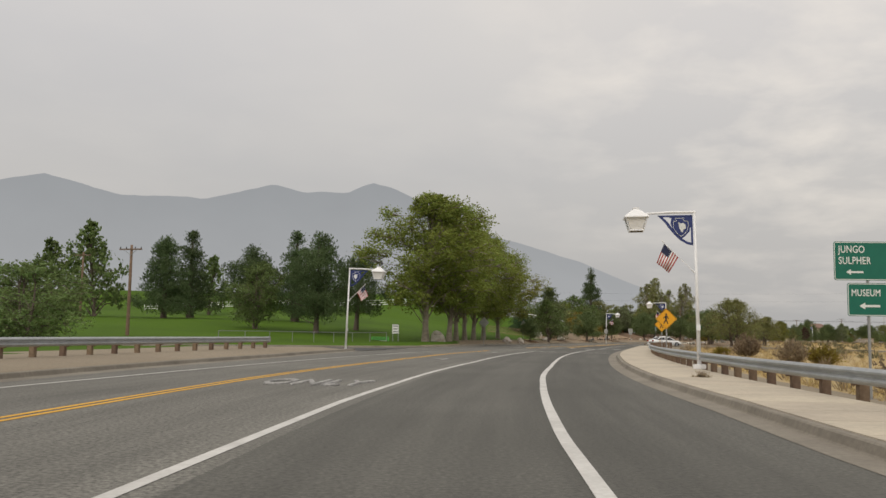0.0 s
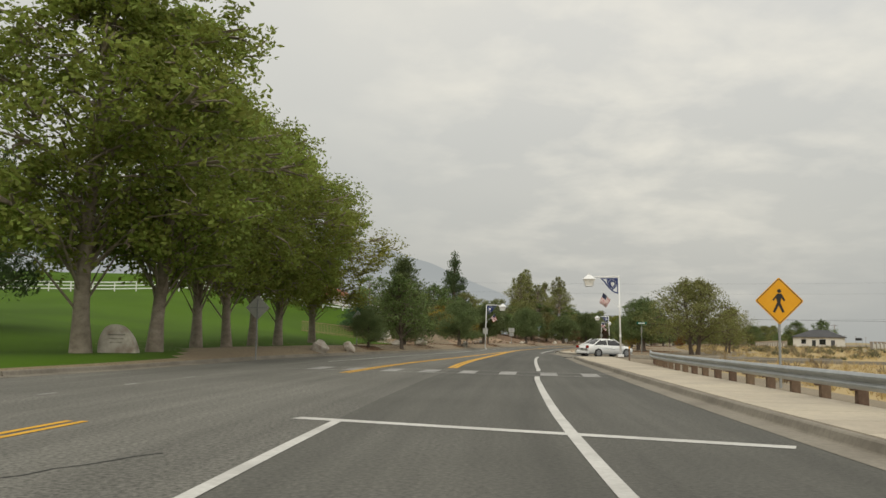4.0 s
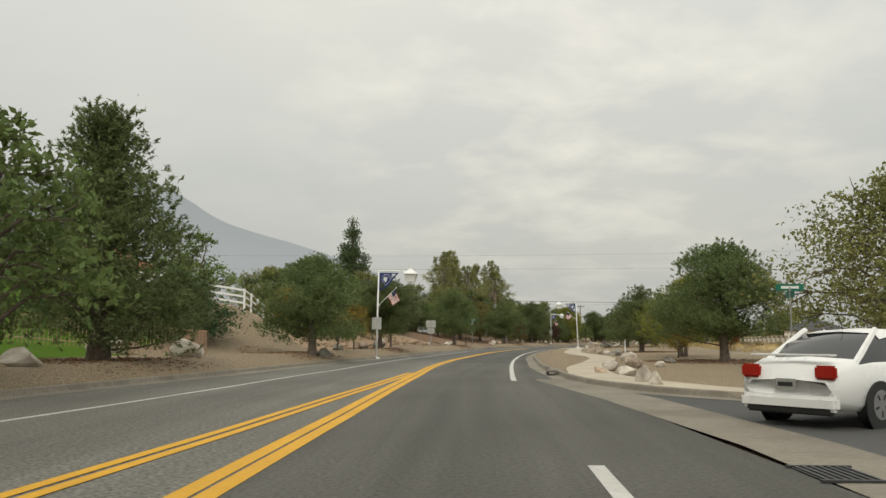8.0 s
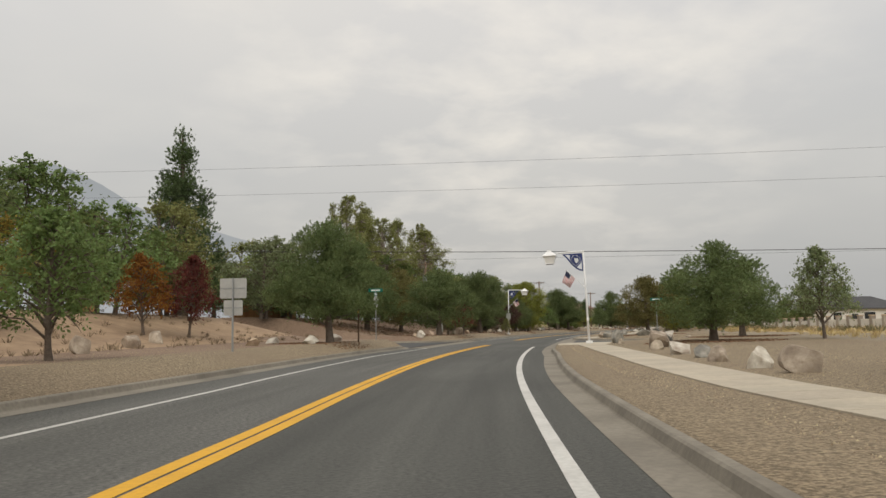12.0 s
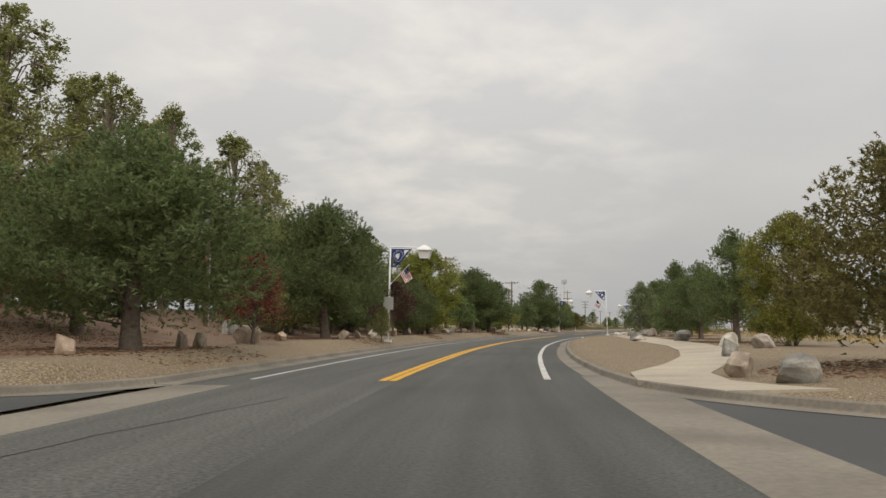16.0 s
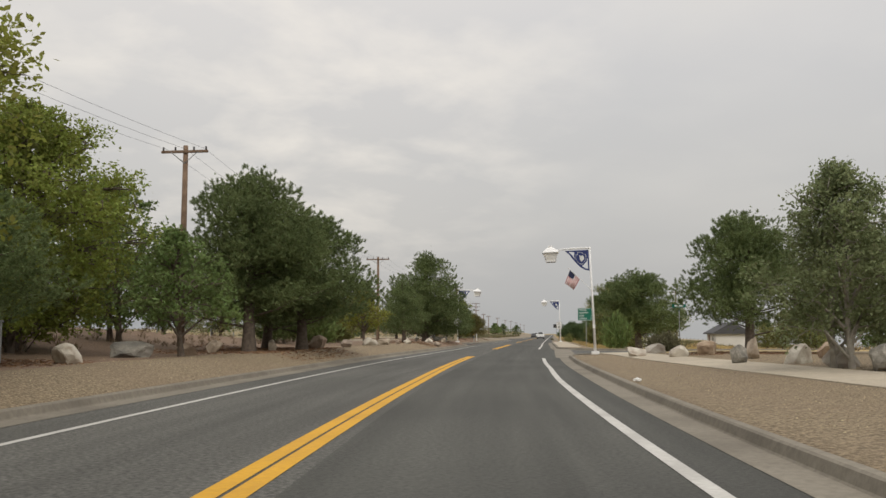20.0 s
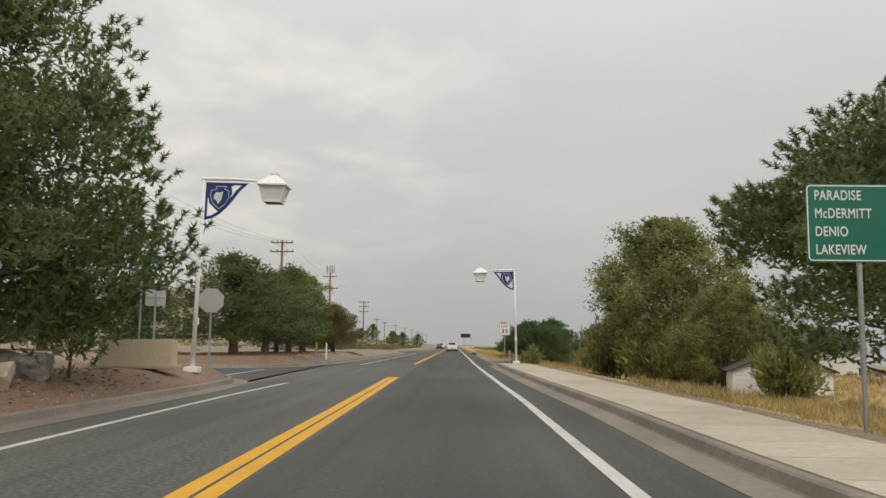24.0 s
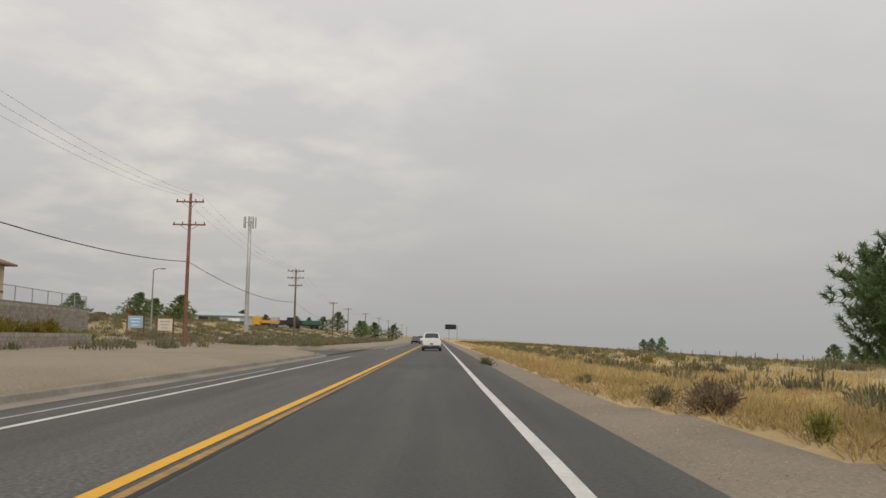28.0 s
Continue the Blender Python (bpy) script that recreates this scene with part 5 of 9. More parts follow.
LAWN = "standing on the mown park lawn"
VERGE = "standing in the gravel verge"
for row in (
    # the park
    ("cone_pine", 1, "needle_dark", -38.3, 113.2, 11.4, 8.6, "dark green conical pine " + LAWN), ("spruce", 1, "needle_dark", -37.7, 122.3, 13.2, 7.4, "tall dark spruce " + LAWN),
    ("elm", 1, "leaf", -48.2, 114.8, 13.7, 8.5, "broad dark green elm " + LAWN), ("elm", 1, "leaf", -22.6, 97.1, 8.1, 6.4, "round green elm " + LAWN), ("pine", 1, "needle_dark", -15.6, 97.3, 11.8, 8.0, "full dark pine " + LAWN),
    ("open_pine", 1, "needle_dark", -12.6, 109.7, 11.1, 8.4, "dark open-crowned pine " + LAWN), ("spruce", 1, "needle_dark", -22.4, 120.3, 13.4, 7.6, "tall dark spruce " + LAWN),
    ("elm", 2, "leaf", -43.0, 150.0, 11.1, 7.0, "green elm at the top of the lawn"), ("elm", 2, "leaf", -31.0, 133.0, 9.6, 6.5, "green elm at the top of the lawn"), ("pine", 2, "needle_dark", -28.0, 118.0, 10.6, 8.4, "dark pine " + LAWN),
    ("elm", 2, "leaf", -60.0, 128.0, 12.1, 8.0, "leafy green elm " + LAWN),
    ("elm", 1, "leaf", -29.0, 57.0, 6.0, 8.5, "dense green elm scrub behind the guard rail"), ("elm", 2, "leaf", -25.5, 50.5, 5.0, 7.0, "dense green elm scrub behind the guard rail"), ("elm", 2, "leaf", -35.5, 63.0, 6.4, 9.0, "dense green elm scrub behind the guard rail"),
    ("cottonwood", 1, "leaf_cw", -3.2, 93.9, 17.0, 14.0, "great cottonwood with a pale furrowed trunk"), ("cottonwood", 2, "leaf_cw", -0.7, 96.3, 16.2, 12.0, "great cottonwood with a pale furrowed trunk"),
    ("cottonwood", 3, "leaf_cw", 0.1, 104.5, 15.8, 11.0, "tall cottonwood in a row by the road"), ("cottonwood", 1, "leaf_cw", 1.2, 109.8, 15.4, 11.0, "tall cottonwood in a row by the road"),
    ("cottonwood", 2, "leaf_cw", 2.4, 115.2, 15.5, 11.5, "tall cottonwood in a row by the road"), ("cottonwood", 3, "leaf_cw", 3.9, 120.1, 15.0, 12.0, "tall cottonwood in a row by the road"),
    ("cottonwood", 2, "leaf_cw2", 6.4, 130.8, 13.4, 11.6, "yellowing cottonwood at the end of the row"),
    # towards the bank
    ("pine", 2, "needle", 10.85, 126.1, 3.7, 3.1, "small bushy pine " + VERGE), ("small_tree", 2, "leaf", 14.2, 132.0, 7.0, 6.4, "leaning green tree " + VERGE), ("cone_pine", 2, "needle", 15.4, 142.0, 9.2, 7.6, "conical green pine " + VERGE),
    ("juniper", 1, "juniper", 17.0, 159.2, 4.1, 6.2, "wide feathery juniper bush at the foot of the bank"), ("juniper", 2, "juniper", 12.2, 158.5, 3.9, 6.4, "wide feathery juniper bush at the foot of the bank"),
    ("pine", 3, "needle", 23.9, 158.0, 5.7, 6.3, "round full pine on red soil"), ("small_tree", 1, "leaf_olive", 26.2, 165.6, 3.2, 2.8, "small olive-green tree beside the pines"), ("small_tree", 2, "leaf_gold", 28.2, 172.0, 3.8, 3.0, "small golden-leaved tree on red soil"),
    ("near_pine", 1, "needle", 31.1, 178.9, 6.2, 6.4, "round full pine on red soil"), ("small_tree", 1, "leaf", 34.3, 190.5, 4.6, 4.2, "small green tree behind the sign"),
    ("small_tree", 2, "leaf_orange", 36.4, 213.5, 4.8, 3.4, "slim young tree in orange autumn leaf"), ("small_tree", 1, "leaf_red", 38.8, 216.0, 5.2, 3.4, "slim tree in red autumn leaf"), ("elm", 1, "leaf", 31.0, 220.0, 9.5, 9.0, "leafy green elm on the bank"), ("elm", 2, "leaf_olive", 38.0, 230.0, 8.6, 8.0, "olive-green elm on the bank"),
    ("elm", 2, "leaf_gold", 29.0, 205.0, 5.5, 6.0, "yellowing elm on the bank"),
    ("elm", 1, "leaf", 5.0, 178.0, 9.0, 9.0, "green elm behind the white fence"), ("elm", 2, "leaf", 16.0, 189.0, 8.5, 9.0, "green elm behind the white fence"), ("spruce", 1, "juniper", 4.0, 172.0, 6.0, 3.6, "clipped conical evergreen by the white fence"), ("elm", 1, "leaf", -5.0, 190.0, 9.0, 9.0, "green elm behind the white fence"), ("elm", 2, "leaf", 24.0, 203.0, 6.0, 7.5, "leafy green elm on the bank"),
    ("spruce", 2, "needle_dark", 39.3, 252.0, 19.5, 9.0, "tall dark spruce rising over the other trees"),
    ("near_pine", 2, "needle", 46.0, 211.8, 7.2, 5.6, "green pine at the street corner"), ("pine", 2, "needle", 63.9, 247.2, 7.0, 7.8, "broad full pine on red soil with a stout trunk"), ("pine", 3, "needle", 57.6, 251.6, 7.4, 7.4, "round full pine on red soil"),
    ("pine", 2, "needle_rust", 62.8, 257.6, 7.4, 6.4, "pine tinged with rust"), ("small_tree", 2, "leaf_red", 69.0, 254.3, 4.0, 3.3, "young tree with dark red leaves"), ("small_tree", 1, "leaf_olive", 70.8, 262.5, 4.0, 3.4, "young yellow-green tree on the bank"),
    ("near_pine", 2, "needle", 76.4, 268.6, 8.4, 7.2, "round full pine on red soil"), ("poplar", 1, "leaf_poplar", 69.1, 283.1, 15.4, 4.4, "tall slim poplar behind the bank"), ("poplar", 2, "leaf_poplar", 72.3, 315.0, 22.0, 6.0, "tall slim poplar behind the bank"), ("poplar", 1, "leaf_poplar", 63.2, 276.8, 15.2, 5.6, "tall slim poplar behind the bank"),
    ("poplar", 2, "leaf_poplar", 86.0, 326.0, 21.0, 6.0, "tall slim poplar behind the bank"), ("poplar", 2, "leaf_poplar", 59.7, 269.5, 16.6, 6.2, "thin tall poplar with sparse leaves"), ("poplar", 1, "leaf_poplar", 74.6, 287.3, 14.6, 6.2, "tall slim poplar behind the bank"), ("poplar", 2, "leaf_poplar", 64.4, 272.4, 14.2, 5.8, "tall slim poplar behind the bank"),
    ("elm", 1, "leaf", 82.0, 300.0, 9.5, 9.0, "leafy green elm on the bank"), ("elm", 2, "leaf", 77.0, 285.0, 8.0, 8.0, "leafy green elm on the bank"), ("elm", 1, "leaf_olive", 62.0, 281.0, 8.5, 8.0, "leafy green elm on the bank"), ("elm", 2, "leaf_olive", 52.0, 262.0, 9.0, 8.0, "olive-green elm on the bank"), ("elm", 1, "leaf_grey", 46.5, 246.0, 8.0, 8.0, "grey-green tree above the cedar fence"),
    ("small_tree", 1, "leaf_maroon", 84.3, 277.8, 4.4, 3.8, "small tree with dull maroon leaves"), ("pine", 1, "needle", 89.1, 286.8, 5.4, 5.4, "soft green pine beside a boulder"), ("elm", 2, "leaf_cw2", 94.6, 294.5, 8.6, 8.2, "tall tree turning golden green"), ("elm", 1, "leaf", 88.0, 296.0, 9.0, 8.0, "leafy green elm on the bank"),
    ("elm", 2, "leaf_olive", 99.0, 311.0, 8.6, 7.0, "olive-green elm on the bank"), ("elm", 1, "leaf", 104.5, 319.0, 8.0, 6.5, "green elm by the pole"), ("small_tree", 2, "leaf", 104.3, 307.1, 4.7, 4.3, "small rounded apple-like tree"), ("near_pine", 1, "needle", 112.5, 316.0, 7.0, 7.0, "full green pine " + VERGE), ("near_pine", 2, "needle", 109.0, 313.3, 8.2, 7.2, "tall full pine " + VERGE),
    ("near_pine", 2, "needle", 112.5, 320.2, 7.4, 6.6, "green pine with bushy tufts"), ("small_tree", 1, "leaf_cw2", 122.6, 328.6, 4.6, 3.9, "pale green rounded ornamental tree"), ("open_pine", 1, "needle", 132.8, 340.7, 5.8, 4.6, "leaning green pine " + VERGE), ("skirt_pine", 1, "needle", 142.2, 352.4, 9.4, 8.6, "large pine with a leaning trunk"),
    ("elm", 1, "leaf", 112.0, 336.0, 4.5, 5.0, "green shrubby elm by the mesh fence"), ("elm", 2, "leaf_olive", 119.0, 347.0, 5.5, 6.0, "olive-green elm by the mesh fence"), ("pine", 3, "needle_dark", 127.0, 352.0, 6.0, 5.0, "dark pine by the mesh fence"),
    ("pine", 3, "needle", 161.2, 378.5, 6.2, 7.2, "round pine on red soil"), ("pine", 1, "needle", 166.4, 384.4, 5.8, 6.6, "round pine on red soil"), ("pine", 3, "needle", 171.5, 390.3, 6.9, 6.0, "round pine on red soil"), ("elm", 2, "leaf_cw2", 175.9, 396.0, 7.2, 6.2, "tree turning rusty gold among pines"), ("pine", 2, "needle", 169.3, 388.2, 5.6, 4.4, "green pine on red soil"),
    ("pine", 2, "needle_dark", 158.6, 386.3, 5.6, 5.2, "dark pine behind the mesh fence"), ("cone_pine", 1, "needle_dark", 153.0, 386.0, 8.6, 5.2, "dark conical pine behind the mesh fence"),
    # right of the road
    ("spreading_tree", 1, "leaf_olive", 43.7, 137.4, 7.6, 10.0, "spreading olive-leaved tree at the street corner"), ("near_pine", 2, "needle", 43.7, 150.0, 6.2, 6.6, "round green pine among boulders"), ("spreading_tree", 2, "leaf_cw2", 47.2, 159.8, 5.2, 5.6, "small spreading yellow-green tree"),
    ("pine", 2, "needle", 51.4, 174.2, 5.3, 5.2, "green pine among boulders"), ("small_tree", 1, "leaf_gold", 45.0, 157.0, 2.4, 2.0, "golden-leaved sapling between the boulders"), ("pine", 1, "needle", 64.4, 203.2, 5.2, 5.8, "round green pine among boulders"), ("small_tree", 2, "leaf_grey", 69.0, 200.5, 4.8, 3.8, "grey-green small tree beyond the footpath"),
    ("small_tree", 1, "leaf_orange", 58.0, 172.0, 2.0, 1.8, "orange-leaved sapling beyond the boulders"), ("spreading_tree", 2, "leaf_olive", 52.0, 146.0, 5.0, 6.0, "olive-leaved tree behind the verge"),
    ("pine", 3, "needle_rust", 79.3, 233.8, 5.3, 5.6, "round pine turning rusty"), ("open_pine", 2, "needle", 96.5, 257.2, 6.4, 5.2, "green pine beside the footpath"), ("elm", 2, "leaf_cw2", 92.9, 250.3, 6.4, 5.4, "green tree turning golden by the footpath"), ("cone_pine", 1, "needle", 113.8, 282.6, 7.0, 4.6, "green pine beside the footpath"),
    ("small_tree", 2, "leaf_maroon", 111.4, 278.0, 5.2, 3.8, "small tree with maroon leaves"), ("birch", 2, "leaf_grey", 117.0, 291.5, 5.6, 4.0, "pale grey-green birch beside the footpath"), ("near_pine", 1, "needle", 130.1, 304.4, 6.8, 6.2, "open-crowned pine beside the footpath"), ("birch", 1, "leaf_grey", 133.2, 301.7, 7.0, 4.8, "pale silvery birch with a white trunk"),
    ("pine", 2, "needle", 104.5, 269.0, 5.6, 4.6, "green pine beside the footpath"), ("small_tree", 1, "leaf_olive", 101.0, 262.0, 4.4, 3.8, "small olive tree beside the footpath"), ("pine", 3, "needle", 122.0, 290.0, 5.2, 4.4, "green pine beside the footpath"),
    ("bush", 1, "leaf", 150.6, 333.8, 3.0, 3.0, "leafy bush by the pine"), ("elm", 1, "leaf_olive", 184.4, 367.4, 9.2, 6.2, "tall olive-green elm beside the pavement"), ("elm", 2, "leaf_olive", 189.0, 363.5, 6.6, 6.6, "olive-green elm beside the pavement"),
    ("elm", 2, "leaf_olive", 172.4, 354.0, 4.8, 5.4, "bushy elm beside the pavement"), ("elm", 1, "leaf_olive", 176.6, 360.2, 8.9, 8.6, "tall full olive-green elm beside the pavement"), ("bush", 1, "leaf_olive", 174.4, 359.6, 2.7, 3.4, "wild olive-green bush by the pavement"), ("bush", 2, "leaf_gold", 175.2, 357.2, 2.2, 2.8, "yellowing wild bush under the elm"), ("skirt_pine", 3, "needle_rust", 178.9, 395.7, 4.5, 4.6, "bushy pine with rusty tips beyond the others"), ("bush", 2, "leaf_olive", 176.8, 364.0, 3.0, 3.2, "wild olive-green bush by the pavement"),
    ("young_pine", 2, "needle_dark", 186.4, 379.4, 3.1, 5.0, "low green pine by the speed sign"), ("young_pine", 3, "needle_dark", 189.0, 383.2, 2.9, 4.2, "low green pine by the speed sign"), ("cone_pine", 1, "needle_dark", 194.5, 385.0, 3.4, 4.2, "green pine beyond the gravel shoulder"), ("open_pine", 2, "needle_dark", 190.5, 377.0, 3.6, 4.6, "low green pine by the dry grass"),
):
    plant(*row)

plant("near_pine", 1, "needle", *at(389, 11.4), 8.4, 9.6, "large dark pine behind the distance sign", turn=200)
plant("young_pine", 1, "needle_dark", *at(450.3, 9.2), 4.0, 5.4, "low wide pine by the dry grass", turn=110)
for k, (s, o, h, w) in enumerate(((249.4, -19.9, 6.0, 4.6), (251, -25, 7.0, 6.4), (266, -24, 6.6, 6.0), (252.5, -33, 7.2, 6.6))):
    plant("pine", 1 + k % 3, "needle", *at(s, o), h, w, "full green pine on the rocky bank")
for row in (
    ("near_pine", 2, "needle", 96.6, 303.0, 5.4, 6.6, "dense blue-green pine under taller trees"), ("elm", 1, "leaf_cw", 99.4, 309.5, 8.8, 8.0, "tall leafy tree turning yellow-green"),
    ("elm", 2, "leaf_olive", 95.0, 311.0, 9.4, 8.4, "tall leafy tree turning yellow-green"), ("elm", 1, "leaf_olive", 91.0, 303.5, 8.8, 8.6, "dense olive-green tree on the bank"), ("elm", 2, "leaf_grey", 85.6, 291.0, 8.2, 8.4, "grey-green feathery tree on the bank"),
    ("elm", 1, "leaf", 79.5, 284.0, 8.6, 8.0, "dense green tree on the bank"), ("elm", 2, "leaf_olive", 76.0, 277.5, 8.0, 7.6, "olive-green tree on the bank"), ("pine", 1, "needle", 82.0, 284.6, 5.6, 5.0, "dark pine behind the maroon tree"),
    ("elm", 1, "leaf", 118.6, 333.4, 4.6, 5.6, "dense green shrubby tree behind the verge"), ("elm", 2, "leaf_olive", 121.7, 338.6, 4.4, 5.0, "dense olive shrubby tree behind the verge"), ("bush", 1, "leaf", 123.6, 338.0, 2.8, 3.8, "leafy bush behind the verge"),
    ("elm", 1, "leaf", 125.6, 343.6, 4.2, 5.2, "dense green shrubby tree behind the verge"), ("bush", 2, "leaf_olive", 127.2, 342.0, 2.6, 3.6, "wild olive-green bush behind the verge"), ("elm", 2, "leaf", 131.0, 350.4, 4.6, 5.0, "dense green shrubby tree behind the verge"),
    ("elm", 1, "leaf_poplar", 58.5, 262.5, 9.0, 7.0, "soft green tree on the bank"), ("elm", 2, "leaf_gold", 24.6, 176.5, 4.4, 5.0, "bright yellow-leaved small tree on the bank"),
):
    plant(*row)
plant("pine", 3, "needle", 72.5, 211.5, 5.0, 5.4, "round green pine beyond the footpath")
plant("small_tree", 1, "leaf_olive", 79.57, 267.9, 2.2, 1.5, "thin young sapling in the gravel")
plant("small_tree", 2, "leaf", 144.4, 351.8, 2.6, 1.5, "thin green sapling beside the pale plinth")
# the thicket along the top of the bank
rnd = np.random.RandomState(41)
for k in range(34):
    s = 196 + 4.6 * k + rnd.uniform(-2, 2)
    o = rnd.uniform(-34, -21)
    if inside_street(s, o, 4.0):
        continue
    x, y = at(s, o)
    tall = np.interp(s, [196, 225, 245, 300, 330, 352], [8.0, 8.0, 8.2, 9.0, 8.0, 6.5]) * rnd.uniform(0.78, 1.08)
    plant("elm", 1 + k % 2, ("leaf", "leaf_olive", "leaf", "leaf_poplar", "leaf_cw")[k % 5], x, y, tall, rnd.uniform(6.5, 8.5), "leafy tree in the thicket along the bank")

# ---- helpers for things ----
def box(sx, sy, sz, cx=0, cy=0, cz=0, bev=0.0):
    bm = bmesh.new()
    bmesh.ops.create_cube(bm, size=1)
    bmesh.ops.transform(bm, matrix=Matrix.Translation((cx, cy, cz)) @ Matrix.Diagonal((sx, sy, sz, 1)), verts=bm.verts)
    if bev:
        bmesh.ops.bevel(bm, geom=bm.edges[:], offset=bev, segments=2, affect="EDGES")
    return bm


def cyl(r, h, cx=0, cy=0, cz=0, sides=12, r2=None):
    bm = bmesh.new()
    bmesh.ops.create_cone(bm, cap_ends=True, segments=sides, radius1=r, radius2=r if r2 is None else r2, depth=h)
    bmesh.ops.translate(bm, verts=bm.verts, vec=(cx, cy, cz + h / 2))
    return bm


def poly(pts, thick, axis="y"):
    """A flat plate with the outline pts, thick along y (or z)."""
    bm = bmesh.new()
    a = [bm.verts.new((u, -thick / 2, v) if axis == "y" else (u, v, -thick / 2)) for u, v in pts]
    f = bm.faces.new(a)
    r = bmesh.ops.extrude_face_region(bm, geom=[f])
    bmesh.ops.translate(bm, verts=[v for v in r["geom"] if isinstance(v, bmesh.types.BMVert)], vec=(0, thick, 0) if axis == "y" else (0, 0, thick))
    bmesh.ops.recalc_face_normals(bm, faces=bm.faces[:])
    return bm


def part(name, bm, material, parent, label="", m=None, smooth=False):
    me = bpy.data.meshes.new(name)
    if isinstance(bm, tuple):
        me.from_pydata([tuple(map(float, v)) for v in bm[0]], [], bm[1])
    else:
        bm.to_mesh(me)
        bm.free()
    me.materials.append(M[material])
    if smooth:
        me.polygons.foreach_set("use_smooth", [True] * len(me.polygons))
    ob = new(name, me)
    ob.parent = parent
    if m is not None:
        ob.matrix_basis = m
    if label:
        ob["label"] = label
    return ob


def rod(a, b, r, sides=6):
    return tube([a, b], [r, r], sides)


# ---- street lamps ----
def rounded(pts, n=8):
    return [tuple(p) for p in catmull(list(pts) + [pts[0]], n)[:-1]]


def street_lamp(flag=True):
    root = new("street_lamp")
    part("base", box(0.42, 0.42, 0.17, 0, 0, 0.085, 0.02), "white_metal", root, "white painted concrete base")
    part("pole", cyl(0.075, 5.66, 0, 0, 0.15, 16, 0.042), "white_metal", root, smooth=True)
    part("arm", tube([(0.05, 0, 5.76), (-0.9, 0, 5.77), (-1.75, 0, 5.74)], [0.05, 0.047, 0.043], 10), "white_metal", root, smooth=True)
    lan = new("lantern")
    lan.parent = root
    lan.matrix_basis = pose(-2.12, 0, 5.72)
    t, b, z0, z1 = 0.385, 0.25, -0.12, -0.64
    for k in range(4):
        q = pose(0, 0, 0, 0, 0, 90 * k)
        part("pane", ([(-t + 0.03, -t + 0.015, z0), (t - 0.03, -t + 0.015, z0), (b - 0.02, -b + 0.01, z1 + 0.06), (-b + 0.02, -b + 0.01, z1 + 0.06)], [(0, 1, 2, 3)]), "lamp_glass", lan, "frosted cream pane", q)
        part("corner_bar", tube([(-t, -t, z0), (-b, -b, z1)], [0.025, 0.025], 6), "white_metal", lan, "", q)
    part("bottom_tray", box(2 * b + 0.03, 2 * b + 0.03, 0.06, 0, 0, z1 + 0.03, 0.01), "white_metal", lan)
    # bottom plate, darker than the rest of the lantern
    part("underside", box(2 * b - 0.05, 2 * b - 0.05, 0.012, 0, 0, z1 - 0.004), "gutter", lan, "dark underside plate")
    cap = bmesh.new()
    rings = [[cap.verts.new((x * r, y * r, z)) for x, y in ((-1, -1), (1, -1), (1, 1), (-1, 1))] for r, z in ((0.445, -0.15), (0.445, -0.11), (0.18, 0.13), (0.12, 0.16), (0.10, 0.22))]
    for u, v in zip(rings, rings[1:]):
        for k in range(4):
            cap.faces.new((u[k], u[(k + 1) % 4], v[(k + 1) % 4], v[k]))
    cap.faces.new(rings[-1])
    cap.faces.new(rings[0][::-1])
    part("cap", cap, "white_metal", lan)
    part("finial", box(0.24, 0.24, 0.035, 0, 0, 0.235, 0.008), "white_metal", lan)
    # the cut-out bracket panel below the arm
    fr = new("bracket_panel")
    fr.parent = root
    fr.matrix_basis = pose(-0.07, 0, 5.66)
    o = [(0, 0), (-1.27, 0), (-1.2, -0.06), (-1.02, -0.25), (-0.85, -0.5), (-0.66, -0.74), (-0.45, -0.95), (-0.22, -1.09), (0, -1.14)]
    for name, pts in (("top_band", [(0, 0), (-1.27, 0), (-1.18, -0.07), (0, -0.07)]), ("outer_band", [(-1.27, 0), (-1.02, -0.25), (-0.85, -0.5), (-0.66, -0.74), (-0.45, -0.95), (-0.22, -1.09), (0, -1.14), (0, -1.05), (-0.2, -1.0), (-0.40, -0.87), (-0.58, -0.69), (-0.74, -0.48), (-0.9, -0.24), (-1.1, -0.05)]),
                      ("post_band", [(0, 0), (0, -1.12), (-0.07, -1.09), (-0.07, 0)]), ("field", [(-0.07, -0.06), (-0.83, -0.06), (-0.83, -0.10), (-0.76, -0.10), (-0.80, -0.30), (-0.72, -0.52), (-0.55, -0.75), (-0.40, -0.88), (-0.30, -0.80), (-0.12, -0.62), (-0.10, -0.5), (-0.07, -0.45)])):
        part(name, poly(pts, 0.018), "blue", fr)
    shield = [(-0.62, -0.12), (-0.30, -0.12), (-0.34, -0.2), (-0.27, -0.22), (-0.17, -0.24), (-0.15, -0.42), (-0.22, -0.62), (-0.42, -0.80), (-0.60, -0.65), (-0.70, -0.45), (-0.69, -0.24), (-0.60, -0.22), (-0.57, -0.2)]
    for side in (-1, 1):
        for k in range(len(shield)):
            (x0, z0_), (x1, z1_) = shield[k], shield[(k + 1) % len(shield)]
            part("shield_line", rod((x0, side * 0.011, z0_), (x1, side * 0.011, z1_), 0.009, 4), "letter", fr)
        part("emblem", poly([(-0.34, -0.28), (-0.26, -0.36), (-0.25, -0.5), (-0.33, -0.54), (-0.37, -0.64), (-0.44, -0.6), (-0.40, -0.45), (-0.45, -0.34)], 0.004), "letter", fr, "plain white emblem", pose(0, side * 0.011, 0))
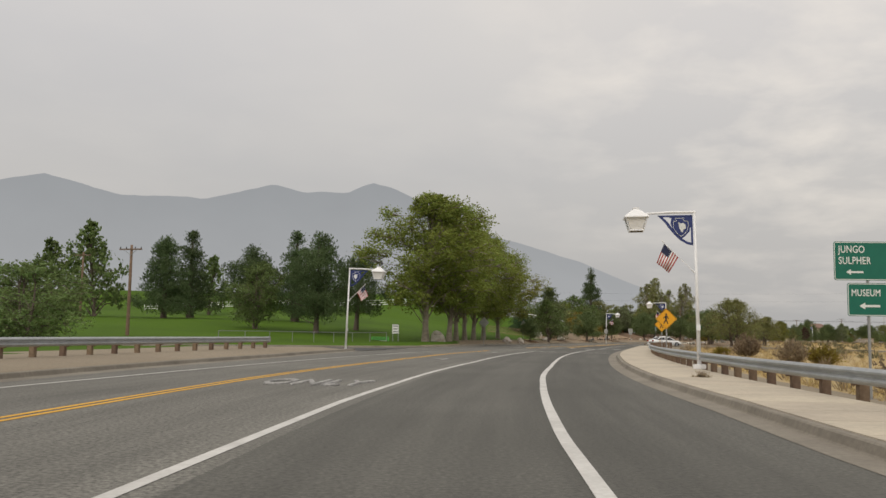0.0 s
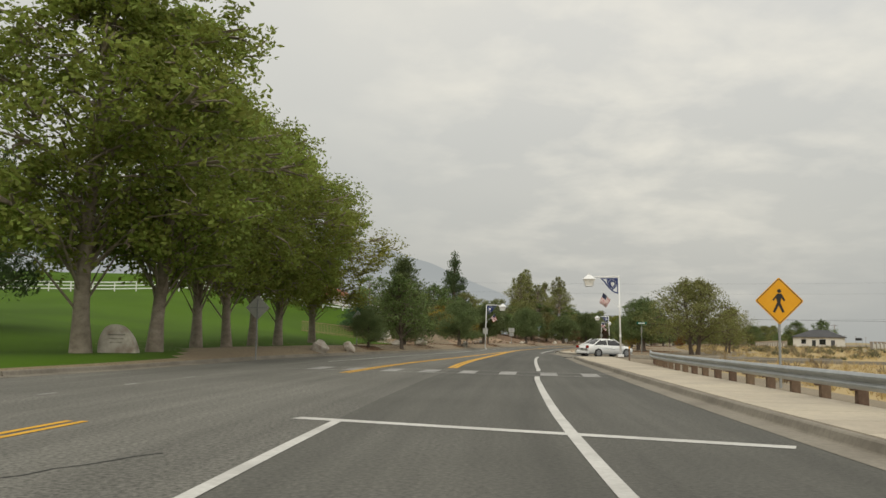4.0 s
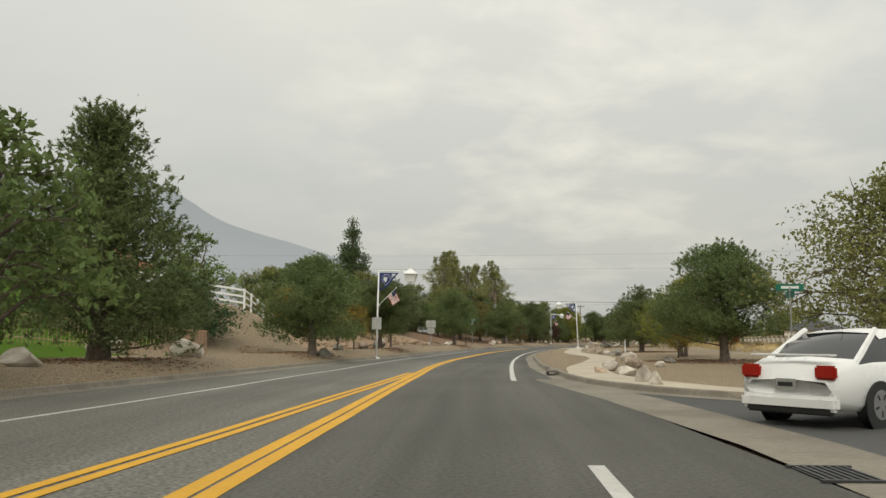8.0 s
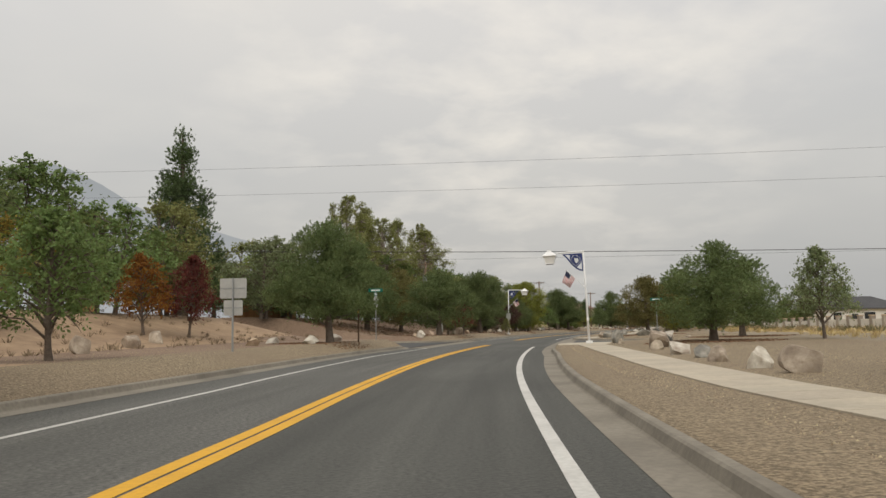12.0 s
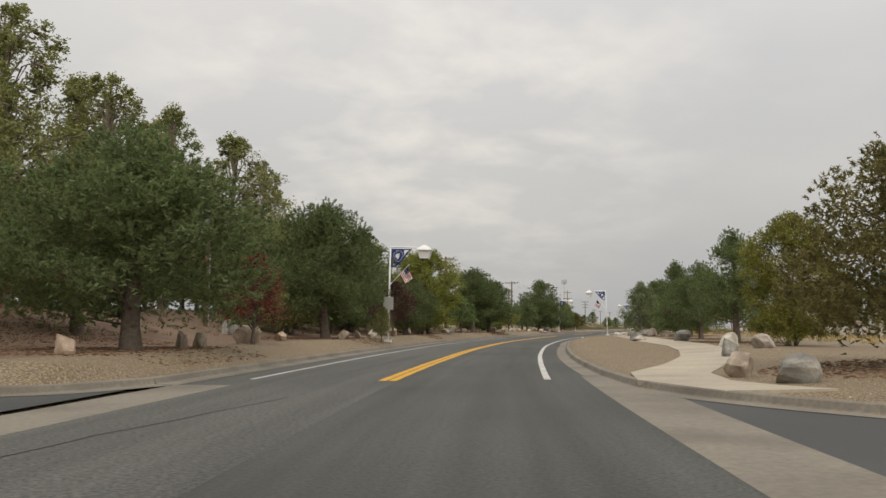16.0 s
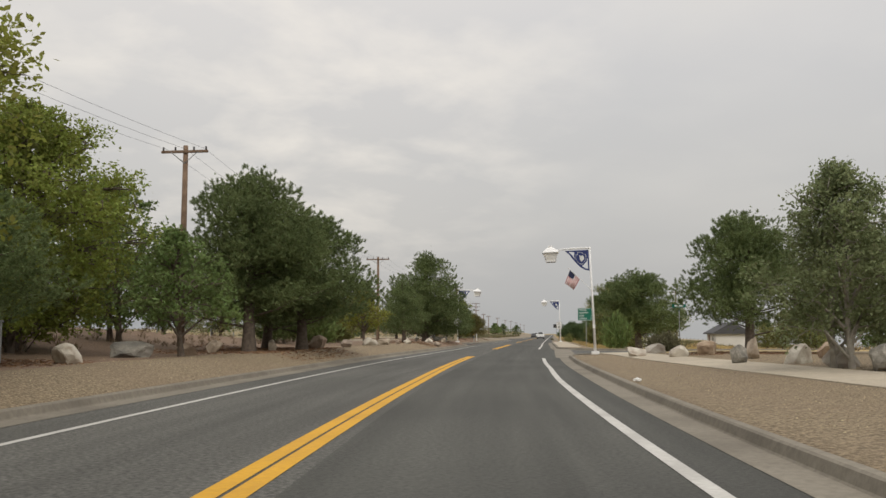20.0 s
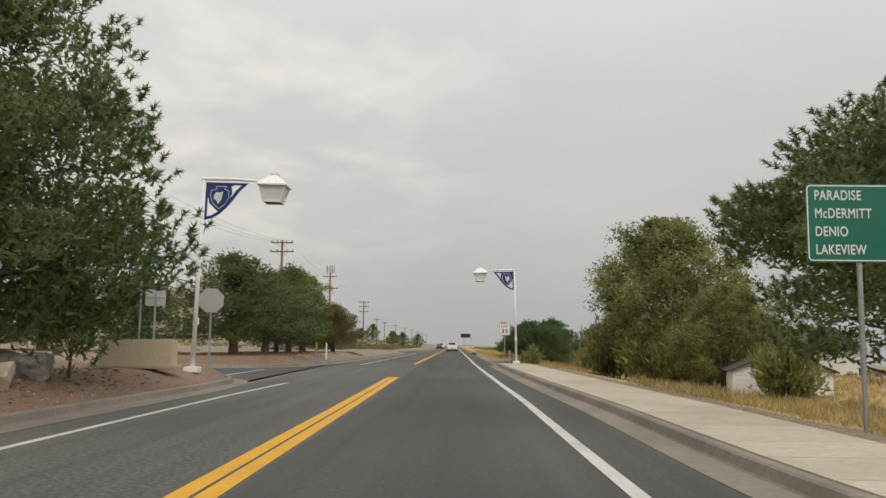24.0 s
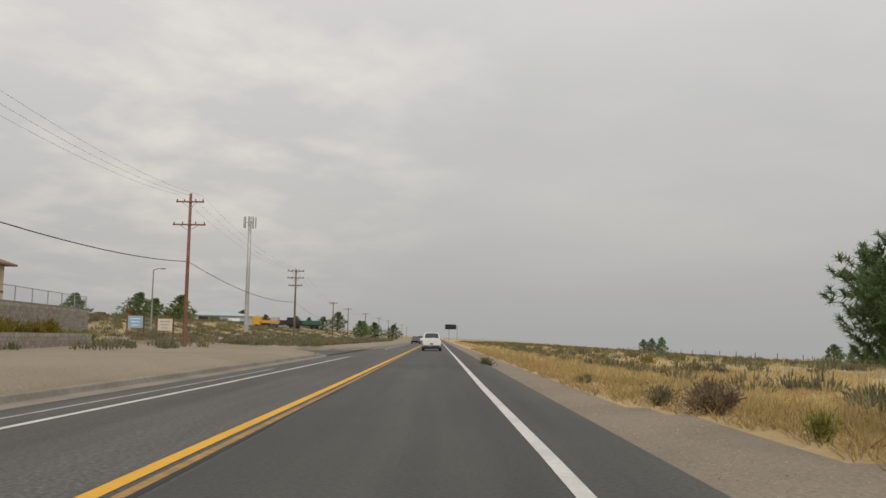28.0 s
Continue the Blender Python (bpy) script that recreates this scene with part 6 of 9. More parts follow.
        for k in range(4):
            part("emblem_bar", poly([(-0.52 + 0.03 * k, -0.27 - 0.01 * k), (-0.50 + 0.03 * k, -0.27 - 0.01 * k), (-0.46 + 0.015 * k, -0.52 - 0.02 * k), (-0.48 + 0.015 * k, -0.52 - 0.02 * k)], 0.004), "letter", fr, "", pose(0, side * 0.011, 0))
    part("junction_box", box(0.14, 0.08, 0.22, 0, -0.10, 1.5, 0.01), "white_metal", root)
    if flag:
        a, e = Vector((-0.05, 0, 3.52)), Vector((-1.17, 0, 4.68))
        part("flag_staff", tube([a, e], [0.016, 0.012], 6), "white_metal", root)
        part("staff_holder", rod((-0.02, 0, 3.48), (-0.14, 0, 3.61), 0.035, 8), "white_metal", root)
        part("staff_knob", cyl(0.03, 0.05, e.x, 0, e.z, 8), "white_metal", root)
        fl = new("flag")
        fl.parent = root
        top = e + (a - e) * 0.05
        dirv, drop = (a - e).normalized(), Vector((-0.42, 0, -1.0)).normalized()
        W, L = 0.72, 0.84  # along the staff, hanging from it

        def q(u, v):
            s = 0.09 * math.sin(5.5 * v + 2.0 * u) * v + 0.05 * math.sin(9 * u) * v
            p = top + dirv * W * u * (1 - 0.16 * v) + drop * L * v * (0.95 - 0.1 * u)
            return (p.x, p.y + s, p.z)

        for k in range(13):
            u0, u1 = k / 13, (k + 1) / 13
            v0 = 0.42 if k < 7 else 0.0
            vs = np.linspace(v0, 1, 9)
            part("stripe", ([q(u, v) for v in vs for u in (u0, u1)], [(2 * i, 2 * i + 1, 2 * i + 3, 2 * i + 2) for i in range(8)]), "red_cloth" if k % 2 == 0 else "white_cloth", fl, smooth=True)
        vs = np.linspace(0, 0.42, 5)
        part("canton", ([q(u, v) for v in vs for u in (0, 7 / 13)], [(2 * i, 2 * i + 1, 2 * i + 3, 2 * i + 2) for i in range(4)]), "navy_cloth", fl, smooth=True)
        sv, sf = [], []
        for i in range(5):
            for j in range(5 if i % 2 == 0 else 4):
                u, v = (0.05 + 0.11 * j + (0.055 if i % 2 else 0)) * 0.97, 0.045 + 0.08 * i
                for side in (-0.006, 0.006):
                    n = len(sv)
                    for du, dv in ((-0.018, 0), (0, 0.014), (0.018, 0), (0, -0.014)):
                        x, y, z = q(u + du, v + dv)
                        sv.append((x, y + side, z))
                    sf.append((n, n + 1, n + 2, n + 3))
        part("star_rows", (sv, sf), "white_cloth", fl)["kind"] = "stuff"
    return root


def place(root, x, y, z, yaw, label, category, group=""):
    root.matrix_basis = pose(x, y, z, 0, 0, yaw)
    return tagged(root, label, category, group)


LAMP_LABEL = "white street lamp with lantern, blue bracket panel"
lamp_flag, lamp_plain = street_lamp(True), street_lamp(False)
spots = [("R", 8.9, 31.8, True), ("L", -7.6, 60.2, True), ("R", 28.2, 116.0, True), ("L", 28.9, 166.8, True), ("R", 62.65, 213.5, True), ("L", 80.6, 269.4, True), ("R", 128.3, 313.0, True), ("L", 149.5, 357.3, False), ("R", 176.5, 371.2, False)]
LEAN = {214: 2.1, 313: 2.0, 60: 1.6}
used = set()
for side, x, y, flag in spots:
    s, o = so_of(x, y)
    yaw = yaw_at(s) + (0 if side == "R" else 180)
    z = 0.15 if side == "R" else height(s, o)
    src = lamp_flag if flag else lamp_plain
    lab = LAMP_LABEL + (" and small striped flag" if flag else " and no flag")
    # the poles lean a little towards the road
    stance = pose(x, y, z, 0, 0, yaw) @ pose(0, 0, 0, 0, -LEAN.get(round(y), 1.2), 0)
    if src in used:
        lamp = copy_thing(src, stance)
    else:
        used.add(src)
        lamp = src
        lamp.matrix_basis = stance
    tagged(lamp, lab, "street lamp", "lamps along the road")
    if round(y) in (167, 269):
        part("sign_plate", box(0.62, 0.012, 0.78, 0.02, 0.10, 2.35, 0.004), "sign_back", lamp, "bare metal back of a traffic sign")


# ---- signs ----
def sign_plate(w, h, r, thick=0.01):
    pts = []
    for cx, cz, a0 in ((w / 2 - r, h / 2 - r, 0), (-w / 2 + r, h / 2 - r, 90), (-w / 2 + r, -h / 2 + r, 180), (w / 2 - r, -h / 2 + r, 270)):
        for k in range(5):
            a = radians(a0 + 22.5 * k)
            pts.append((cx + r * math.cos(a), cz + r * math.sin(a)))
    return poly(pts, thick)


def border(w, h, r, t, material, parent, y):
    pts = []
    for cx, cz, a0 in ((w / 2 - r, h / 2 - r, 0), (-w / 2 + r, h / 2 - r, 90), (-w / 2 + r, -h / 2 + r, 180), (w / 2 - r, -h / 2 + r, 270)):
        for k in range(5):
            a = radians(a0 + 22.5 * k)
            pts.append((cx, cz, math.cos(a), math.sin(a)))
    v, f = [], []
    for cx, cz, c, s in pts:
        v += [(cx + r * c, y, cz + r * s), (cx + (r - t) * c, y, cz + (r - t) * s)]
    n = len(pts)
    for k in range(n):
        a, b = 2 * k, 2 * ((k + 1) % n)
        f.append((a, b, b + 1, a + 1))
    return part("border", (v, f), material, parent)


FACE = pose(0, 0, 0, 90, 0, 0)  # writing that faces -y


NARROW = Matrix.Diagonal((0.74, 1, 1, 1))


def road_sign(name, z, w, h, face, lines, ink, posts=(0.0,), post="steel_post", r=0.06, edge=True, size=0.2, gap=0.3, align="LEFT", x0=None, arrow=False):
    """A sign whose face looks towards -y, its middle z metres up."""
    root = new(name)
    for px in posts:
        part("post", box(0.06, 0.06, z + h / 2 - 0.05 + 0.3, px, 0.045, (z + h / 2 - 0.05) / 2 - 0.15, 0.006), post, root)
    pl = part("panel", sign_plate(w, h, r), face, root, "", pose(0, 0, z))
    if edge:
        border(w - 0.03, h - 0.03, r, 0.018, ink, pl, -0.008)
    x0 = -w / 2 + 0.12 if x0 is None else x0
    for i, row in enumerate(lines):
        zz = (len(lines) - 1) * gap / 2 - i * gap
        if isinstance(row, str):
            flat_text("writing", row, size, ink, pl, pose(x0 if align == "LEFT" else 0, -0.009, zz) @ FACE, align)
        elif row[0] == "bar":
            for bx, bw in row[1]:
                part("writing_bar", box(bw, 0.002, size * 0.6, bx, -0.008, zz), ink, pl)
        elif row[0] == "arrow":
            a = row[1]
            part("arrow", poly([(a - 0.22, 0), (a - 0.1, 0.08), (a - 0.1, 0.025), (a + 0.22, 0.025), (a + 0.22, -0.025), (a - 0.1, -0.025), (a - 0.1, -0.08)], 0.002), ink, pl, "", pose(0, -0.008, zz))
        elif row[0] == "two":
            flat_text("writing", row[1], size, ink, pl, pose(x0, -0.009, zz) @ FACE @ NARROW, "LEFT")
            flat_text("writing", row[2], size, ink, pl, pose(w / 2 - 0.12, -0.009, zz) @ FACE @ NARROW, "RIGHT")
        elif row[0] == "sized":
            flat_text("writing", row[1], row[2], ink, pl, pose(0, -0.009, row[3]) @ FACE @ Matrix.Diagonal((1.3 if row[2] > 0.3 else 1.0, 1, 1, 1)), "CENTER")
    return root


def stand(root, s, o, label, turn=0.0, z=None, category="road sign", group=""):
    x, y = at(s, o)
    return place(root, x, y, height(s, o, True) if z is None else z, yaw_at(s) + turn, label, category, group)


# the distance board
d = road_sign("distance_sign", 3.17, 1.52, 1.14, "green_sign", [("two", "PARADISE", "40"), ("two", "McDERMITT", "74"), ("two", "DENIO", "101"), ("two", "LAKEVIEW", "212")], "letter", size=0.2, gap=0.265)
stand(d, 380, 5.84, "green distance board with white town names on one post", z=-0.1)
g = road_sign("direction_sign", 3.74, 1.75, 1.04, "green_sign", [("two", "JUNGO", "36"), ("two", "SULPHER", "59"), ("arrow", -0.34)], "letter", size=0.27, gap=0.30)
p2 = part("lower_panel", sign_plate(1.1, 0.88, 0.06), "green_sign", g, "", pose(0.0, 0, 2.71))
border(1.07, 0.85, 0.06, 0.018, "letter", p2, -0.008)
flat_text("writing", "MUSEUM", 0.25, "letter", p2, pose(-0.45, -0.009, 0.17) @ FACE @ Matrix.Diagonal((0.74, 1, 1, 1)), "LEFT")
part("arrow", poly([(-0.25, 0), (-0.10, 0.09), (-0.10, 0.03), (0.28, 0.03), (0.28, -0.03), (-0.10, -0.03), (-0.10, -0.09)], 0.002), "letter", p2, "", pose(0, -0.008, -0.17))
stand(g, 23.9, 9.85, "two green direction boards with white arrows on post", z=-0.35)
sp = road_sign("speed_limit_sign", 2.56, 0.785, 1.05, "sign_white", [("sized", "SPEED", 0.20, 0.345), ("sized", "LIMIT", 0.20, 0.105), ("sized", "35", 0.39, -0.24)], "sign_black", r=0.05)
stand(sp, 431.6, 3.55, "white speed limit sign with black figures on steel post", z=-0.03)


def diamond(name, z, side, face, back=False):
    root = new(name)
    part("post", box(0.06, 0.06, z + 0.45 + 0.3, 0, 0.045 if not back else -0.045, (z + 0.45) / 2 - 0.15, 0.006), "steel_post", root)
    pl = part("panel", sign_plate(side, side, 0.05), face, root, "", pose(0, 0, z, 0, 45, 0))
    if back:
        part("brace", box(side * 1.1, 0.012, 0.05, 0, -0.012, 0), "steel_post", pl, "", pose(0, 0, 0, 0, -45, 0))
    else:
        border(side - 0.04, side - 0.04, 0.05, 0.018, "sign_black", pl, -0.008)
    return root, pl


for s, o, z0, kids in ((54.9, 7.55, -0.2, False), (81.2, 7.7, -0.2, False)):
    root, pl = diamond("crossing_sign", 2.62, 0.92, "yellow_sign")
    fig = part("symbol", poly([(-0.05, 0.2), (0.06, 0.2), (0.16, 0.02), (0.12, -0.01), (0.05, 0.08), (0.03, -0.06), (0.13, -0.3), (0.07, -0.32), (-0.02, -0.12), (-0.12, -0.32), (-0.18, -0.3), (-0.06, -0.04), (-0.09, 0.08), (-0.15, 0.0), (-0.19, 0.03)], 0.003), "sign_black", pl, "plain black walking symbol", pose(0, -0.009, 0, 0, -45, 0))
    part("symbol_dot", cyl(0.055, 0.004, 0, 0, 0, 12), "sign_black", pl, "", pose(0, -0.009, 0, 0, -45, 0) @ pose(0.0, 0, 0.27, 90))
    stand(root, s, o, "yellow diamond crossing sign with a black symbol", z=z0, group="crossing signs")
root, pl = diamond("diamond_sign", 2.75, 0.9, "sign_back", True)
stand(root, 100.2, -12.95, "bare metal back of a diamond warning sign", 0)
root, pl = diamond("diamond_sign", 2.35, 0.8, "sign_back", True)
stand(root, 126.8, -13.8, "bare metal back of a small diamond sign", -25)


def back_sign(name, plates, post_h):
    root = new(name)
    for px in (0.0,):
        part("post", box(0.06, 0.06, post_h + 0.3, px, -0.05, post_h / 2 - 0.15, 0.006), "steel_post", root)
    for w, h, z in plates:
        pl = part("panel", sign_plate(w, h, 0.05), "sign_back", root, "", pose(0, 0, z))
        part("brace", box(w * 0.92, 0.012, 0.04, 0, -0.012, 0), "steel_post", pl)
    return root


stand(back_sign("bare_sign", [(0.98, 0.72, 2.25), (0.7, 0.55, 1.55)], 2.6), 200.2, -9.3, "two bare metal sign backs on one post")
stand(road_sign("notice_sign", 1.62, 0.75, 1.0, "sign_white", [("bar", [(0, 0.5)]), ("bar", [(0, 0.42)]), ("bar", [(0, 0.5)])], "sign_black", posts=(-0.3, 0.3), size=0.14, gap=0.3), 88.9, -20.0, "white notice board with small dark writing", 0, z=0.1)
ban = new("banner")
part("cloth", box(1.95, 0.02, 0.5, 0, 0, 0, 0.004), "banner_green", ban)
flat_text("writing", "DRAG RACES", 0.26, "sign_black", ban, pose(0, -0.014, 0.09) @ FACE)
part("writing_bar", box(1.7, 0.003, 0.07, 0, -0.012, -0.1), "sign_black", ban)
part("writing_bar", box(1.3, 0.003, 0.06, 0, -0.012, -0.19), "letter", ban)
x, y = at(88.6, -21.6)
place(ban, x, y, 0.62, yaw_at(80) + 4, "bright green race banner tied to the pipe fence", "banner")


def street_name(name, z, words, stop, face_turn=0):
    root = new(name)
    part("post", cyl(0.03, z + 0.3, 0, 0, -0.3, 8), "steel_post", root)
    for k, turn in enumerate((0, 90)):
        pl = part("name_blade", sign_plate(0.95, 0.23, 0.03), "green_sign", root, "", pose(0, 0, z - 0.02 - 0.25 * k, 0, 0, turn))
        part("writing_bar", box(0.6, 0.002, 0.09, 0, -0.008, 0), "letter", pl)
    if stop:
        oct_ = [(0.38 * math.cos(radians(22.5 + 45 * k)) / math.cos(radians(22.5)), 0.38 * math.sin(radians(22.5 + 45 * k)) / math.cos(radians(22.5))) for k in range(8)]
        part("stop_plate", poly(oct_, 0.01), "sign_back", root, "grey back of an octagonal sign", pose(0, 0.04, z - 0.75, 0, 0, stop))
    return root


stand(street_name("street_name_sign", 3.0, "", 75), 144.0, 10.4, "green street name blades over a stop sign edge", 0)
stand(street_name("street_name_sign", 3.25, "", 80), 225.2, -9.2, "green street name blades over a stop sign edge", 0)
stand(street_name("street_name_sign", 2.95, "", 0), 243.6, 10.2, "green street name blades on a steel post", 0)
stand(street_name("street_name_sign", 3.2, "", 82), 360, 11.5, "green street name blades on a steel post", 0, z=0.0)
stand(street_name("street_name_sign", 3.1, "", 0), 392.5, -9.2, "green street name blades on a steel post", 0)
stand(back_sign("bare_sign", [(0.6, 0.5, 2.05)], 2.25), 394.0, -9.3, "pale metal sign on a thin post", 20)
ob = new("stop_sign")
part("post", box(0.06, 0.06, 2.9, 0, 0.04, 1.15, 0.006), "steel_post", ob)
part("plate", poly([(0.39 * math.cos(radians(22.5 + 45 * k)) / math.cos(radians(22.5)), 0.39 * math.sin(radians(22.5 + 45 * k)) / math.cos(radians(22.5))) for k in range(8)], 0.01), "sign_back", ob, "bare metal back of the plate", pose(0, 0, 2.2))
stand(ob, 395.5, -8.0, "bare grey back of an octagonal stop sign", 15)


def delineator(s, o, h, mat, label):
    root = new("marker_post")
    part("post", box(0.09, 0.05, h + 0.2, 0, 0, h / 2 - 0.1, 0.008), mat, root)
    part("reflector", box(0.075, 0.012, 0.16, 0, -0.03, h - 0.12), "yellow_paint" if mat != "white_metal" else "letter", root)
    stand(root, s, o, label, 0, category="marker post")


delineator(419.5, -7.9 - 0.5, 1.1, "steel_post", "steel marker post with a yellow reflector")
delineator(423.2, -8.35, 1.05, "white_metal", "white plastic marker post at the kerb")
delineator(421.6, 3.3, 1.0, "steel_post", "steel marker post where the pavement ends")
delineator(219.2, -8.9, 1.9, "wood_post", "thin wooden stake in the gravel")
delineator(182.5, 8.9, 1.0, "white_metal", "white plastic marker post among boulders")
delineator(109.5, 6.75, 0.9, "wood_post", "short brown stake beside the pavement")


# ---- guard rails ----
def guard_rail(pts, label, z0=0.0):
    root = tagged(new("guard_rail"), label, "guard rail")
    p = catmull([at(*q) for q in pts], 10)
    d = np.concatenate([[0], np.cumsum(np.linalg.norm(np.diff(p, axis=0), axis=1))])
    k = np.arange(0, d[-1], 0.95)
    q = np.stack([np.interp(k, d, p[:, 0]), np.interp(k, d, p[:, 1])], 1)
    prof = [(0.0, 0.76), (-0.035, 0.755), (-0.085, 0.70), (-0.085, 0.665), (-0.02, 0.615), (-0.02, 0.585), (-0.085, 0.535), (-0.085, 0.50), (-0.035, 0.445), (0.0, 0.44), (0.005, 0.445), (-0.03, 0.455), (-0.075, 0.505), (-0.075, 0.53), (-0.01, 0.58), (-0.01, 0.62), (-0.075, 0.67), (-0.075, 0.695), (-0.03, 0.745)]
    if pts[0][1] < 0:
        prof = [(-a, z) for a, z in prof][::-1]
    for i in range(0, len(q) - 1, 4):
        seg = q[i:i + 5]
        if len(seg) > 1:
            strip("rail_beam", seg, [(a, z + z0) for a, z in prof], M["galv"], root, closed=True)
    post, block = None, None
    t = np.gradient(q, axis=0)
    for i in range(0, len(q), 2):
        yaw = -math.degrees(math.atan2(t[i][0], t[i][1]))
        sgn = 1 if pts[0][1] > 0 else -1
        m = pose(q[i][0], q[i][1], z0, 0, 0, yaw)
        if post is None:
            post = part("post", box(0.2, 0.17, 1.0, 0.20 * sgn, 0, 0.20, 0.01), "wood_post", root, "", m)
            block = part("offset_block", box(0.12, 0.15, 0.36, 0.06 * sgn, 0, 0.58, 0.01), "wood_post", root, "", m)
        else:
            for src in (post, block):
                o = new(src.name.split(".")[0], src.data)
                o.parent, o.matrix_basis = root, m
    e = t[-1] / np.linalg.norm(t[-1])
    yaw = -math.degrees(math.atan2(e[0], e[1]))
    part("end_plate", box(0.13, 0.45, 0.36, -0.03, 0.1, 0.6, 0.03), "galv", root, "flattened steel end", pose(q[-1][0], q[-1][1], z0, 0, 0, yaw))


guard_rail([(-30, 6.9), (0, 6.9), (14, 7.0), (25, 6.95), (45, 6.85), (65, 6.8), (82, 6.75), (93, 6.8), (101, 7.1), (108.5, 7.9)], "weathered steel guard rail on brown wooden posts")
guard_rail([(-30, -16.2), (0, -16.1), (20, -16.0), (32, -16.0), (40, -16.0), (50, -16.1)], "weathered steel guard rail on brown wooden posts", 0.17)


# ---- fences ----
def rail_fence(a, b, n, h, rails, mat, label, post=0.12, name="rail_fence", zof=None, rail_h=0.13):
    root = tagged(new(name), label, "fence")
    a, b = Vector(a), Vector(b)
    pts = [a.lerp(b, k / n) for k in range(n + 1)]
    zs = [ground_at(p.x, p.y) if zof is None else zof(p) for p in pts]
    yaw = math.degrees(math.atan2((b - a).y, (b - a).x))
    me = None
    for p, z in zip(pts, zs):
        if me is None:
            o = part("post", box(post, post, h + 0.3, 0, 0, h / 2 - 0.15, 0.01), mat, root)
            me = o.data
        else:
            o = new("post", me)
            o.parent = root
        o.matrix_basis = pose(p.x, p.y, z, 0, 0, yaw)
    for k in range(n):
        for r in rails:
            p, q = pts[k], pts[k + 1]
            v = []
            for w, z in ((p, zs[k]), (q, zs[k + 1])):
                for dy, dz in ((-0.02, -rail_h / 2), (0.02, -rail_h / 2), (0.02, rail_h / 2), (-0.02, rail_h / 2)):
                    v.append((w.x, w.y + dy, z + r + dz))
            part("rail", (v, [(0, 1, 5, 4), (1, 2, 6, 5), (2, 3, 7, 6), (3, 0, 4, 7), (0, 3, 2, 1), (4, 5, 6, 7)]), mat, root)


rail_fence((-60, 166), (20.5, 166.8), 32, 1.25, (0.35, 0.75, 1.15), "white_metal", "white three-rail ranch fence along the top of the lawn")
rail_fence((20.5, 166.8), (26.0, 196), 11, 1.25, (0.35, 0.75, 1.15), "white_metal", "white three-rail ranch fence on top of the bank")
x0, y0 = at(64.5, -27)
x1, y1 = at(87.5, -20.5)
rail_fence((x0, y0), (x1, y1), 8, 0.95, (0.93,), "steel_post", "low galvanised pipe rail at the lawn edge", 0.05, "pipe_rail", rail_h=0.05)

# ---- mountains, smoke haze painted into their glow ----
def mountains():
    az = [60, 45, 36, 34, 31.3, 28.4, 26.1, 24.4, 21.4, 18.7, 16.6, 14.5, 12, 10.1, 7.2, 5.6, 4.5, 3.1, 0.3, -3, -4.8, -8.1, -10.8, -12.6, -15, -20]
    top = [380, 390, 400, 407, 436, 458, 491, 474, 434, 448, 443, 472, 503, 482, 490, 524, 510, 480, 390, 335, 310, 258, 196, 158, 95, 0]
    ang = np.arange(62, -20.1, -0.4)
    rows = [(2150, 0.0), (2350, 0.10), (2550, 0.28), (2700, 0.48), (2850, 0.74), (3000, 1.0), (3250, 0.7), (3600, 0.0)]
    v, f = [], []
    for a in ang:
        h = np.interp(-a, [-q for q in az], top)
        for k, (r, u) in enumerate(rows):
            n = noise.fractal(Vector((a * 0.35, r * 0.004, 2.0)), 1.0, 2.0, 5)
            rr = r + 90 * n
            z = h * u * (1 + (0.10 * n if 0 < k < 5 else 0.012 * n)) - (20 if u == 0 else 0)
            v.append((-math.sin(radians(a)) * rr, math.cos(radians(a)) * rr, z))
    m = len(rows)
    for i in range(len(ang) - 1):
        for j in range(m - 1):
            q = i * m + j
            f.append((q, q + 1, q + m + 1, q + m))
    # paler at the foot: the haze is put into the glow colours
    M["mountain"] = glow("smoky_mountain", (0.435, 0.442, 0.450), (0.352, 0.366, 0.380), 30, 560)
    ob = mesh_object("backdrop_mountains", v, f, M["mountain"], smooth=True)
    tagged(ob, "grey mountain ridge, self-lit, smoke haze painted into its colour", "mountains", kind="structure")


mountains()


# ---- boulders ----
def boulder_mesh(seed, mat):
    rnd = np.random.RandomState(seed)
    bm = bmesh.new()
    bmesh.ops.create_icosphere(bm, subdivisions=3, radius=0.5)
    planes = rnd.normal(size=(11, 3))
    planes /= np.linalg.norm(planes, axis=1)[:, None]
    dist = rnd.uniform(0.20, 0.40, 11)
    for vert in bm.verts:
        c = np.array(vert.co)
        for n, d in zip(planes, dist):
            k = c @ n
            if k > d:
                c = c - n * (k - d) * 0.97
        c *= 1 + 0.07 * noise.noise(Vector(c * 5 + seed)) + 0.06 * noise.noise(Vector(c * 13 + seed))
        vert.co = c
    zs = [vert.co.z for vert in bm.verts]
    lo, hi = min(zs), max(zs)
    for vert in bm.verts:
        vert.co.z = (vert.co.z - lo) / (hi - lo)
    xs = [vert.co.x for vert in bm.verts]
    w = max(xs) - min(xs)
    for vert in bm.verts:
        vert.co.x /= w
        vert.co.y /= w
    me = bpy.data.meshes.new("boulder")
    bm.to_mesh(me)
    bm.free()
    me.materials.append(M[mat])
    return me


ROCKS = {}
TINT = {"p": ("rock_pale", "pale"), "b": ("rock_brown", "brown"), "g": ("rock_grey", "dark grey"), "t": ("rock_tan", "tan")}


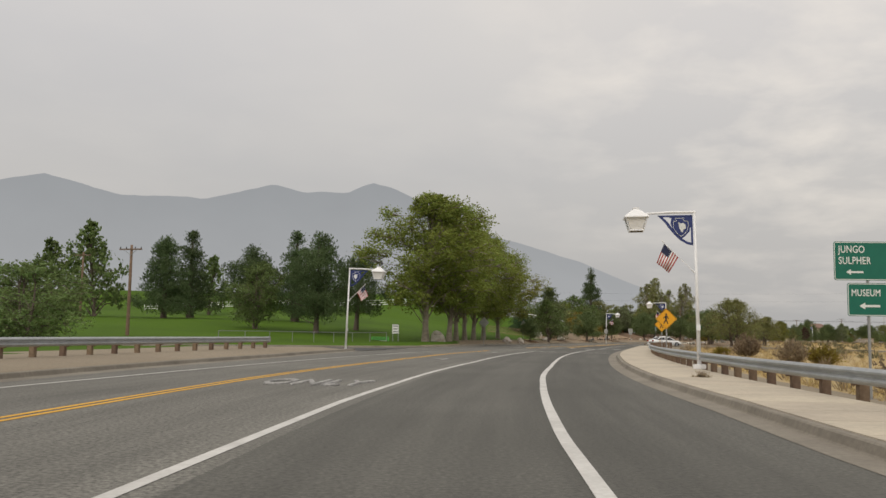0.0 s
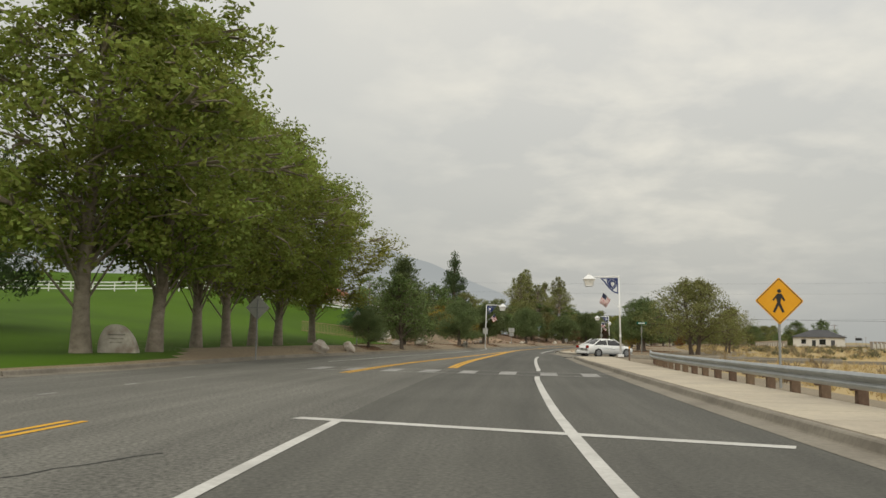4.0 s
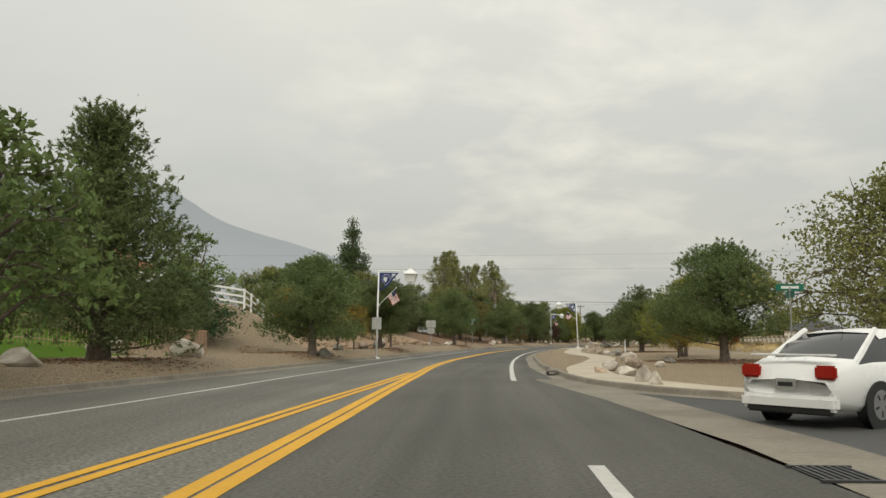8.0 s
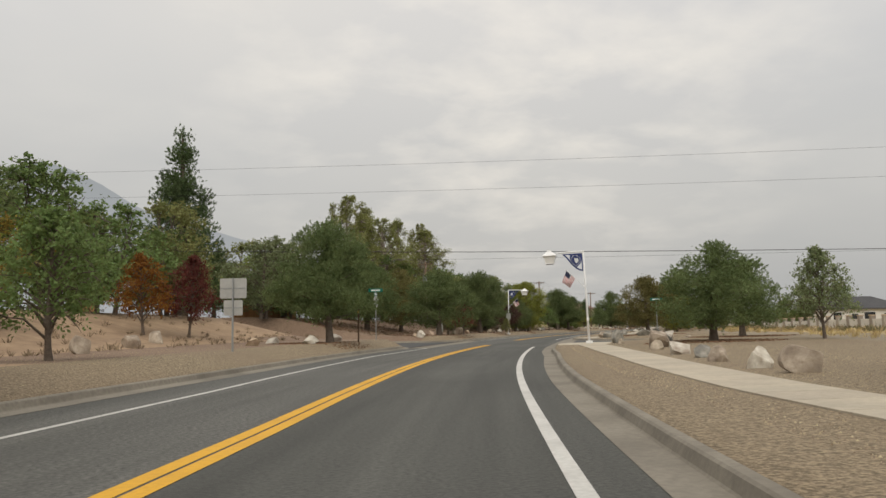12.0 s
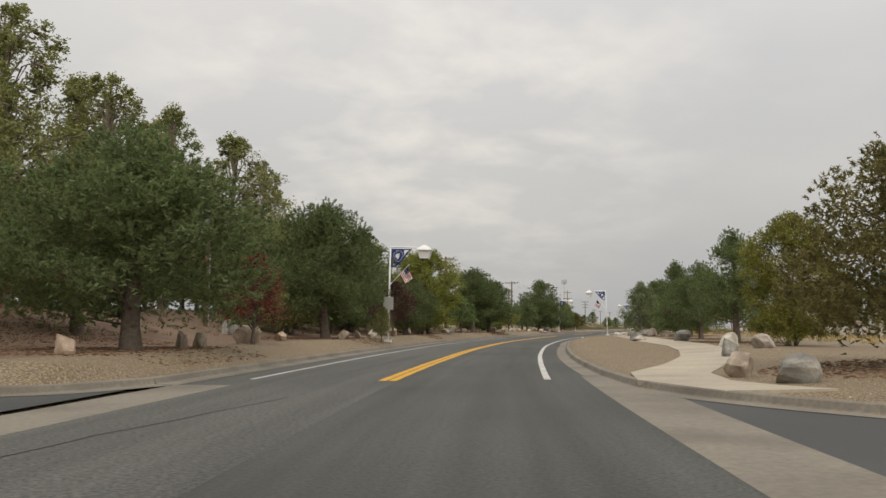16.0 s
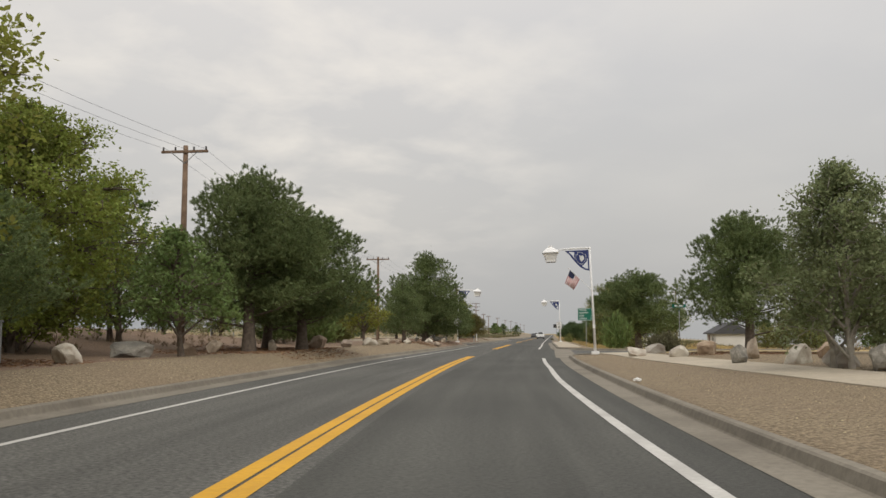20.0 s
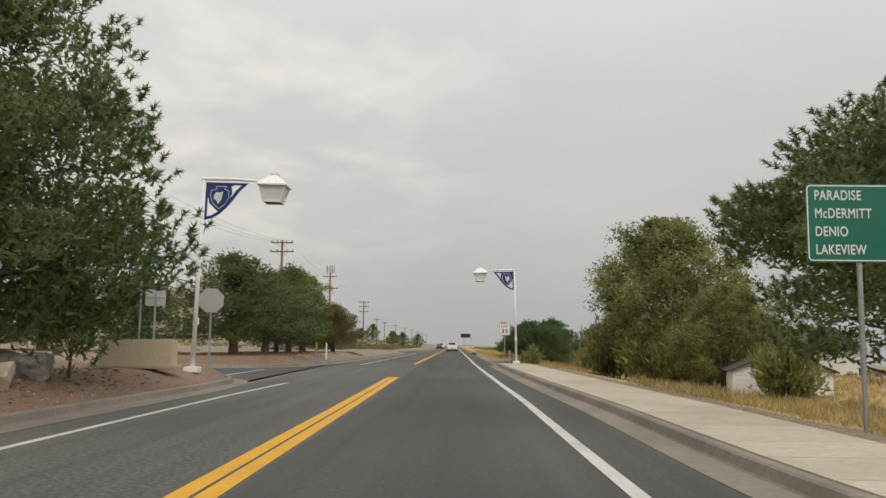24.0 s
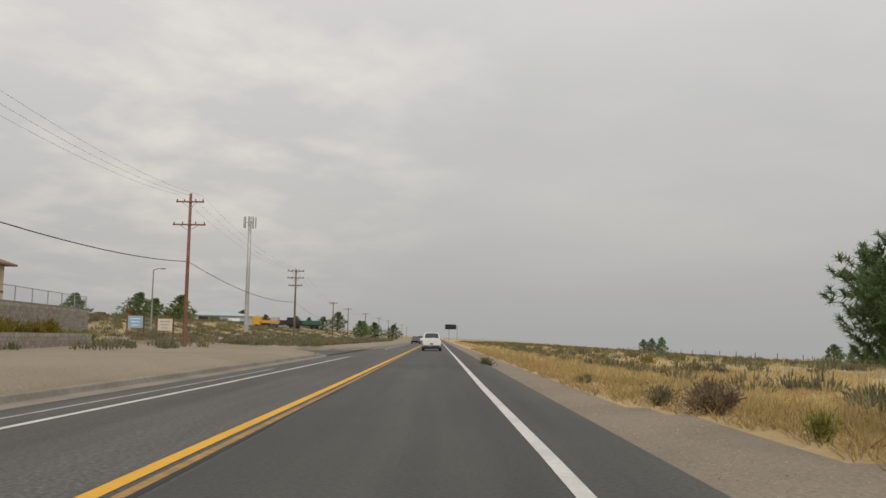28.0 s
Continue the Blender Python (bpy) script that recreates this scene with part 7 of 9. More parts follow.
def boulder(x, y, w, h, tint, seed):
    key = (tint, seed % 5)
    if key not in ROCKS:
        ROCKS[key] = boulder_mesh(seed % 5 * 13 + ord(tint), TINT[tint][0])
    ob = new("boulder", ROCKS[key])
    turn = (x * 53 + y * 29) % 360
    ob.matrix_basis = pose(x, y, ground_at(x, y) - 0.36 * h, 0, 0, turn) @ Matrix.Diagonal((w * 0.92, w * 0.78, h * 1.4, 1))
    size = "big" if w > 1.0 else "small" if w < 0.6 else "rough"
    tagged(ob, f"{size} {TINT[tint][1]} boulder half sunk in gravel", "boulder", "boulders along the verges")


for i, row in enumerate((
    (9.05, 119.6, 1.0, 0.75, "p"), (6.8, 114.6, 1.15, 0.8, "p"), (17.9, 147.5, 1.5, 0.7, "p"), (24.6, 158.3, 0.9, 0.5, "g"), (14.2, 136.2, 1.2, 0.5, "p"), (26.7, 168.2, 0.8, 0.4, "g"), (29.4, 175.4, 0.95, 0.5, "b"), (31.9, 182.6, 1.15, 0.55, "g"), (31.3, 167.5, 0.6, 0.15, "g"),
    (34.5, 198.2, 0.8, 0.65, "b"), (37.1, 210.1, 1.0, 0.6, "b"), (36.0, 205.5, 0.9, 0.55, "b"), (41.5, 207.5, 0.9, 0.4, "t"), (43.0, 212.5, 0.8, 0.35, "p"), (44.6, 209.9, 0.95, 0.45, "p"), (47.5, 218.5, 0.95, 0.45, "p"),
    (59.9, 240.5, 0.75, 0.55, "p"), (59.4, 240.9, 0.55, 0.3, "t"), (62.1, 244.2, 0.7, 0.5, "t"), (65.6, 249.3, 0.7, 0.55, "b"), (66.2, 249.8, 0.65, 0.5, "b"), (69.3, 256.6, 1.2, 0.75, "b"), (72.0, 261.3, 0.9, 0.45, "t"), (77.0, 267.0, 0.7, 0.5, "b"), (82.4, 277.0, 0.8, 0.5, "p"), (79.8, 272.5, 0.7, 0.4, "b"),
    (85.6, 281.2, 1.05, 0.65, "t"), (91.0, 290.8, 0.9, 0.5, "p"), (96.2, 299.2, 1.1, 1.05, "p"), (94.6, 297.4, 0.9, 0.6, "b"), (99.9, 301.8, 0.75, 0.5, "p"), (102.6, 307.0, 1.3, 0.5, "g"), (105.0, 309.0, 0.9, 0.4, "t"), (107.0, 312.0, 0.7, 0.5, "b"), (110.5, 314.5, 0.6, 0.5, "b"), (115.0, 319.6, 1.0, 0.65, "t"), (117.7, 321.5, 0.75, 0.42, "b"), (122.4, 327.5, 1.1, 0.5, "p"), (125.4, 331.0, 1.1, 0.4, "b"), (130.4, 336.2, 0.75, 0.4, "p"), (128.0, 333.5, 0.6, 0.3, "b"),
    (143.5, 350.9, 0.75, 0.5, "g"), (143.3, 351.9, 0.9, 0.5, "g"), (142.6, 349.6, 0.55, 0.4, "b"), (137.1, 343.5, 0.8, 0.4, "p"), (141.5, 352.8, 0.65, 0.35, "b"), (136.0, 340.5, 0.8, 0.4, "b"),
    (34.5, 133.2, 1.15, 0.62, "p"), (30.2, 132.3, 0.7, 0.45, "p"), (29.8, 130.9, 0.4, 0.36, "p"), (31.7, 136.5, 0.62, 0.3, "p"), (35.2, 143.0, 0.7, 0.42, "b"), (33.0, 140.4, 0.9, 0.36, "p"), (31.7, 138.4, 0.55, 0.22, "t"), (37.0, 147.0, 0.95, 0.45, "b"), (39.7, 152.7, 0.65, 0.42, "p"), (35.8, 143.9, 0.5, 0.3, "b"), (36.9, 144.0, 0.5, 0.25, "p"), (33.2, 127.0, 0.6, 0.18, "g"), (40.4, 149.8, 0.8, 0.3, "g"),
    (45.1, 165.3, 0.65, 0.38, "g"), (45.9, 168.3, 0.7, 0.32, "p"), (47.8, 171.4, 0.65, 0.26, "g"), (47.6, 173.8, 0.72, 0.52, "p"), (50.0, 180.2, 1.0, 0.58, "b"), (46.9, 172.1, 0.65, 0.4, "b"), (50.6, 182.3, 0.55, 0.5, "p"), (52.1, 185.9, 0.8, 0.45, "b"), (53.4, 188.6, 0.8, 0.4, "g"), (43.1, 160.0, 0.7, 0.35, "p"), (42.0, 156.8, 0.7, 0.4, "p"), (54.6, 191.7, 0.8, 0.45, "p"), (57.1, 197.0, 0.7, 0.4, "b"),
    (58.6, 199.3, 1.1, 0.75, "b"), (63.3, 206.7, 1.35, 0.75, "g"), (63.4, 211.2, 0.8, 0.8, "g"), (67.2, 211.9, 1.0, 0.5, "p"), (62.1, 208.7, 0.42, 0.3, "b"), (72.8, 217.9, 0.9, 0.5, "b"), (69.5, 216.0, 0.85, 0.35, "b"),
    (74.9, 233.3, 0.9, 0.56, "g"), (75.6, 235.5, 0.8, 0.55, "b"), (76.0, 228.8, 1.35, 0.52, "g"), (89.4, 250.4, 0.9, 0.6, "p"), (82.2, 242.6, 0.8, 0.6, "g"), (88.4, 247.3, 0.95, 0.58, "p"), (97.2, 262.5, 1.1, 0.65, "g"), (96.3, 257.8, 0.9, 0.45, "b"), (101.5, 272.3, 1.25, 0.58, "g"), (99.6, 269.8, 1.05, 0.42, "p"),
    (116.5, 290.0, 1.25, 0.65, "g"), (118.9, 290.4, 1.2, 0.5, "b"), (115.4, 288.0, 1.25, 0.75, "b"), (119.3, 294.6, 0.85, 0.58, "p"), (122.6, 298.7, 0.85, 0.75, "b"), (119.7, 297.0, 0.7, 0.6, "g"), (123.8, 296.4, 0.75, 0.6, "t"), (124.9, 304.2, 0.9, 0.5, "p"), (130.6, 311.0, 1.3, 0.5, "p"), (117.5, 292.0, 1.05, 0.6, "p"), (127.6, 304.9, 0.9, 0.6, "t"), (126.4, 308.2, 1.0, 0.46, "p"), (133.5, 313.5, 1.1, 0.45, "b"), (112.0, 281.5, 0.9, 0.5, "b"),
)):
    boulder(*row, i)
# the inscribed stone by the cottonwoods
st = new("inscribed_stone")
part("stone", poly(rounded([(-0.75, -0.1), (-0.72, 0.5), (-0.5, 1.02), (-0.2, 1.18), (0.2, 1.1), (0.55, 0.75), (0.75, 0.35), (0.8, -0.1)]), 0.5), "rock_pale", st)
for k in range(3):
    part("writing_bar", box(0.7 - 0.1 * k, 0.01, 0.05, 0, -0.255, 0.75 - 0.16 * k), "rock_grey", st)
place(st, -1.9, 94.6, ground_at(-1.9, 94.6), yaw_at(80) + 8, "upright pale stone with dark carved lettering", "monument")


# ---- memorial inside iron railings ----
mon = new("memorial")
part("plinth", box(2.0, 1.1, 0.6, 0, 0, 0.25, 0.05), "rock_tan", mon, "rough cobble plinth")
rnd = np.random.RandomState(3)
for k in range(34):
    me = boulder_mesh(k % 3 + 70, "rock_pale") if k < 3 else mon.children[1 + k % 3].data
    ob = new("cobble", me)
    ob.parent = mon
    ob.matrix_basis = pose(-0.92 + 0.2 * (k % 10) + rnd.uniform(-0.03, 0.03), -0.56 if k < 30 else 0.0, 0.02 + 0.17 * (k // 10), 0, 0, rnd.uniform(0, 360)) @ Matrix.Scale(0.2, 4)
part("slab", poly([(-0.62, 0.5), (0.62, 0.5), (0.62, 1.3), (0.5, 1.42), (0.3, 1.46), (0.3, 1.55), (0.16, 1.64), (-0.16, 1.64), (-0.3, 1.55), (-0.3, 1.46), (-0.5, 1.42), (-0.62, 1.3)], 0.22), "stucco_white", mon, "white gabled memorial slab")
place(mon, 14.6, 152.2, ground_at(14.6, 152.2), yaw_at(140) - 5, "white gabled memorial slab on a cobble plinth", "monument")


def railing(a, b, h, label):
    root = tagged(new("iron_railing"), label, "railing")
    a, b = Vector(a), Vector(b)
    n = int((b - a).length / 0.16)
    yaw = math.degrees(math.atan2((b - a).y, (b - a).x))
    bar = None
    za, zb = ground_at(*a), ground_at(*b)
    for k in range(n + 1):
        p = a.lerp(b, k / n)
        z = za + (zb - za) * k / n
        if bar is None:
            bar = part("bar", box(0.025, 0.025, h + 0.1, 0, 0, h / 2 - 0.05), "rust_steel", root)
            ob = bar
        else:
            ob = new("bar", bar.data)
            ob.parent = root
        ob.matrix_basis = pose(p.x, p.y, z, 0, 0, yaw)
    for r in (0.12, h - 0.06):
        part("rail", tube([(a.x, a.y, za + r), (b.x, b.y, zb + r)], [0.022, 0.022], 4), "rust_steel", root)


railing((5.5, 147.2), (18.6, 151.2), 1.1, "pale peeling iron railing in front of the memorial")
railing((18.6, 151.2), (17.4, 155.0), 1.1, "pale peeling iron railing at the side of the memorial")


# ---- utility poles and wires ----
def utility_pole(x, y, top, arms, mat="pole_wood", yaw=None, transformer=False, z=None):
    root = new("utility_pole")
    z = ground_at(x, y) if z is None else z
    h = top - z
    part("pole", tube([(0, 0, -0.3), (0, 0, h * 0.5), (0, 0, h)], [0.17, 0.14, 0.11], 10), mat, root, smooth=True)
    for zz, w in arms:
        part("crossarm", box(w, 0.1, 0.12, 0, -0.12, h - zz, 0.01), mat, root)
        for sgn in (-1, 1):
            part("brace", rod((sgn * w * 0.3, -0.16, h - zz), (0, -0.12, h - zz - 0.55), 0.02, 4), mat if w < 1.8 else "steel_post", root)
        for k in (-0.46, -0.2, 0.2, 0.46):
            part("insulator", cyl(0.045, 0.16, k * w, -0.12, h - zz + 0.06, 8), "dark_metal", root)
    if transformer:
        part("transformer", cyl(0.25, 0.85, 0.0, -0.42, h - 2.6, 14), "steel_post", root, "grey drum transformer")
        part("conduit", rod((0.16, -0.05, 0), (0.16, -0.05, h * 0.55), 0.05, 6), "galv", root)
    s, o = so_of(x, y)
    place(root, x, y, z, yaw_at(s) if yaw is None else yaw, "tall wooden utility pole with crossarms and insulators" if mat != "pole_red" else "tall reddish utility pole with two crossarms", "utility pole", "poles beside the road")


POLES = [(-28.5, 75, 8.6, [(0.4, 2.2)]), (-48, 110, 11.0, [(0.4, 2.4)]), (70.4, 272.5, 9.9, [(0.3, 1.9)]), (107.4, 317.7, 9.95, [(0.3, 2.2)]), (140.9, 359.8, 9.6, [(0.3, 2.5)]), (181.4, 409.5, 11.5, [(0.25, 2.2), (1.15, 2.4)]), (214.6, 453.0, 12.8, [(0.7, 2.3), (2.6, 2.7)]), (250.1, 494.8, 10.9, [(0.3, 2.4), (1.3, 2.4), (2.4, 2.0)]),
         (298.1, 557.0, 9.3, [(0.3, 2.0)]), (330, 597, 9.6, [(0.3, 2.2)]), (368, 641, 9.8, [(0.3, 2.4)]), (412, 692, 9.8, [(0.3, 2.4)]), (456, 743, 10, [(0.3, 2.4)]), (505, 800, 10, [(0.3, 2.4)]), (560, 864, 10, [(0.3, 2.4)]), (620, 934, 10, [(0.3, 2.4)]), (230.2, 397.8, 9.9, [(0.4, 2.6)]), (52, 268, 9.0, [(0.4, 2.2)])]
for i, (x, y, t, a) in enumerate(POLES):
    utility_pole(x, y, t, a, "pole_red" if i == 6 else "pole_wood", transformer=(i == 2))


def wire(a, b, sag, r, name="wire"):
    a, b = Vector(a), Vector(b)
    p = [a.lerp(b, u) - Vector((0, 0, sag * 4 * u * (1 - u))) for u in np.linspace(0, 1, 17)]
    return part(name, tube([tuple(q) for q in p], [r] * 17, 4), "wire", wires)


wires = tagged(new("overhead_wires"), "thin black overhead wires sagging between the poles", "wires", kind="structure")
chain = [POLES[k] for k in (2, 3, 4, 5, 6, 7, 8, 9, 10, 11, 12, 13, 14, 15)]
for p, q in zip(chain, chain[1:]):
    for k in (-0.95, 0.0, 0.95):
        wire((p[0] + k * 0.75, p[1] - k * 0.6, p[2] - 0.15), (q[0] + k * 0.75, q[1] - k * 0.6, q[2] - 0.15), 1.1, 0.0065)
    if p is not chain[-2]:
        wire((p[0], p[1], p[2] * 0.56), (q[0], q[1], q[2] * 0.56), 0.9, 0.028 if p in chain[2:5] else 0.018, "cable")
xl, yl = at(226.2, -60)
xr, yr = at(227.6, 70)
for z, zr, sag, r in ((8.4, 5.5, 0.9, 0.020), (7.1, 6.1, 0.9, 0.006), (11.6, 10.5, 0.7, 0.007), (13.5, 12.5, 0.8, 0.007)):
    wire((xl, yl, z), (xr, yr, zr), sag, r, "cable" if r > 0.01 else "wire")
utility_pole(xl, yl, 13.8, [(0.3, 2.2)], yaw=yaw_at(231) + 90)
utility_pole(xr, yr, 12.9, [(0.3, 2.2)], yaw=yaw_at(231) + 90)
mast = new("phone_mast")
part("mast", tube([(0, 0, 0), (0, 0, 9), (0, 0, 18.5)], [0.36, 0.3, 0.24], 14), "sign_back", mast, smooth=True)
for k in range(9):
    a = 2 * math.pi * k / 9
    part("antenna", box(0.22, 0.12, 1.7, 0, -0.95, 17.6, 0.02), "sign_back", mast, "", pose(0, 0, 0, 0, 0, math.degrees(a)))
    if k % 3 == 0:
        part("bracket", rod((0, 0, 17.6), (0, -1.0, 17.6), 0.05, 5), "steel_post", mast, "", pose(0, 0, 0, 0, 0, math.degrees(a)))
place(mast, 249.5, 508.1, ground_at(249.5, 508.1), 0, "tall grey steel phone mast with panel antennas", "mast")
# a street light far off by the yard
sl = new("street_light")
part("pole", tube([(0, 0, 0), (0, 0, 6.6)], [0.09, 0.06], 8), "steel_post", sl)
part("arm", tube([(0, 0, 6.5), (0.4, 0, 6.68), (0.8, 0, 6.7)], [0.05, 0.04, 0.04], 6), "steel_post", sl)
part("head", box(0.5, 0.24, 0.12, 1.0, 0, 6.68, 0.03), "steel_post", sl)
place(sl, 219.7, 472.4, ground_at(219.7, 472.4), yaw_at(510), "tall grey street light with a single arm", "street light")


# ---- cars ----
def car(name, body, length, width, height_, suv=False):
    root = new(name)
    L, W, H = length / 2, width / 2, height_
    sec = [(-L, 0.80, 0.42, 0.66), (-L + 0.05, 0.90, 0.30, 0.86), (-L + 0.5, 0.97, 0.24, 0.98), (-L * 0.4, 1.0, 0.22, 0.96), (0, 1.0, 0.22, 0.93), (L * 0.42, 1.0, 0.22, 0.92), (L * 0.75, 0.97, 0.24, 0.84), (L - 0.25, 0.90, 0.27, 0.72), (L, 0.72, 0.38, 0.58)]
    k = H / 1.45
    v, f = [], []
    for y, w, z0, z1 in sec:
        w, z1 = w * W, z1 * (k if suv else 1.0)
        ring = [(-w * 0.86, z0), (-w * 0.97, z0 + 0.10), (-w, (z0 + z1) / 2), (-w * 0.97, z1 - 0.10), (-w * 0.86, z1), (0, z1 + 0.035), (w * 0.86, z1), (w * 0.97, z1 - 0.10), (w, (z0 + z1) / 2), (w * 0.97, z0 + 0.10), (w * 0.86, z0), (0, z0)]
        v += [(x, y, z) for x, z in ring]
    m = 12
    for i in range(len(sec) - 1):
        for j in range(m):
            a, b = i * m + j, i * m + (j + 1) % m
            f.append((a, b, b + m, a + m))
    f += [tuple(range(m)), tuple(range((len(sec) - 1) * m + m - 1, (len(sec) - 1) * m - 1, -1))]
    part("body", (v, f), body, root, smooth=True)
    zb = 0.93 * (k if suv else 1.0)
    rear, front = (-L + 0.12, L * 0.50) if suv else (-L + 0.55, L * 0.50)
    r1, f1 = (-L + 0.42, L * 0.12) if suv else (-L * 0.40, L * 0.14)
    prof = [(rear, zb - 0.02, 0.86), ((rear + r1) / 2, zb + (H - zb) * 0.60, 0.76), (r1, H - 0.06, 0.68), ((r1 + f1) / 2, H, 0.66), (f1, H - 0.05, 0.66), ((f1 + front) / 2, zb + (H - zb) * 0.52, 0.74), (front, zb - 0.02, 0.84)]
    v, f = [], []
    for y, z, w in prof:
        v += [(-W * 0.90, y, zb - 0.04), (-W * (w + 0.05), y, zb + (z - zb) * 0.75), (-W * w * 0.93, y, z - 0.012), (0, y, z + 0.015), (W * w * 0.93, y, z - 0.012), (W * (w + 0.05), y, zb + (z - zb) * 0.75), (W * 0.90, y, zb - 0.04)]
    for i in range(6):
        for j in range(6):
            q = i * 7 + j
            f.append((q, q + 1, q + 8, q + 7))
    part("glazing", (v, f), "glass_dark", root, "dark tinted glazing", smooth=True)
    v, f = [], []
    for y, z, w in (prof[2], ((prof[2][0] + prof[3][0]) / 2, H - 0.012, 0.67), prof[3], ((prof[3][0] + prof[4][0]) / 2, H - 0.008, 0.66), prof[4]):
        v += [(-W * (w + 0.05), y, z - 0.09), (-W * w * 0.93, y, z), (0, y, z + 0.03), (W * w * 0.93, y, z), (W * (w + 0.05), y, z - 0.09)]
    for i in range(4):
        for j in range(4):
            q = i * 5 + j
            f.append((q, q + 1, q + 6, q + 5))
    part("roof", (v, f), body, root, smooth=True)
    for sx in (-1, 1):
        for (x0, y0), (x1, y1) in (((0.84, rear), (0.66, r1)), ((0.84, front), (0.66, f1)), ((0.84, (rear + front) / 2 - 0.1), (0.66, (r1 + f1) / 2 - 0.05))):
            part("pillar", tube([(sx * W * x0, y0, zb - 0.02), (sx * W * x1, y1, H)], [0.055, 0.045], 6), body, root)
        part("mirror", box(0.16, 0.12, 0.12, sx * (W + 0.08), front - 0.25, zb + 0.06, 0.03), body, root)
        part("tail_light", box(0.32, 0.10, 0.20, sx * (W * 0.70), -L + 0.02, 0.80 * (k if suv else 1), 0.03), "tail_red", root, "red tail light")
        part("head_light", box(0.34, 0.2, 0.13, sx * W * 0.66, L - 0.20, 0.62, 0.03), "lamp_glass", root)
        for y in (-L * 0.60, L * 0.62):
            wh = new("wheel")
            wh.parent = root
            wh.matrix_basis = pose(sx * (W - 0.10), y, 0.33, 0, 90, 0)
            tyre = bmesh.new()
            bmesh.ops.create_cone(tyre, cap_ends=True, segments=24, radius1=0.33, radius2=0.33, depth=0.22)
            bmesh.ops.bevel(tyre, geom=[e for e in tyre.edges if len(e.link_faces) == 2 and abs(e.verts[0].co.z - e.verts[1].co.z) < 1e-4], offset=0.035, segments=2, affect="EDGES")
            part("tyre", tyre, "rubber", wh)
            # dark disc round the tyre paints the shade of a wheel well
            part("wheel_arch", cyl(0.375, 0.02, 0.03, 0, 0.094 if sx > 0 else -0.114, 24), "plastic_dark", wh)
            part("rim", cyl(0.215, 0.236, 0, 0, -0.118, 20), "alloy", wh)
            # dark blocks on the solid rim stand for shade between spokes
            for q in range(5):
                part("spoke_gap", box(0.11, 0.05, 0.245, 0.13, 0, 0, 0.01), "plastic_dark", wh, "", pose(0, 0, 0, 0, 0, 72 * q))
    if suv:
        part("tailgate", box(W * 1.76, 0.06, 0.58 * (k if suv else 1), 0, -L - 0.012, 0.74 * (k if suv else 1), 0.02), body, root)
    part("rear_bumper", box(W * 1.8, 0.16, 0.22, 0, -L + 0.02, 0.36, 0.05), "plastic_dark" if suv else body, root)
    part("bumper_skirt", box(W * 1.6, 0.14, 0.13, 0, -L + 0.04, 0.26, 0.03), "plastic_dark", root)
    part("number_plate", box(0.32, 0.02, 0.16, 0, -L - 0.035 if not suv else -L - 0.07, 0.62 if not suv else 0.68), "sign_back", root)
    part("plate_bar", box(0.24, 0.012, 0.06, 0, -L - 0.045 if not suv else -L - 0.08, 0.62 if not suv else 0.68), "plastic_dark", root)
    if not suv:
        part("spoiler", box(W * 1.5, 0.18, 0.03, 0, -L + 0.16, 1.04, 0.01), body, root)
        for sx in (-1, 1):
            part("side_stripe", tube([(sx * (W + 0.004), -0.9, 0.72), (sx * (W + 0.004), 0.1, 0.62), (sx * (W + 0.004), 1.2, 0.66)], [0.008, 0.014, 0.006], 4), "steel_blue", root, "thin dark pinstripe")
        part("antenna", rod((0, r1 + 0.1, H), (0, r1 - 0.05, H + 0.3), 0.006, 4), "plastic_dark", root)
    return root


x, y = 29.6, 123.2
place(car("sedan", "car_white", 4.65, 1.75, 1.42), x, y, 0.0, -70, "white sedan turning into the side street", "car")
x, y = at(522, -0.6)
place(car("suv", "car_white", 4.5, 1.82, 1.72, True), x, y, 0.0, yaw_at(522), "white estate car driving away in the lane", "car")
x, y = at(612, -4.4)
place(car("hatchback", "car_dark", 4.3, 1.78, 1.5, True), x, y, 0.0, yaw_at(612) + 180, "dark car coming up the other lane", "car")
x, y = at(660, -4.5)
place(car("pickup", "car_white", 5.2, 1.9, 1.8, True), x, y, 0.0, yaw_at(660) + 180, "white pickup coming up the other lane", "car")
x, y = 155.0, 262.0
place(car("parked_suv", "car_white", 4.7, 1.85, 1.75, True), x, y, ground_at(x, y), 60, "white car parked beside the far house", "car")


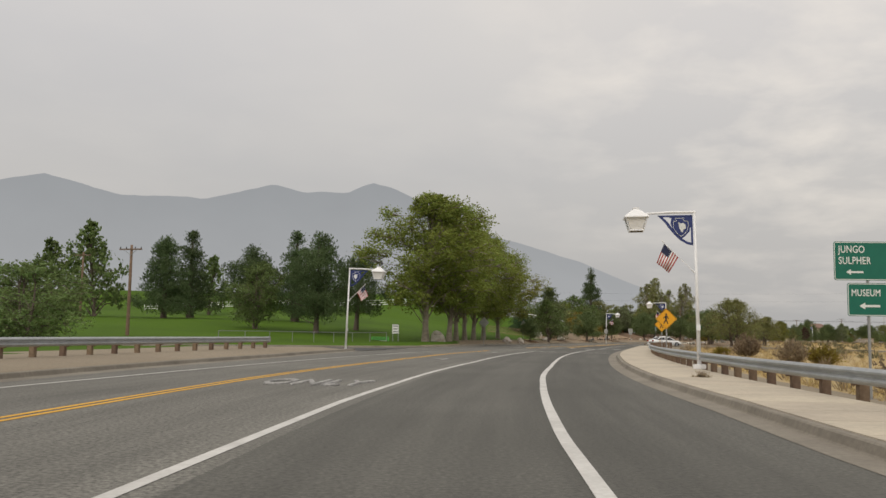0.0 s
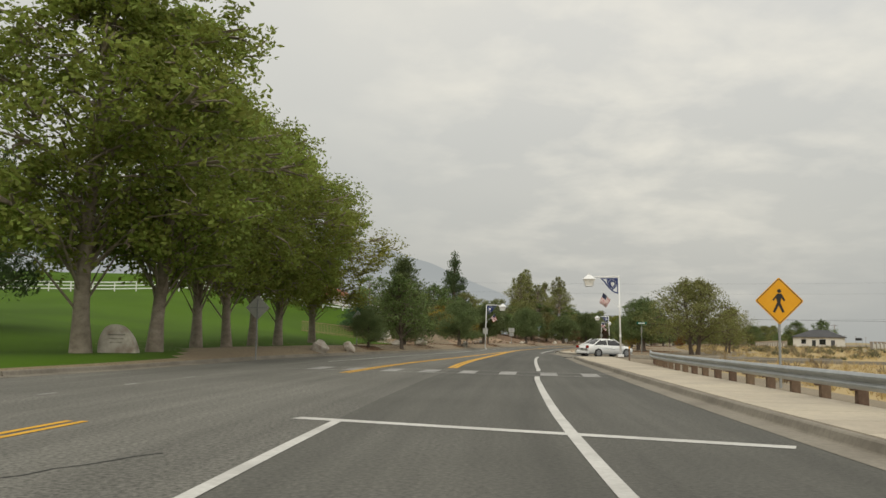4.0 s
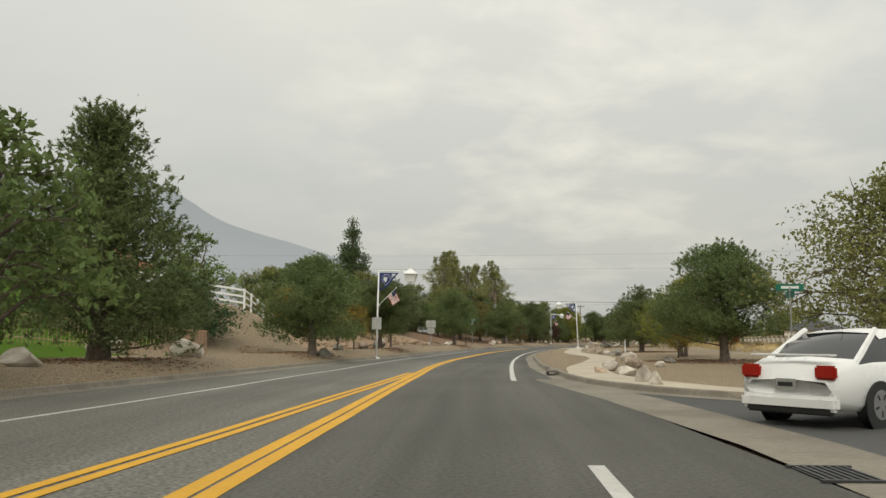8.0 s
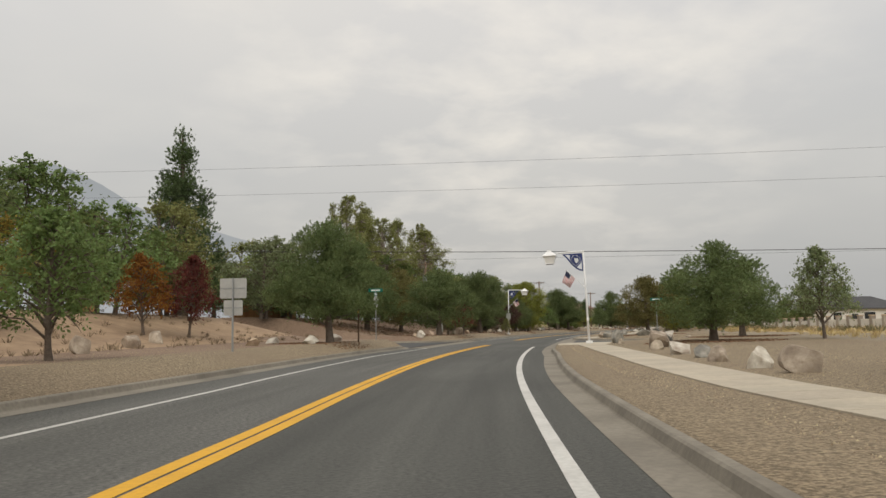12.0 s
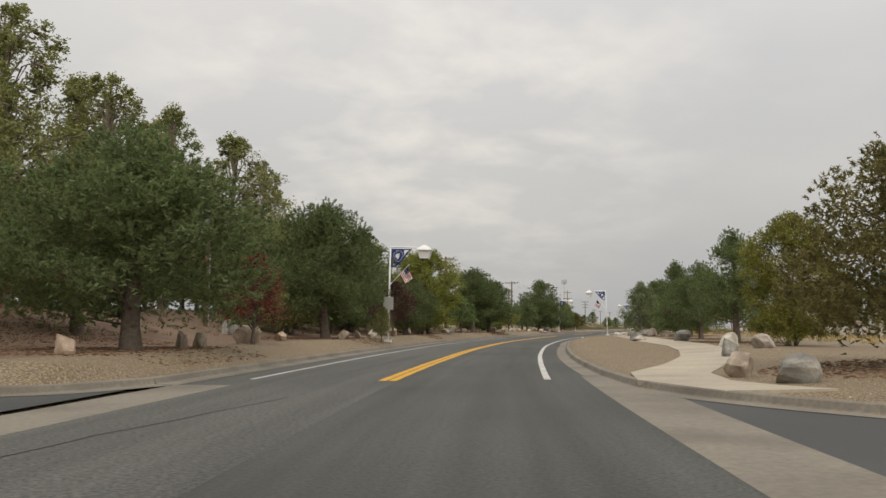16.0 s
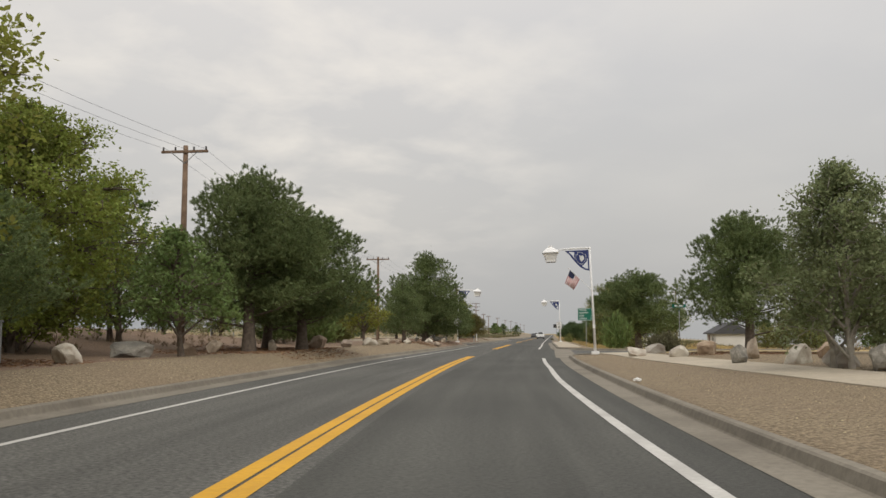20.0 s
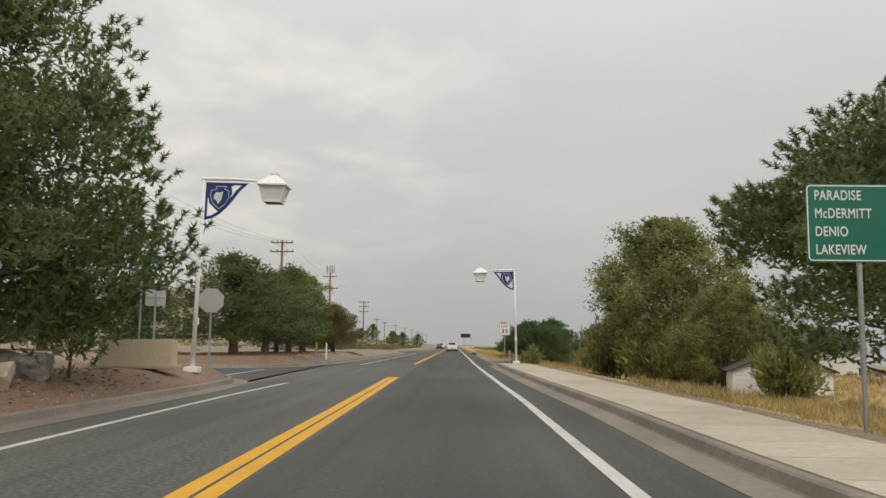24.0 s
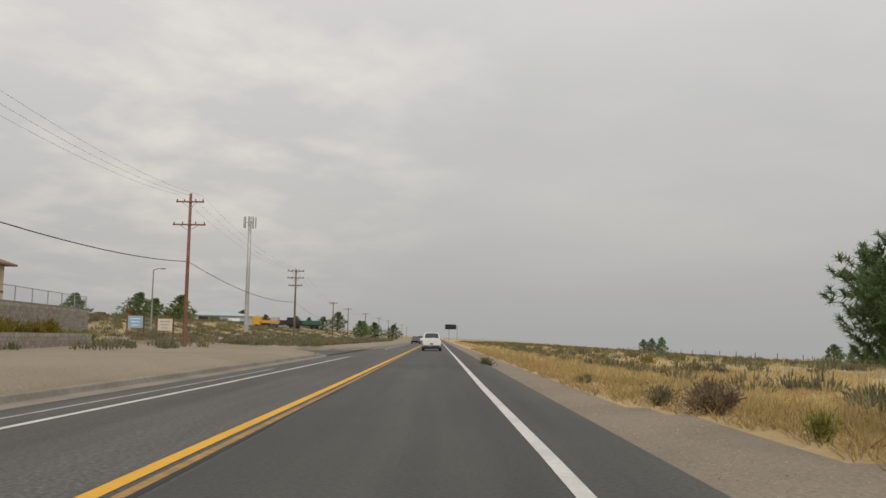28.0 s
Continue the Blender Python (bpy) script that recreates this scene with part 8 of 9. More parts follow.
# ---- houses and walls ----
def house(name, w, d, h, wall, roof, rise, wins, label, x, y, yaw, z=None, hip=True, eave=0.5, doors=()):
    root = new(name)
    t = 0.2
    for nm, b in (("wall", box(w, t, h, 0, -d / 2 + t / 2, h / 2)), ("wall", box(w, t, h, 0, d / 2 - t / 2, h / 2)), ("wall", box(t, d - 2 * t, h, -w / 2 + t / 2, 0, h / 2)), ("wall", box(t, d - 2 * t, h, w / 2 - t / 2, 0, h / 2))):
        part(nm, b, wall, root)
    W, D = w / 2 + eave, d / 2 + eave
    k = max(0.0, W - D) if hip else W
    v = [(-W, -D, h), (W, -D, h), (W, D, h), (-W, D, h), (-k, 0, h + rise), (k, 0, h + rise), (-W, -D, h - 0.18), (W, -D, h - 0.18), (W, D, h - 0.18), (-W, D, h - 0.18)]
    part("roof", (v, [(0, 1, 5, 4), (2, 3, 4, 5), (1, 2, 5), (3, 0, 4), (6, 7, 1, 0), (7, 8, 2, 1), (8, 9, 3, 2), (9, 6, 0, 3), (9, 8, 7, 6)]), roof, root)
    for side, cx, cz, ww, hh in wins:
        if side == "f":
            wn_ = part("window", box(ww, 0.06, hh, cx, -d / 2 - 0.01, cz), "glass_dark", root)
            part("frame", box(ww + 0.16, 0.05, 0.08, cx, -d / 2 - 0.03, cz + hh / 2 + 0.04), "sign_white", wn_)
            part("sill", box(ww + 0.16, 0.1, 0.08, cx, -d / 2 - 0.05, cz - hh / 2 - 0.04), "sign_white", wn_)
        else:
            wn_ = part("window", box(0.06, ww, hh, (w / 2 + 0.01) * (1 if side == "r" else -1), cx, cz), "glass_dark", root)
            part("frame", box(0.05, ww + 0.16, 0.08, (w / 2 + 0.03) * (1 if side == "r" else -1), cx, cz + hh / 2 + 0.04), "sign_white", wn_)
    for cx, ww, hh, mat in doors:
        part("door", box(ww, 0.08, hh, cx, -d / 2 - 0.01, hh / 2, 0.01), mat, root)
    return place(root, x, y, ground_at(x, y) if z is None else z, yaw, label, "house")


house("bungalow", 13, 9, 3.0, "stucco_white", "roof_dark", 2.0, [("f", 1.0, 1.6, 1.6, 1.5), ("f", -3.8, 1.7, 1.2, 1.3)], "white bungalow with a dark hipped roof", 148, 280, -35, doors=((3.6, 1.0, 2.1, "roof_dark"), (-1.2, 0.95, 2.1, "plastic_dark")))
house("farmhouse", 12, 9, 3.6, "stucco_white", "roof_red", 2.4, [("f", -2, 1.9, 1.4, 1.3), ("f", 2.4, 1.9, 1.4, 1.3), ("r", 0, 1.9, 1.4, 1.3)], "white house with a red roof behind the fence", 6, 203, 8, z=4.6)
house("shed", 7.5, 5.2, 2.3, "stucco_white", "roof_dark", 1.7, [("f", 1.5, 1.4, 0.7, 0.7)], "pale sided shed with a dark gable", 212, 371, -130, hip=False, doors=((-1.5, 1.1, 2.0, "roof_brown"),))
motel = house("motel", 16, 10, 4.7, "stucco", "roof_brown", 2.4, [("f", -5.4, 2.9, 1.4, 1.4), ("f", 0.4, 2.9, 1.4, 1.4)], "tan stucco building with a brown hipped tile roof", 198.3, 481.9, -40, z=3.3, eave=0.9)
for m in (box(16.1, 0.06, 0.22, 0, -5.01, 1.9), box(0.06, 10.1, 0.22, 8.01, 0, 1.9)):
    part("trim_band", m, "roof_brown", motel, "brown trim band")
house("warehouse", 34, 16, 4.2, "steel_blue", "steel_blue", 1.2, [("f", -8, 2.4, 3.0, 2.8), ("f", 0, 2.4, 3.0, 2.8)], "long blue-grey steel warehouse with roller doors", 300, 633, -14, doors=((9, 3.4, 3.4, "sign_white"),))
house("bungalow", 11, 8, 2.8, "stucco_white", "roof_dark", 1.7, [("f", 2, 1.5, 1.4, 1.2), ("f", -2, 1.5, 1.4, 1.2)], "pale house among trees far across the scrub", 190, 240, -60)
house("bungalow", 13, 8, 2.8, "stucco", "roof_red", 1.7, [("f", 2, 1.5, 1.4, 1.2), ("f", -2, 1.5, 1.4, 1.2)], "tan house far across the scrub", 175, 190, -60)


def pillar_wall(a, b, n, label):
    root = tagged(new("garden_wall"), label, "wall")
    a, b = Vector(a), Vector(b)
    yaw = math.degrees(math.atan2((b - a).y, (b - a).x))
    L = (b - a).length / n
    for k in range(n + 1):
        p = a.lerp(b, k / n)
        z = ground_at(p.x, p.y)
        m = pose(p.x, p.y, z, 0, 0, yaw)
        part("pillar", box(0.5, 0.5, 1.5, 0, 0, 0.7, 0.02), "block", root, "", m)
        part("pillar_cap", box(0.62, 0.62, 0.12, 0, 0, 1.5, 0.02), "rock_tan", root, "", m)
        if k < n:
            part("panel", box(L - 0.5, 0.2, 1.15, L / 2, 0, 0.5, 0.01), "stucco_white", root, "", m)


pillar_wall((129, 280), (116, 243), 13, "low pale wall with brown block pillars")
pillar_wall((118, 215), (150, 245), 12, "low pale wall with brown block pillars")


def block_wall(a, b, h, label):
    root = tagged(new("retaining_wall"), label, "retaining wall")
    a, b = Vector(a), Vector(b)
    L = (b - a).length
    yaw = math.degrees(math.atan2((b - a).y, (b - a).x))
    z0 = min(ground_at(a.x, a.y), ground_at(b.x, b.y)) - 0.1
    part("core", box(L, 0.25, h - 0.03, L / 2, 0.18, h / 2 - 0.02), "gutter", root, "", pose(a.x, a.y, z0, 0, 0, yaw))
    bw, bh = 0.46, 0.2
    bm = bmesh.new()
    q = [bm.verts.new(p) for p in ((-bw / 2 + 0.008, 0.06, 0), (-bw * 0.30, -0.07, 0), (bw * 0.30, -0.07, 0), (bw / 2 - 0.008, 0.06, 0))]
    t = [bm.verts.new(p.co + Vector((0, 0.0, bh - 0.012))) for p in q]
    for k in range(3):
        bm.faces.new((q[k], q[k + 1], t[k + 1], t[k]))
    bm.faces.new(t)
    me = bpy.data.meshes.new("block")
    bm.to_mesh(me)
    bm.free()
    me.materials.append(M["block"])
    for r in range(int(h / bh)):
        for k in range(int(L / bw)):
            p = a.lerp(b, (k + 0.5 + 0.5 * (r % 2)) * bw / L)
            ob = new("block", me)
            ob.parent = root
            ob.matrix_basis = pose(p.x, p.y, z0 + r * bh, 0, 0, yaw)


block_wall((184.5, 413.5), (203.2, 441.2), 0.85, "low split-face block wall beside the dirt lot")
block_wall((186.5, 420.5), (205.5, 448.7), 2.55, "upper split-face block wall below the building")
terrace = mesh_object("terrace", [(184.5, 413.9, 0.78), (203.1, 441.4, 0.78), (205.4, 448.5, 0.78), (186.4, 420.5, 0.78), (203.1, 441.4, -0.2), (205.4, 448.5, -0.2)], [(0, 1, 2, 3), (1, 4, 5, 2)], M["dirt"])
tagged(terrace, "earth terrace between the two block walls", "terrace", kind="structure")
for k in range(10):
    u = k / 9
    x, y = 191.0 + 13.0 * u, 426.0 + 18.6 * u
    if k < 7:
        plant("bush", 1 + k % 2, "rabbit", x, y, 1.15 - 0.12 * (k % 3), 1.9, "yellow-flowered shrub above the low wall", z=0.76)
    else:
        plant("bush", 1, "leaf_olive", x, y, 0.6, 1.7, "low clipped green shrub above the low wall", z=0.76)


def mesh_fence(a, b, n, h, label, z=None, mat="galv"):
    root = tagged(new("mesh_fence"), label, "fence")
    a, b = Vector(a), Vector(b)
    zs = []
    for k in range(n + 1):
        p = a.lerp(b, k / n)
        zs.append(ground_at(p.x, p.y) if z is None else z)
        part("post", cyl(0.035, h + 0.2, p.x, p.y, zs[-1] - 0.2, 6), mat, root)
    for k in range(n):
        p, q = a.lerp(b, k / n), a.lerp(b, (k + 1) / n)
        part("top_rail", rod((p.x, p.y, zs[k] + h), (q.x, q.y, zs[k + 1] + h), 0.025, 5), mat, root)
        v, f = [], []
        step = 0.16
        m = int((q - p).length / step)
        for i in range(-int(h / step), m + 1):
            for s in (1, -1):
                u0, u1 = i * step, i * step + h
                if s < 0:
                    u0, u1 = u1, u0
                z0, z1 = 0.0, h
                c0, c1 = max(0, min(u0, m * step)), max(0, min(u1, m * step))
                if abs(u1 - u0) < 1e-6 or abs(c1 - c0) < 0.02:
                    continue
                za, zb = h * (c0 - u0) / (u1 - u0), h * (c1 - u0) / (u1 - u0)
                pa, pb = p.lerp(q, c0 / (m * step)), p.lerp(q, c1 / (m * step))
                base = zs[k]
                n0 = len(v)
                v += [(pa.x, pa.y, base + za), (pb.x, pb.y, base + zb), (pb.x, pb.y, base + zb + 0.012), (pa.x, pa.y, base + za + 0.012)]
                f.append((n0, n0 + 1, n0 + 2, n0 + 3))
        if v:
            part("wire_mesh", (v, f), mat, root)


mesh_fence((150, 388), (190, 416.5), 12, 1.25, "chain-link fence behind the pines")
mesh_fence((187.0, 421.6), (205.2, 448.6), 12, 1.2, "chain-link fence on top of the block wall", z=2.55)
mesh_fence((98, 326), (124, 352), 9, 1.3, "chain-link fence beyond the bank")


def board_fence(a, b, h, label):
    root = tagged(new("board_fence"), label, "fence")
    a, b = Vector(a), Vector(b)
    n = int((b - a).length / 0.16)
    yaw = math.degrees(math.atan2((b - a).y, (b - a).x))
    me = None
    for k in range(n):
        p = a.lerp(b, (k + 0.5) / n)
        m = pose(p.x, p.y, ground_at(p.x, p.y) + 0.02 * math.sin(k * 1.7), 0, 0, yaw)
        if me is None:
            ob = part("board", box(0.148, 0.022, h, 0, 0, h / 2 - 0.05, 0.004), "cedar", root)
            me = ob.data
        else:
            ob = new("board", me)
            ob.parent = root
        ob.matrix_basis = m


board_fence((31, 238), (50.5, 252.6), 1.3, "orange-brown cedar board fence behind the trees")


# ---- loose things ----
pl = new("sign_plinth")
part("block", box(1.95, 0.55, 0.78, 0, 0, 0.37, 0.02), "stucco", pl, "tan stucco block")
part("footing", box(2.2, 0.75, 0.08, 0, 0, 0.03, 0.01), "concrete", pl)
x, y = at(390.6, -8.5)
place(pl, x, y, ground_at(x, y), yaw_at(391), "low tan stucco sign block on a concrete footing", "sign block")
for x, y, w, h, lab in ((97.9, 303.4, 1.3, 1.05, "flat grey steel utility cabinet on the verge"), (71.6, 270.2, 0.5, 1.0, "slim pale utility pedestal by the pole"), (71.0, 269.6, 0.35, 0.7, "small pale utility pedestal by the pole")):
    c = new("utility_cabinet")
    part("casing", box(w, 0.4, h, 0, 0, h / 2, 0.02), "steel_post" if w > 1 else "sign_back", c)
    part("lid", box(w + 0.04, 0.44, 0.05, 0, 0, h + 0.02, 0.01), "steel_post" if w > 1 else "sign_back", c)
    part("door_seam", box(0.012, 0.01, h * 0.85, 0, -0.203, h / 2), "plastic_dark", c)
    place(c, x, y, ground_at(x, y), yaw_at(so_of(x, y)[0]), lab, "utility cabinet")


def drain(s, o, w, d, label):
    root = new("storm_drain")
    # flat black sheet: the shade below the grate put in as colour
    part("pit", box(w, d, 0.02, 0, 0, 0.0), "sign_black", root)
    n = int(w / 0.07)
    for k in range(n):
        part("grate_bar", box(0.028, d, 0.02, -w / 2 + (k + 0.5) * w / n, 0, 0.012), "dark_metal", root)
    for sy in (-1, 1):
        part("grate_frame", box(w + 0.08, 0.05, 0.024, 0, sy * d / 2, 0.012), "dark_metal", root)
    x, y = at(s, o)
    place(root, x, y, 0.006, yaw_at(s), label, "drain")


drain(121.7, 3.35, 0.55, 0.9, "dark iron storm drain grate in the gutter")
drain(411.5, -10.6, 0.5, 1.1, "dark iron drain grate at the street corner")
x, y = at(144.6, 2.05)
inl = new("kerb_inlet")
# solid black box painted in for the shade inside the inlet
part("opening", box(0.06, 1.3, 0.12, 0, 0, 0.07), "sign_black", inl)
part("lintel", box(0.3, 1.5, 0.07, 0.16, 0, 0.155, 0.015), "gutter", inl)
place(inl, x, y, 0.0, yaw_at(144.6), "dark storm inlet under the concrete kerb", "drain")
for s, o, lab in ((56.8, 4.95, "crumpled white paper litter in the gutter"), (318.5, 3.62, "crumpled white paper litter on the kerb"), (320.0, -8.5, "crumpled white paper litter on the gravel")):
    bm = bmesh.new()
    bmesh.ops.create_icosphere(bm, subdivisions=2, radius=0.09)
    for vert in bm.verts:
        vert.co *= 1 + 0.7 * noise.noise(vert.co * 22)
        vert.co.z = vert.co.z * 0.5 + 0.04
    me = bpy.data.meshes.new("litter")
    bm.to_mesh(me)
    bm.free()
    me.materials.append(M["sign_white"])
    ob = new("litter", me)
    x, y = at(s, o)
    ob.matrix_basis = pose(x, y, 0.02 if o > 0 and s < 100 else 0.15, 0, 0, 40)
    tagged(ob, lab, "litter")
for x, y, face in ((215.2, 465.0, "sky_poster"), (217.7, 464.2, "cream")):
    r = new("notice_board")
    for sx in (-0.75, 0.75):
        part("post", box(0.14, 0.14, 2.3, sx, 0.05, 1.0, 0.01), "wood_post", r)
    p_ = part("panel", box(1.3, 0.05, 1.1, 0, -0.03, 1.45, 0.01), face, r)
    for k in range(3):
        part("writing_bar", box(0.9 - 0.15 * k, 0.01, 0.07, 0, -0.062, 1.75 - 0.3 * k), "sign_white" if face != "cream" else "steel_post", p_)
    place(r, x, y, ground_at(x, y), yaw_at(515) + 8, "pale notice board on two dark wooden posts", "notice board")
ov = new("overhead_sign")
part("panel", box(4.4, 0.15, 1.9, 0, 0, 5.6, 0.05), "sign_black", ov)
for sx in (-1.6, 1.6):
    part("post", cyl(0.12, 6.3, sx + 1.0, 0.2, 0, 8), "steel_post", ov)
x, y = at(778, 5.0)
place(ov, x, y, 0, yaw_at(778), "dark message board on tall posts far down the road", "road sign")


def truck(x, y, yaw, cab, load, label, L=9.0):
    root = new("truck")
    part("cab", box(2.4, 2.2, 2.3, 0, L / 2 - 1.1, 1.9, 0.15), cab, root)
    part("windscreen", box(2.1, 0.06, 0.8, 0, L / 2 + 0.0, 2.4, 0.02), "glass_dark", root)
    part("bed", box(2.45, L - 2.4, 1.1 if load != cab else 0.6, 0, -1.2, 1.7, 0.05), load, root)
    part("chassis", box(1.0, L, 0.3, 0, 0, 0.95), "dark_metal", root)
    for sx in (-1.05, 1.05):
        for yy in (L / 2 - 1.2, -L / 2 + 1.0, -L / 2 + 2.3):
            o = part("wheel", cyl(0.5, 0.32, 0, 0, -0.16, 16), "rubber", root, "", pose(sx, yy, 0.5, 0, 90, 0))
    place(root, x, y, ground_at(x, y), yaw, label, "truck", "trucks in the yard")


for x, y, c, l, lab, L in ((275, 606, "red_paint", "red_paint", "red truck with a long red flatbed", 14), (266, 610, "plastic_dark", "plastic_dark", "dark truck parked in the yard", 9), (285, 601, "red_paint", "dark_metal", "red truck parked in the yard", 7), (290, 594, "green_paint", "green_paint", "green tanker truck in the yard", 9), (299, 590, "yellow_paint", "yellow_paint", "yellow machine parked in the yard", 7), (305, 590, "steel_blue", "plastic_dark", "blue truck parked in the yard", 8), (310, 589, "plastic_dark", "green_paint", "dark green truck in the yard", 9)):
    truck(x, y, 50, c, l, lab, L)


# ---- scrub, straw and stones: what nobody could count ----
def scatter(seed, n, s_rng, o_rng, keep):
    rnd = np.random.RandomState(seed)
    out = []
    while len(out) < n:
        s, o = rnd.uniform(*s_rng), o_rng[0] + (o_rng[1] - o_rng[0]) * rnd.uniform(0, 1) ** 1.6
        if keep(s, o) and not inside_street(s, o, 1.2):
            x, y = at(s, o)
            out.append((x, y, height(s, o)))
    return np.array(out)


def tufts(name, pts, per, h, w, blade, material, label, seed, cat="scrub", lean=0.5, foot=0.55):
    rnd = np.random.RandomState(seed)
    np.random.seed(seed)
    n = len(pts)
    size = rnd.uniform(0.55, 1.35, n)
    c = np.repeat(pts, per, 0)
    k = np.repeat(size, per)
    az, r = rnd.uniform(0, 2 * math.pi, n * per), rnd.uniform(0, 1, n * per) ** 0.6
    off = np.stack([np.cos(az) * r, np.sin(az) * r, np.zeros(n * per)], 1) * (w / 2 * k)[:, None]
    base = c + off * foot
    rise = h * k * (1 - 0.55 * r**2) * rnd.uniform(0.35, 1.0, n * per)
    base[:, 2] += rise * (rnd.uniform(0, 0.7, n * per) if foot < 0.6 else rnd.uniform(0.0, 0.92, n * per))
    tip = c + off * (1 + lean * rnd.uniform(0, 0.5, n * per))[:, None]
    tip[:, 2] += rise + 0.05
    ob = new(name, blades(name, base, tip, blade, material))
    return tagged(ob, label, cat, kind="stuff")


clear = lambda s, o: True
# fallen needles under the pines
litter_rnd = np.random.RandomState(77)
lb, lt = [], []
for px, py, pw in PINES:
    for k in range(1900):
        a, q = litter_rnd.uniform(0, 2 * math.pi), pw * 0.62 * litter_rnd.uniform(0, 1) ** 0.6
        x, y = px + math.cos(a) * q, py + math.sin(a) * q
        s, o = so_of(x, y)
        if kerb_left(s) - 0.5 < o < kerb_right(s) + 0.5 or inside_street(s, o, 0.5) or (s > 372 and o > 0):
            continue
        z = ground_at(x, y)
        b = litter_rnd.uniform(0, 2 * math.pi)
        lb.append((x, y, z + 0.012))
        lt.append((x + 0.15 * math.cos(b), y + 0.15 * math.sin(b), z + litter_rnd.uniform(0.012, 0.04)))
flat = blades("pine_litter", np.array(lb), np.array(lt), 0.018, M["litter"])
tagged(new("pine_litter", flat), "reddish-brown fallen needles under the pines", "pine litter", kind="stuff")
far_r = np.concatenate([scatter(1, 1700, (425, 800), (9, 190), clear), scatter(31, 1500, (470, 1000), (40, 420), clear)])
tufts("sagebrush_field", far_r, 84, 0.68, 1.5, 0.040, M["sage"], "grey-green sagebrush scattered over the dry plain", 1, lean=0.25, foot=0.86)
tufts("rabbitbrush_field", scatter(2, 260, (425, 760), (12, 120), clear), 84, 0.6, 1.2, 0.034, M["rabbit"], "yellow rabbitbrush among the sage", 2, lean=0.25, foot=0.86)
tufts("sagebrush_flats", scatter(3, 900, (-20, 345), (24, 190), clear), 40, 0.7, 1.2, 0.05, M["sage"], "grey-green scrub on the flats", 3)
tufts("sagebrush_slope", scatter(4, 1800, (475, 780), (-16, -150), clear), 60, 0.7, 1.3, 0.04, M["sage"], "grey-green scrub on the far slope", 4, lean=0.25, foot=0.86)
tufts("sagebrush_slope", scatter(41, 2600, (496, 650), (-11, -62), lambda s, o: s > 512 or o < -34), 46, 0.5, 1.1, 0.036, M["sage"], "grey-green scrub on the slope below the yard", 41, lean=0.25, foot=0.86)
tufts("rabbitbrush_slope", scatter(42, 420, (512, 640), (-11, -55), clear), 46, 0.5, 1.0, 0.036, M["rabbit"], "yellow rabbitbrush on the slope below the yard", 42, lean=0.25, foot=0.86)
tufts("dry_brush", scatter(43, 900, (512, 640), (-11, -60), clear), 40, 0.5, 1.0, 0.034, M["twig"], "dry brown brush on the slope below the yard", 43, lean=0.25, foot=0.8)
tufts("dry_brush", scatter(5, 420, (-20, 420), (9, 60), lambda s, o: o > kerb_right(s) + (17 if 118 < s < 345 else 5)), 40, 0.8, 1.0, 0.03, M["twig"], "dry brown brush in the grass", 5)
tufts("straw_grass", scatter(16, 5200, (425, 540), (3.2, 13), lambda s, o: o > kerb_right(s) and region(s, o) != 6), 18, 0.24, 0.6, 0.011, M["straw"], "short dry yellow grass along the shoulder", 16, "dry grass")
tufts("straw_grass", scatter(6, 6800, (372, 480), (5.6, 26), lambda s, o: o > kerb_right(s) + (7.5 if 396 < s < 421 else 2.9 if s < 423 else 2.0 if s < 452 else 1.45)), 16, 0.36, 0.5, 0.012, M["straw"], "tall dry yellow grass beside the road", 6, "dry grass")
tufts("straw_grass", scatter(7, 3600, (-20, 118), (9, 45), lambda s, o: o > 10), 14, 0.4, 0.6, 0.014, M["straw"], "dry yellow grass beyond the guard rail", 7, "dry grass")
tufts("straw_grass", scatter(8, 4200, (118, 420), (17, 60), lambda s, o: o > kerb_right(s) + 15), 14, 0.42, 0.6, 0.014, M["straw"], "dry yellow grass beyond the gravel", 8, "dry grass")
tufts("straw_grass", scatter(9, 3200, (480, 700), (5, 70), clear), 12, 0.45, 0.8, 0.02, M["straw"], "dry yellow grass on the plain", 9, "dry grass")
tufts("bank_weeds", scatter(10, 1100, (160, 372), (-15, -34), lambda s, o: o < kerb_left(s) - 7), 16, 0.35, 0.6, 0.02, M["twig"], "dry weeds on the earth bank", 10, "weeds")


def pebbles(name, pts, material, label, seed, lo=0.010, hi=0.030):
    rnd = np.random.RandomState(seed)
    n = len(pts)
    r = rnd.uniform(lo, hi, n)[:, None]
    az = rnd.uniform(0, 2 * math.pi, n)
    ring = [np.stack([np.cos(az + k * 2.09) * rnd.uniform(0.7, 1.3, n), np.sin(az + k * 2.09) * rnd.uniform(0.7, 1.3, n), np.full(n, -0.25)], 1) * r + pts for k in range(3)]
    top = pts + np.stack([rnd.uniform(-0.3, 0.3, n), rnd.uniform(-0.3, 0.3, n), rnd.uniform(0.5, 0.9, n)], 1) * r
    v = np.empty((n * 9, 3))
    for k in range(3):
        v[3 * k::9], v[3 * k + 1::9], v[3 * k + 2::9] = ring[k], ring[(k + 1) % 3], top
    ob = new(name, fast_mesh(name, v, 3, material))
    tagged(ob, label, "gravel", kind="stuff")


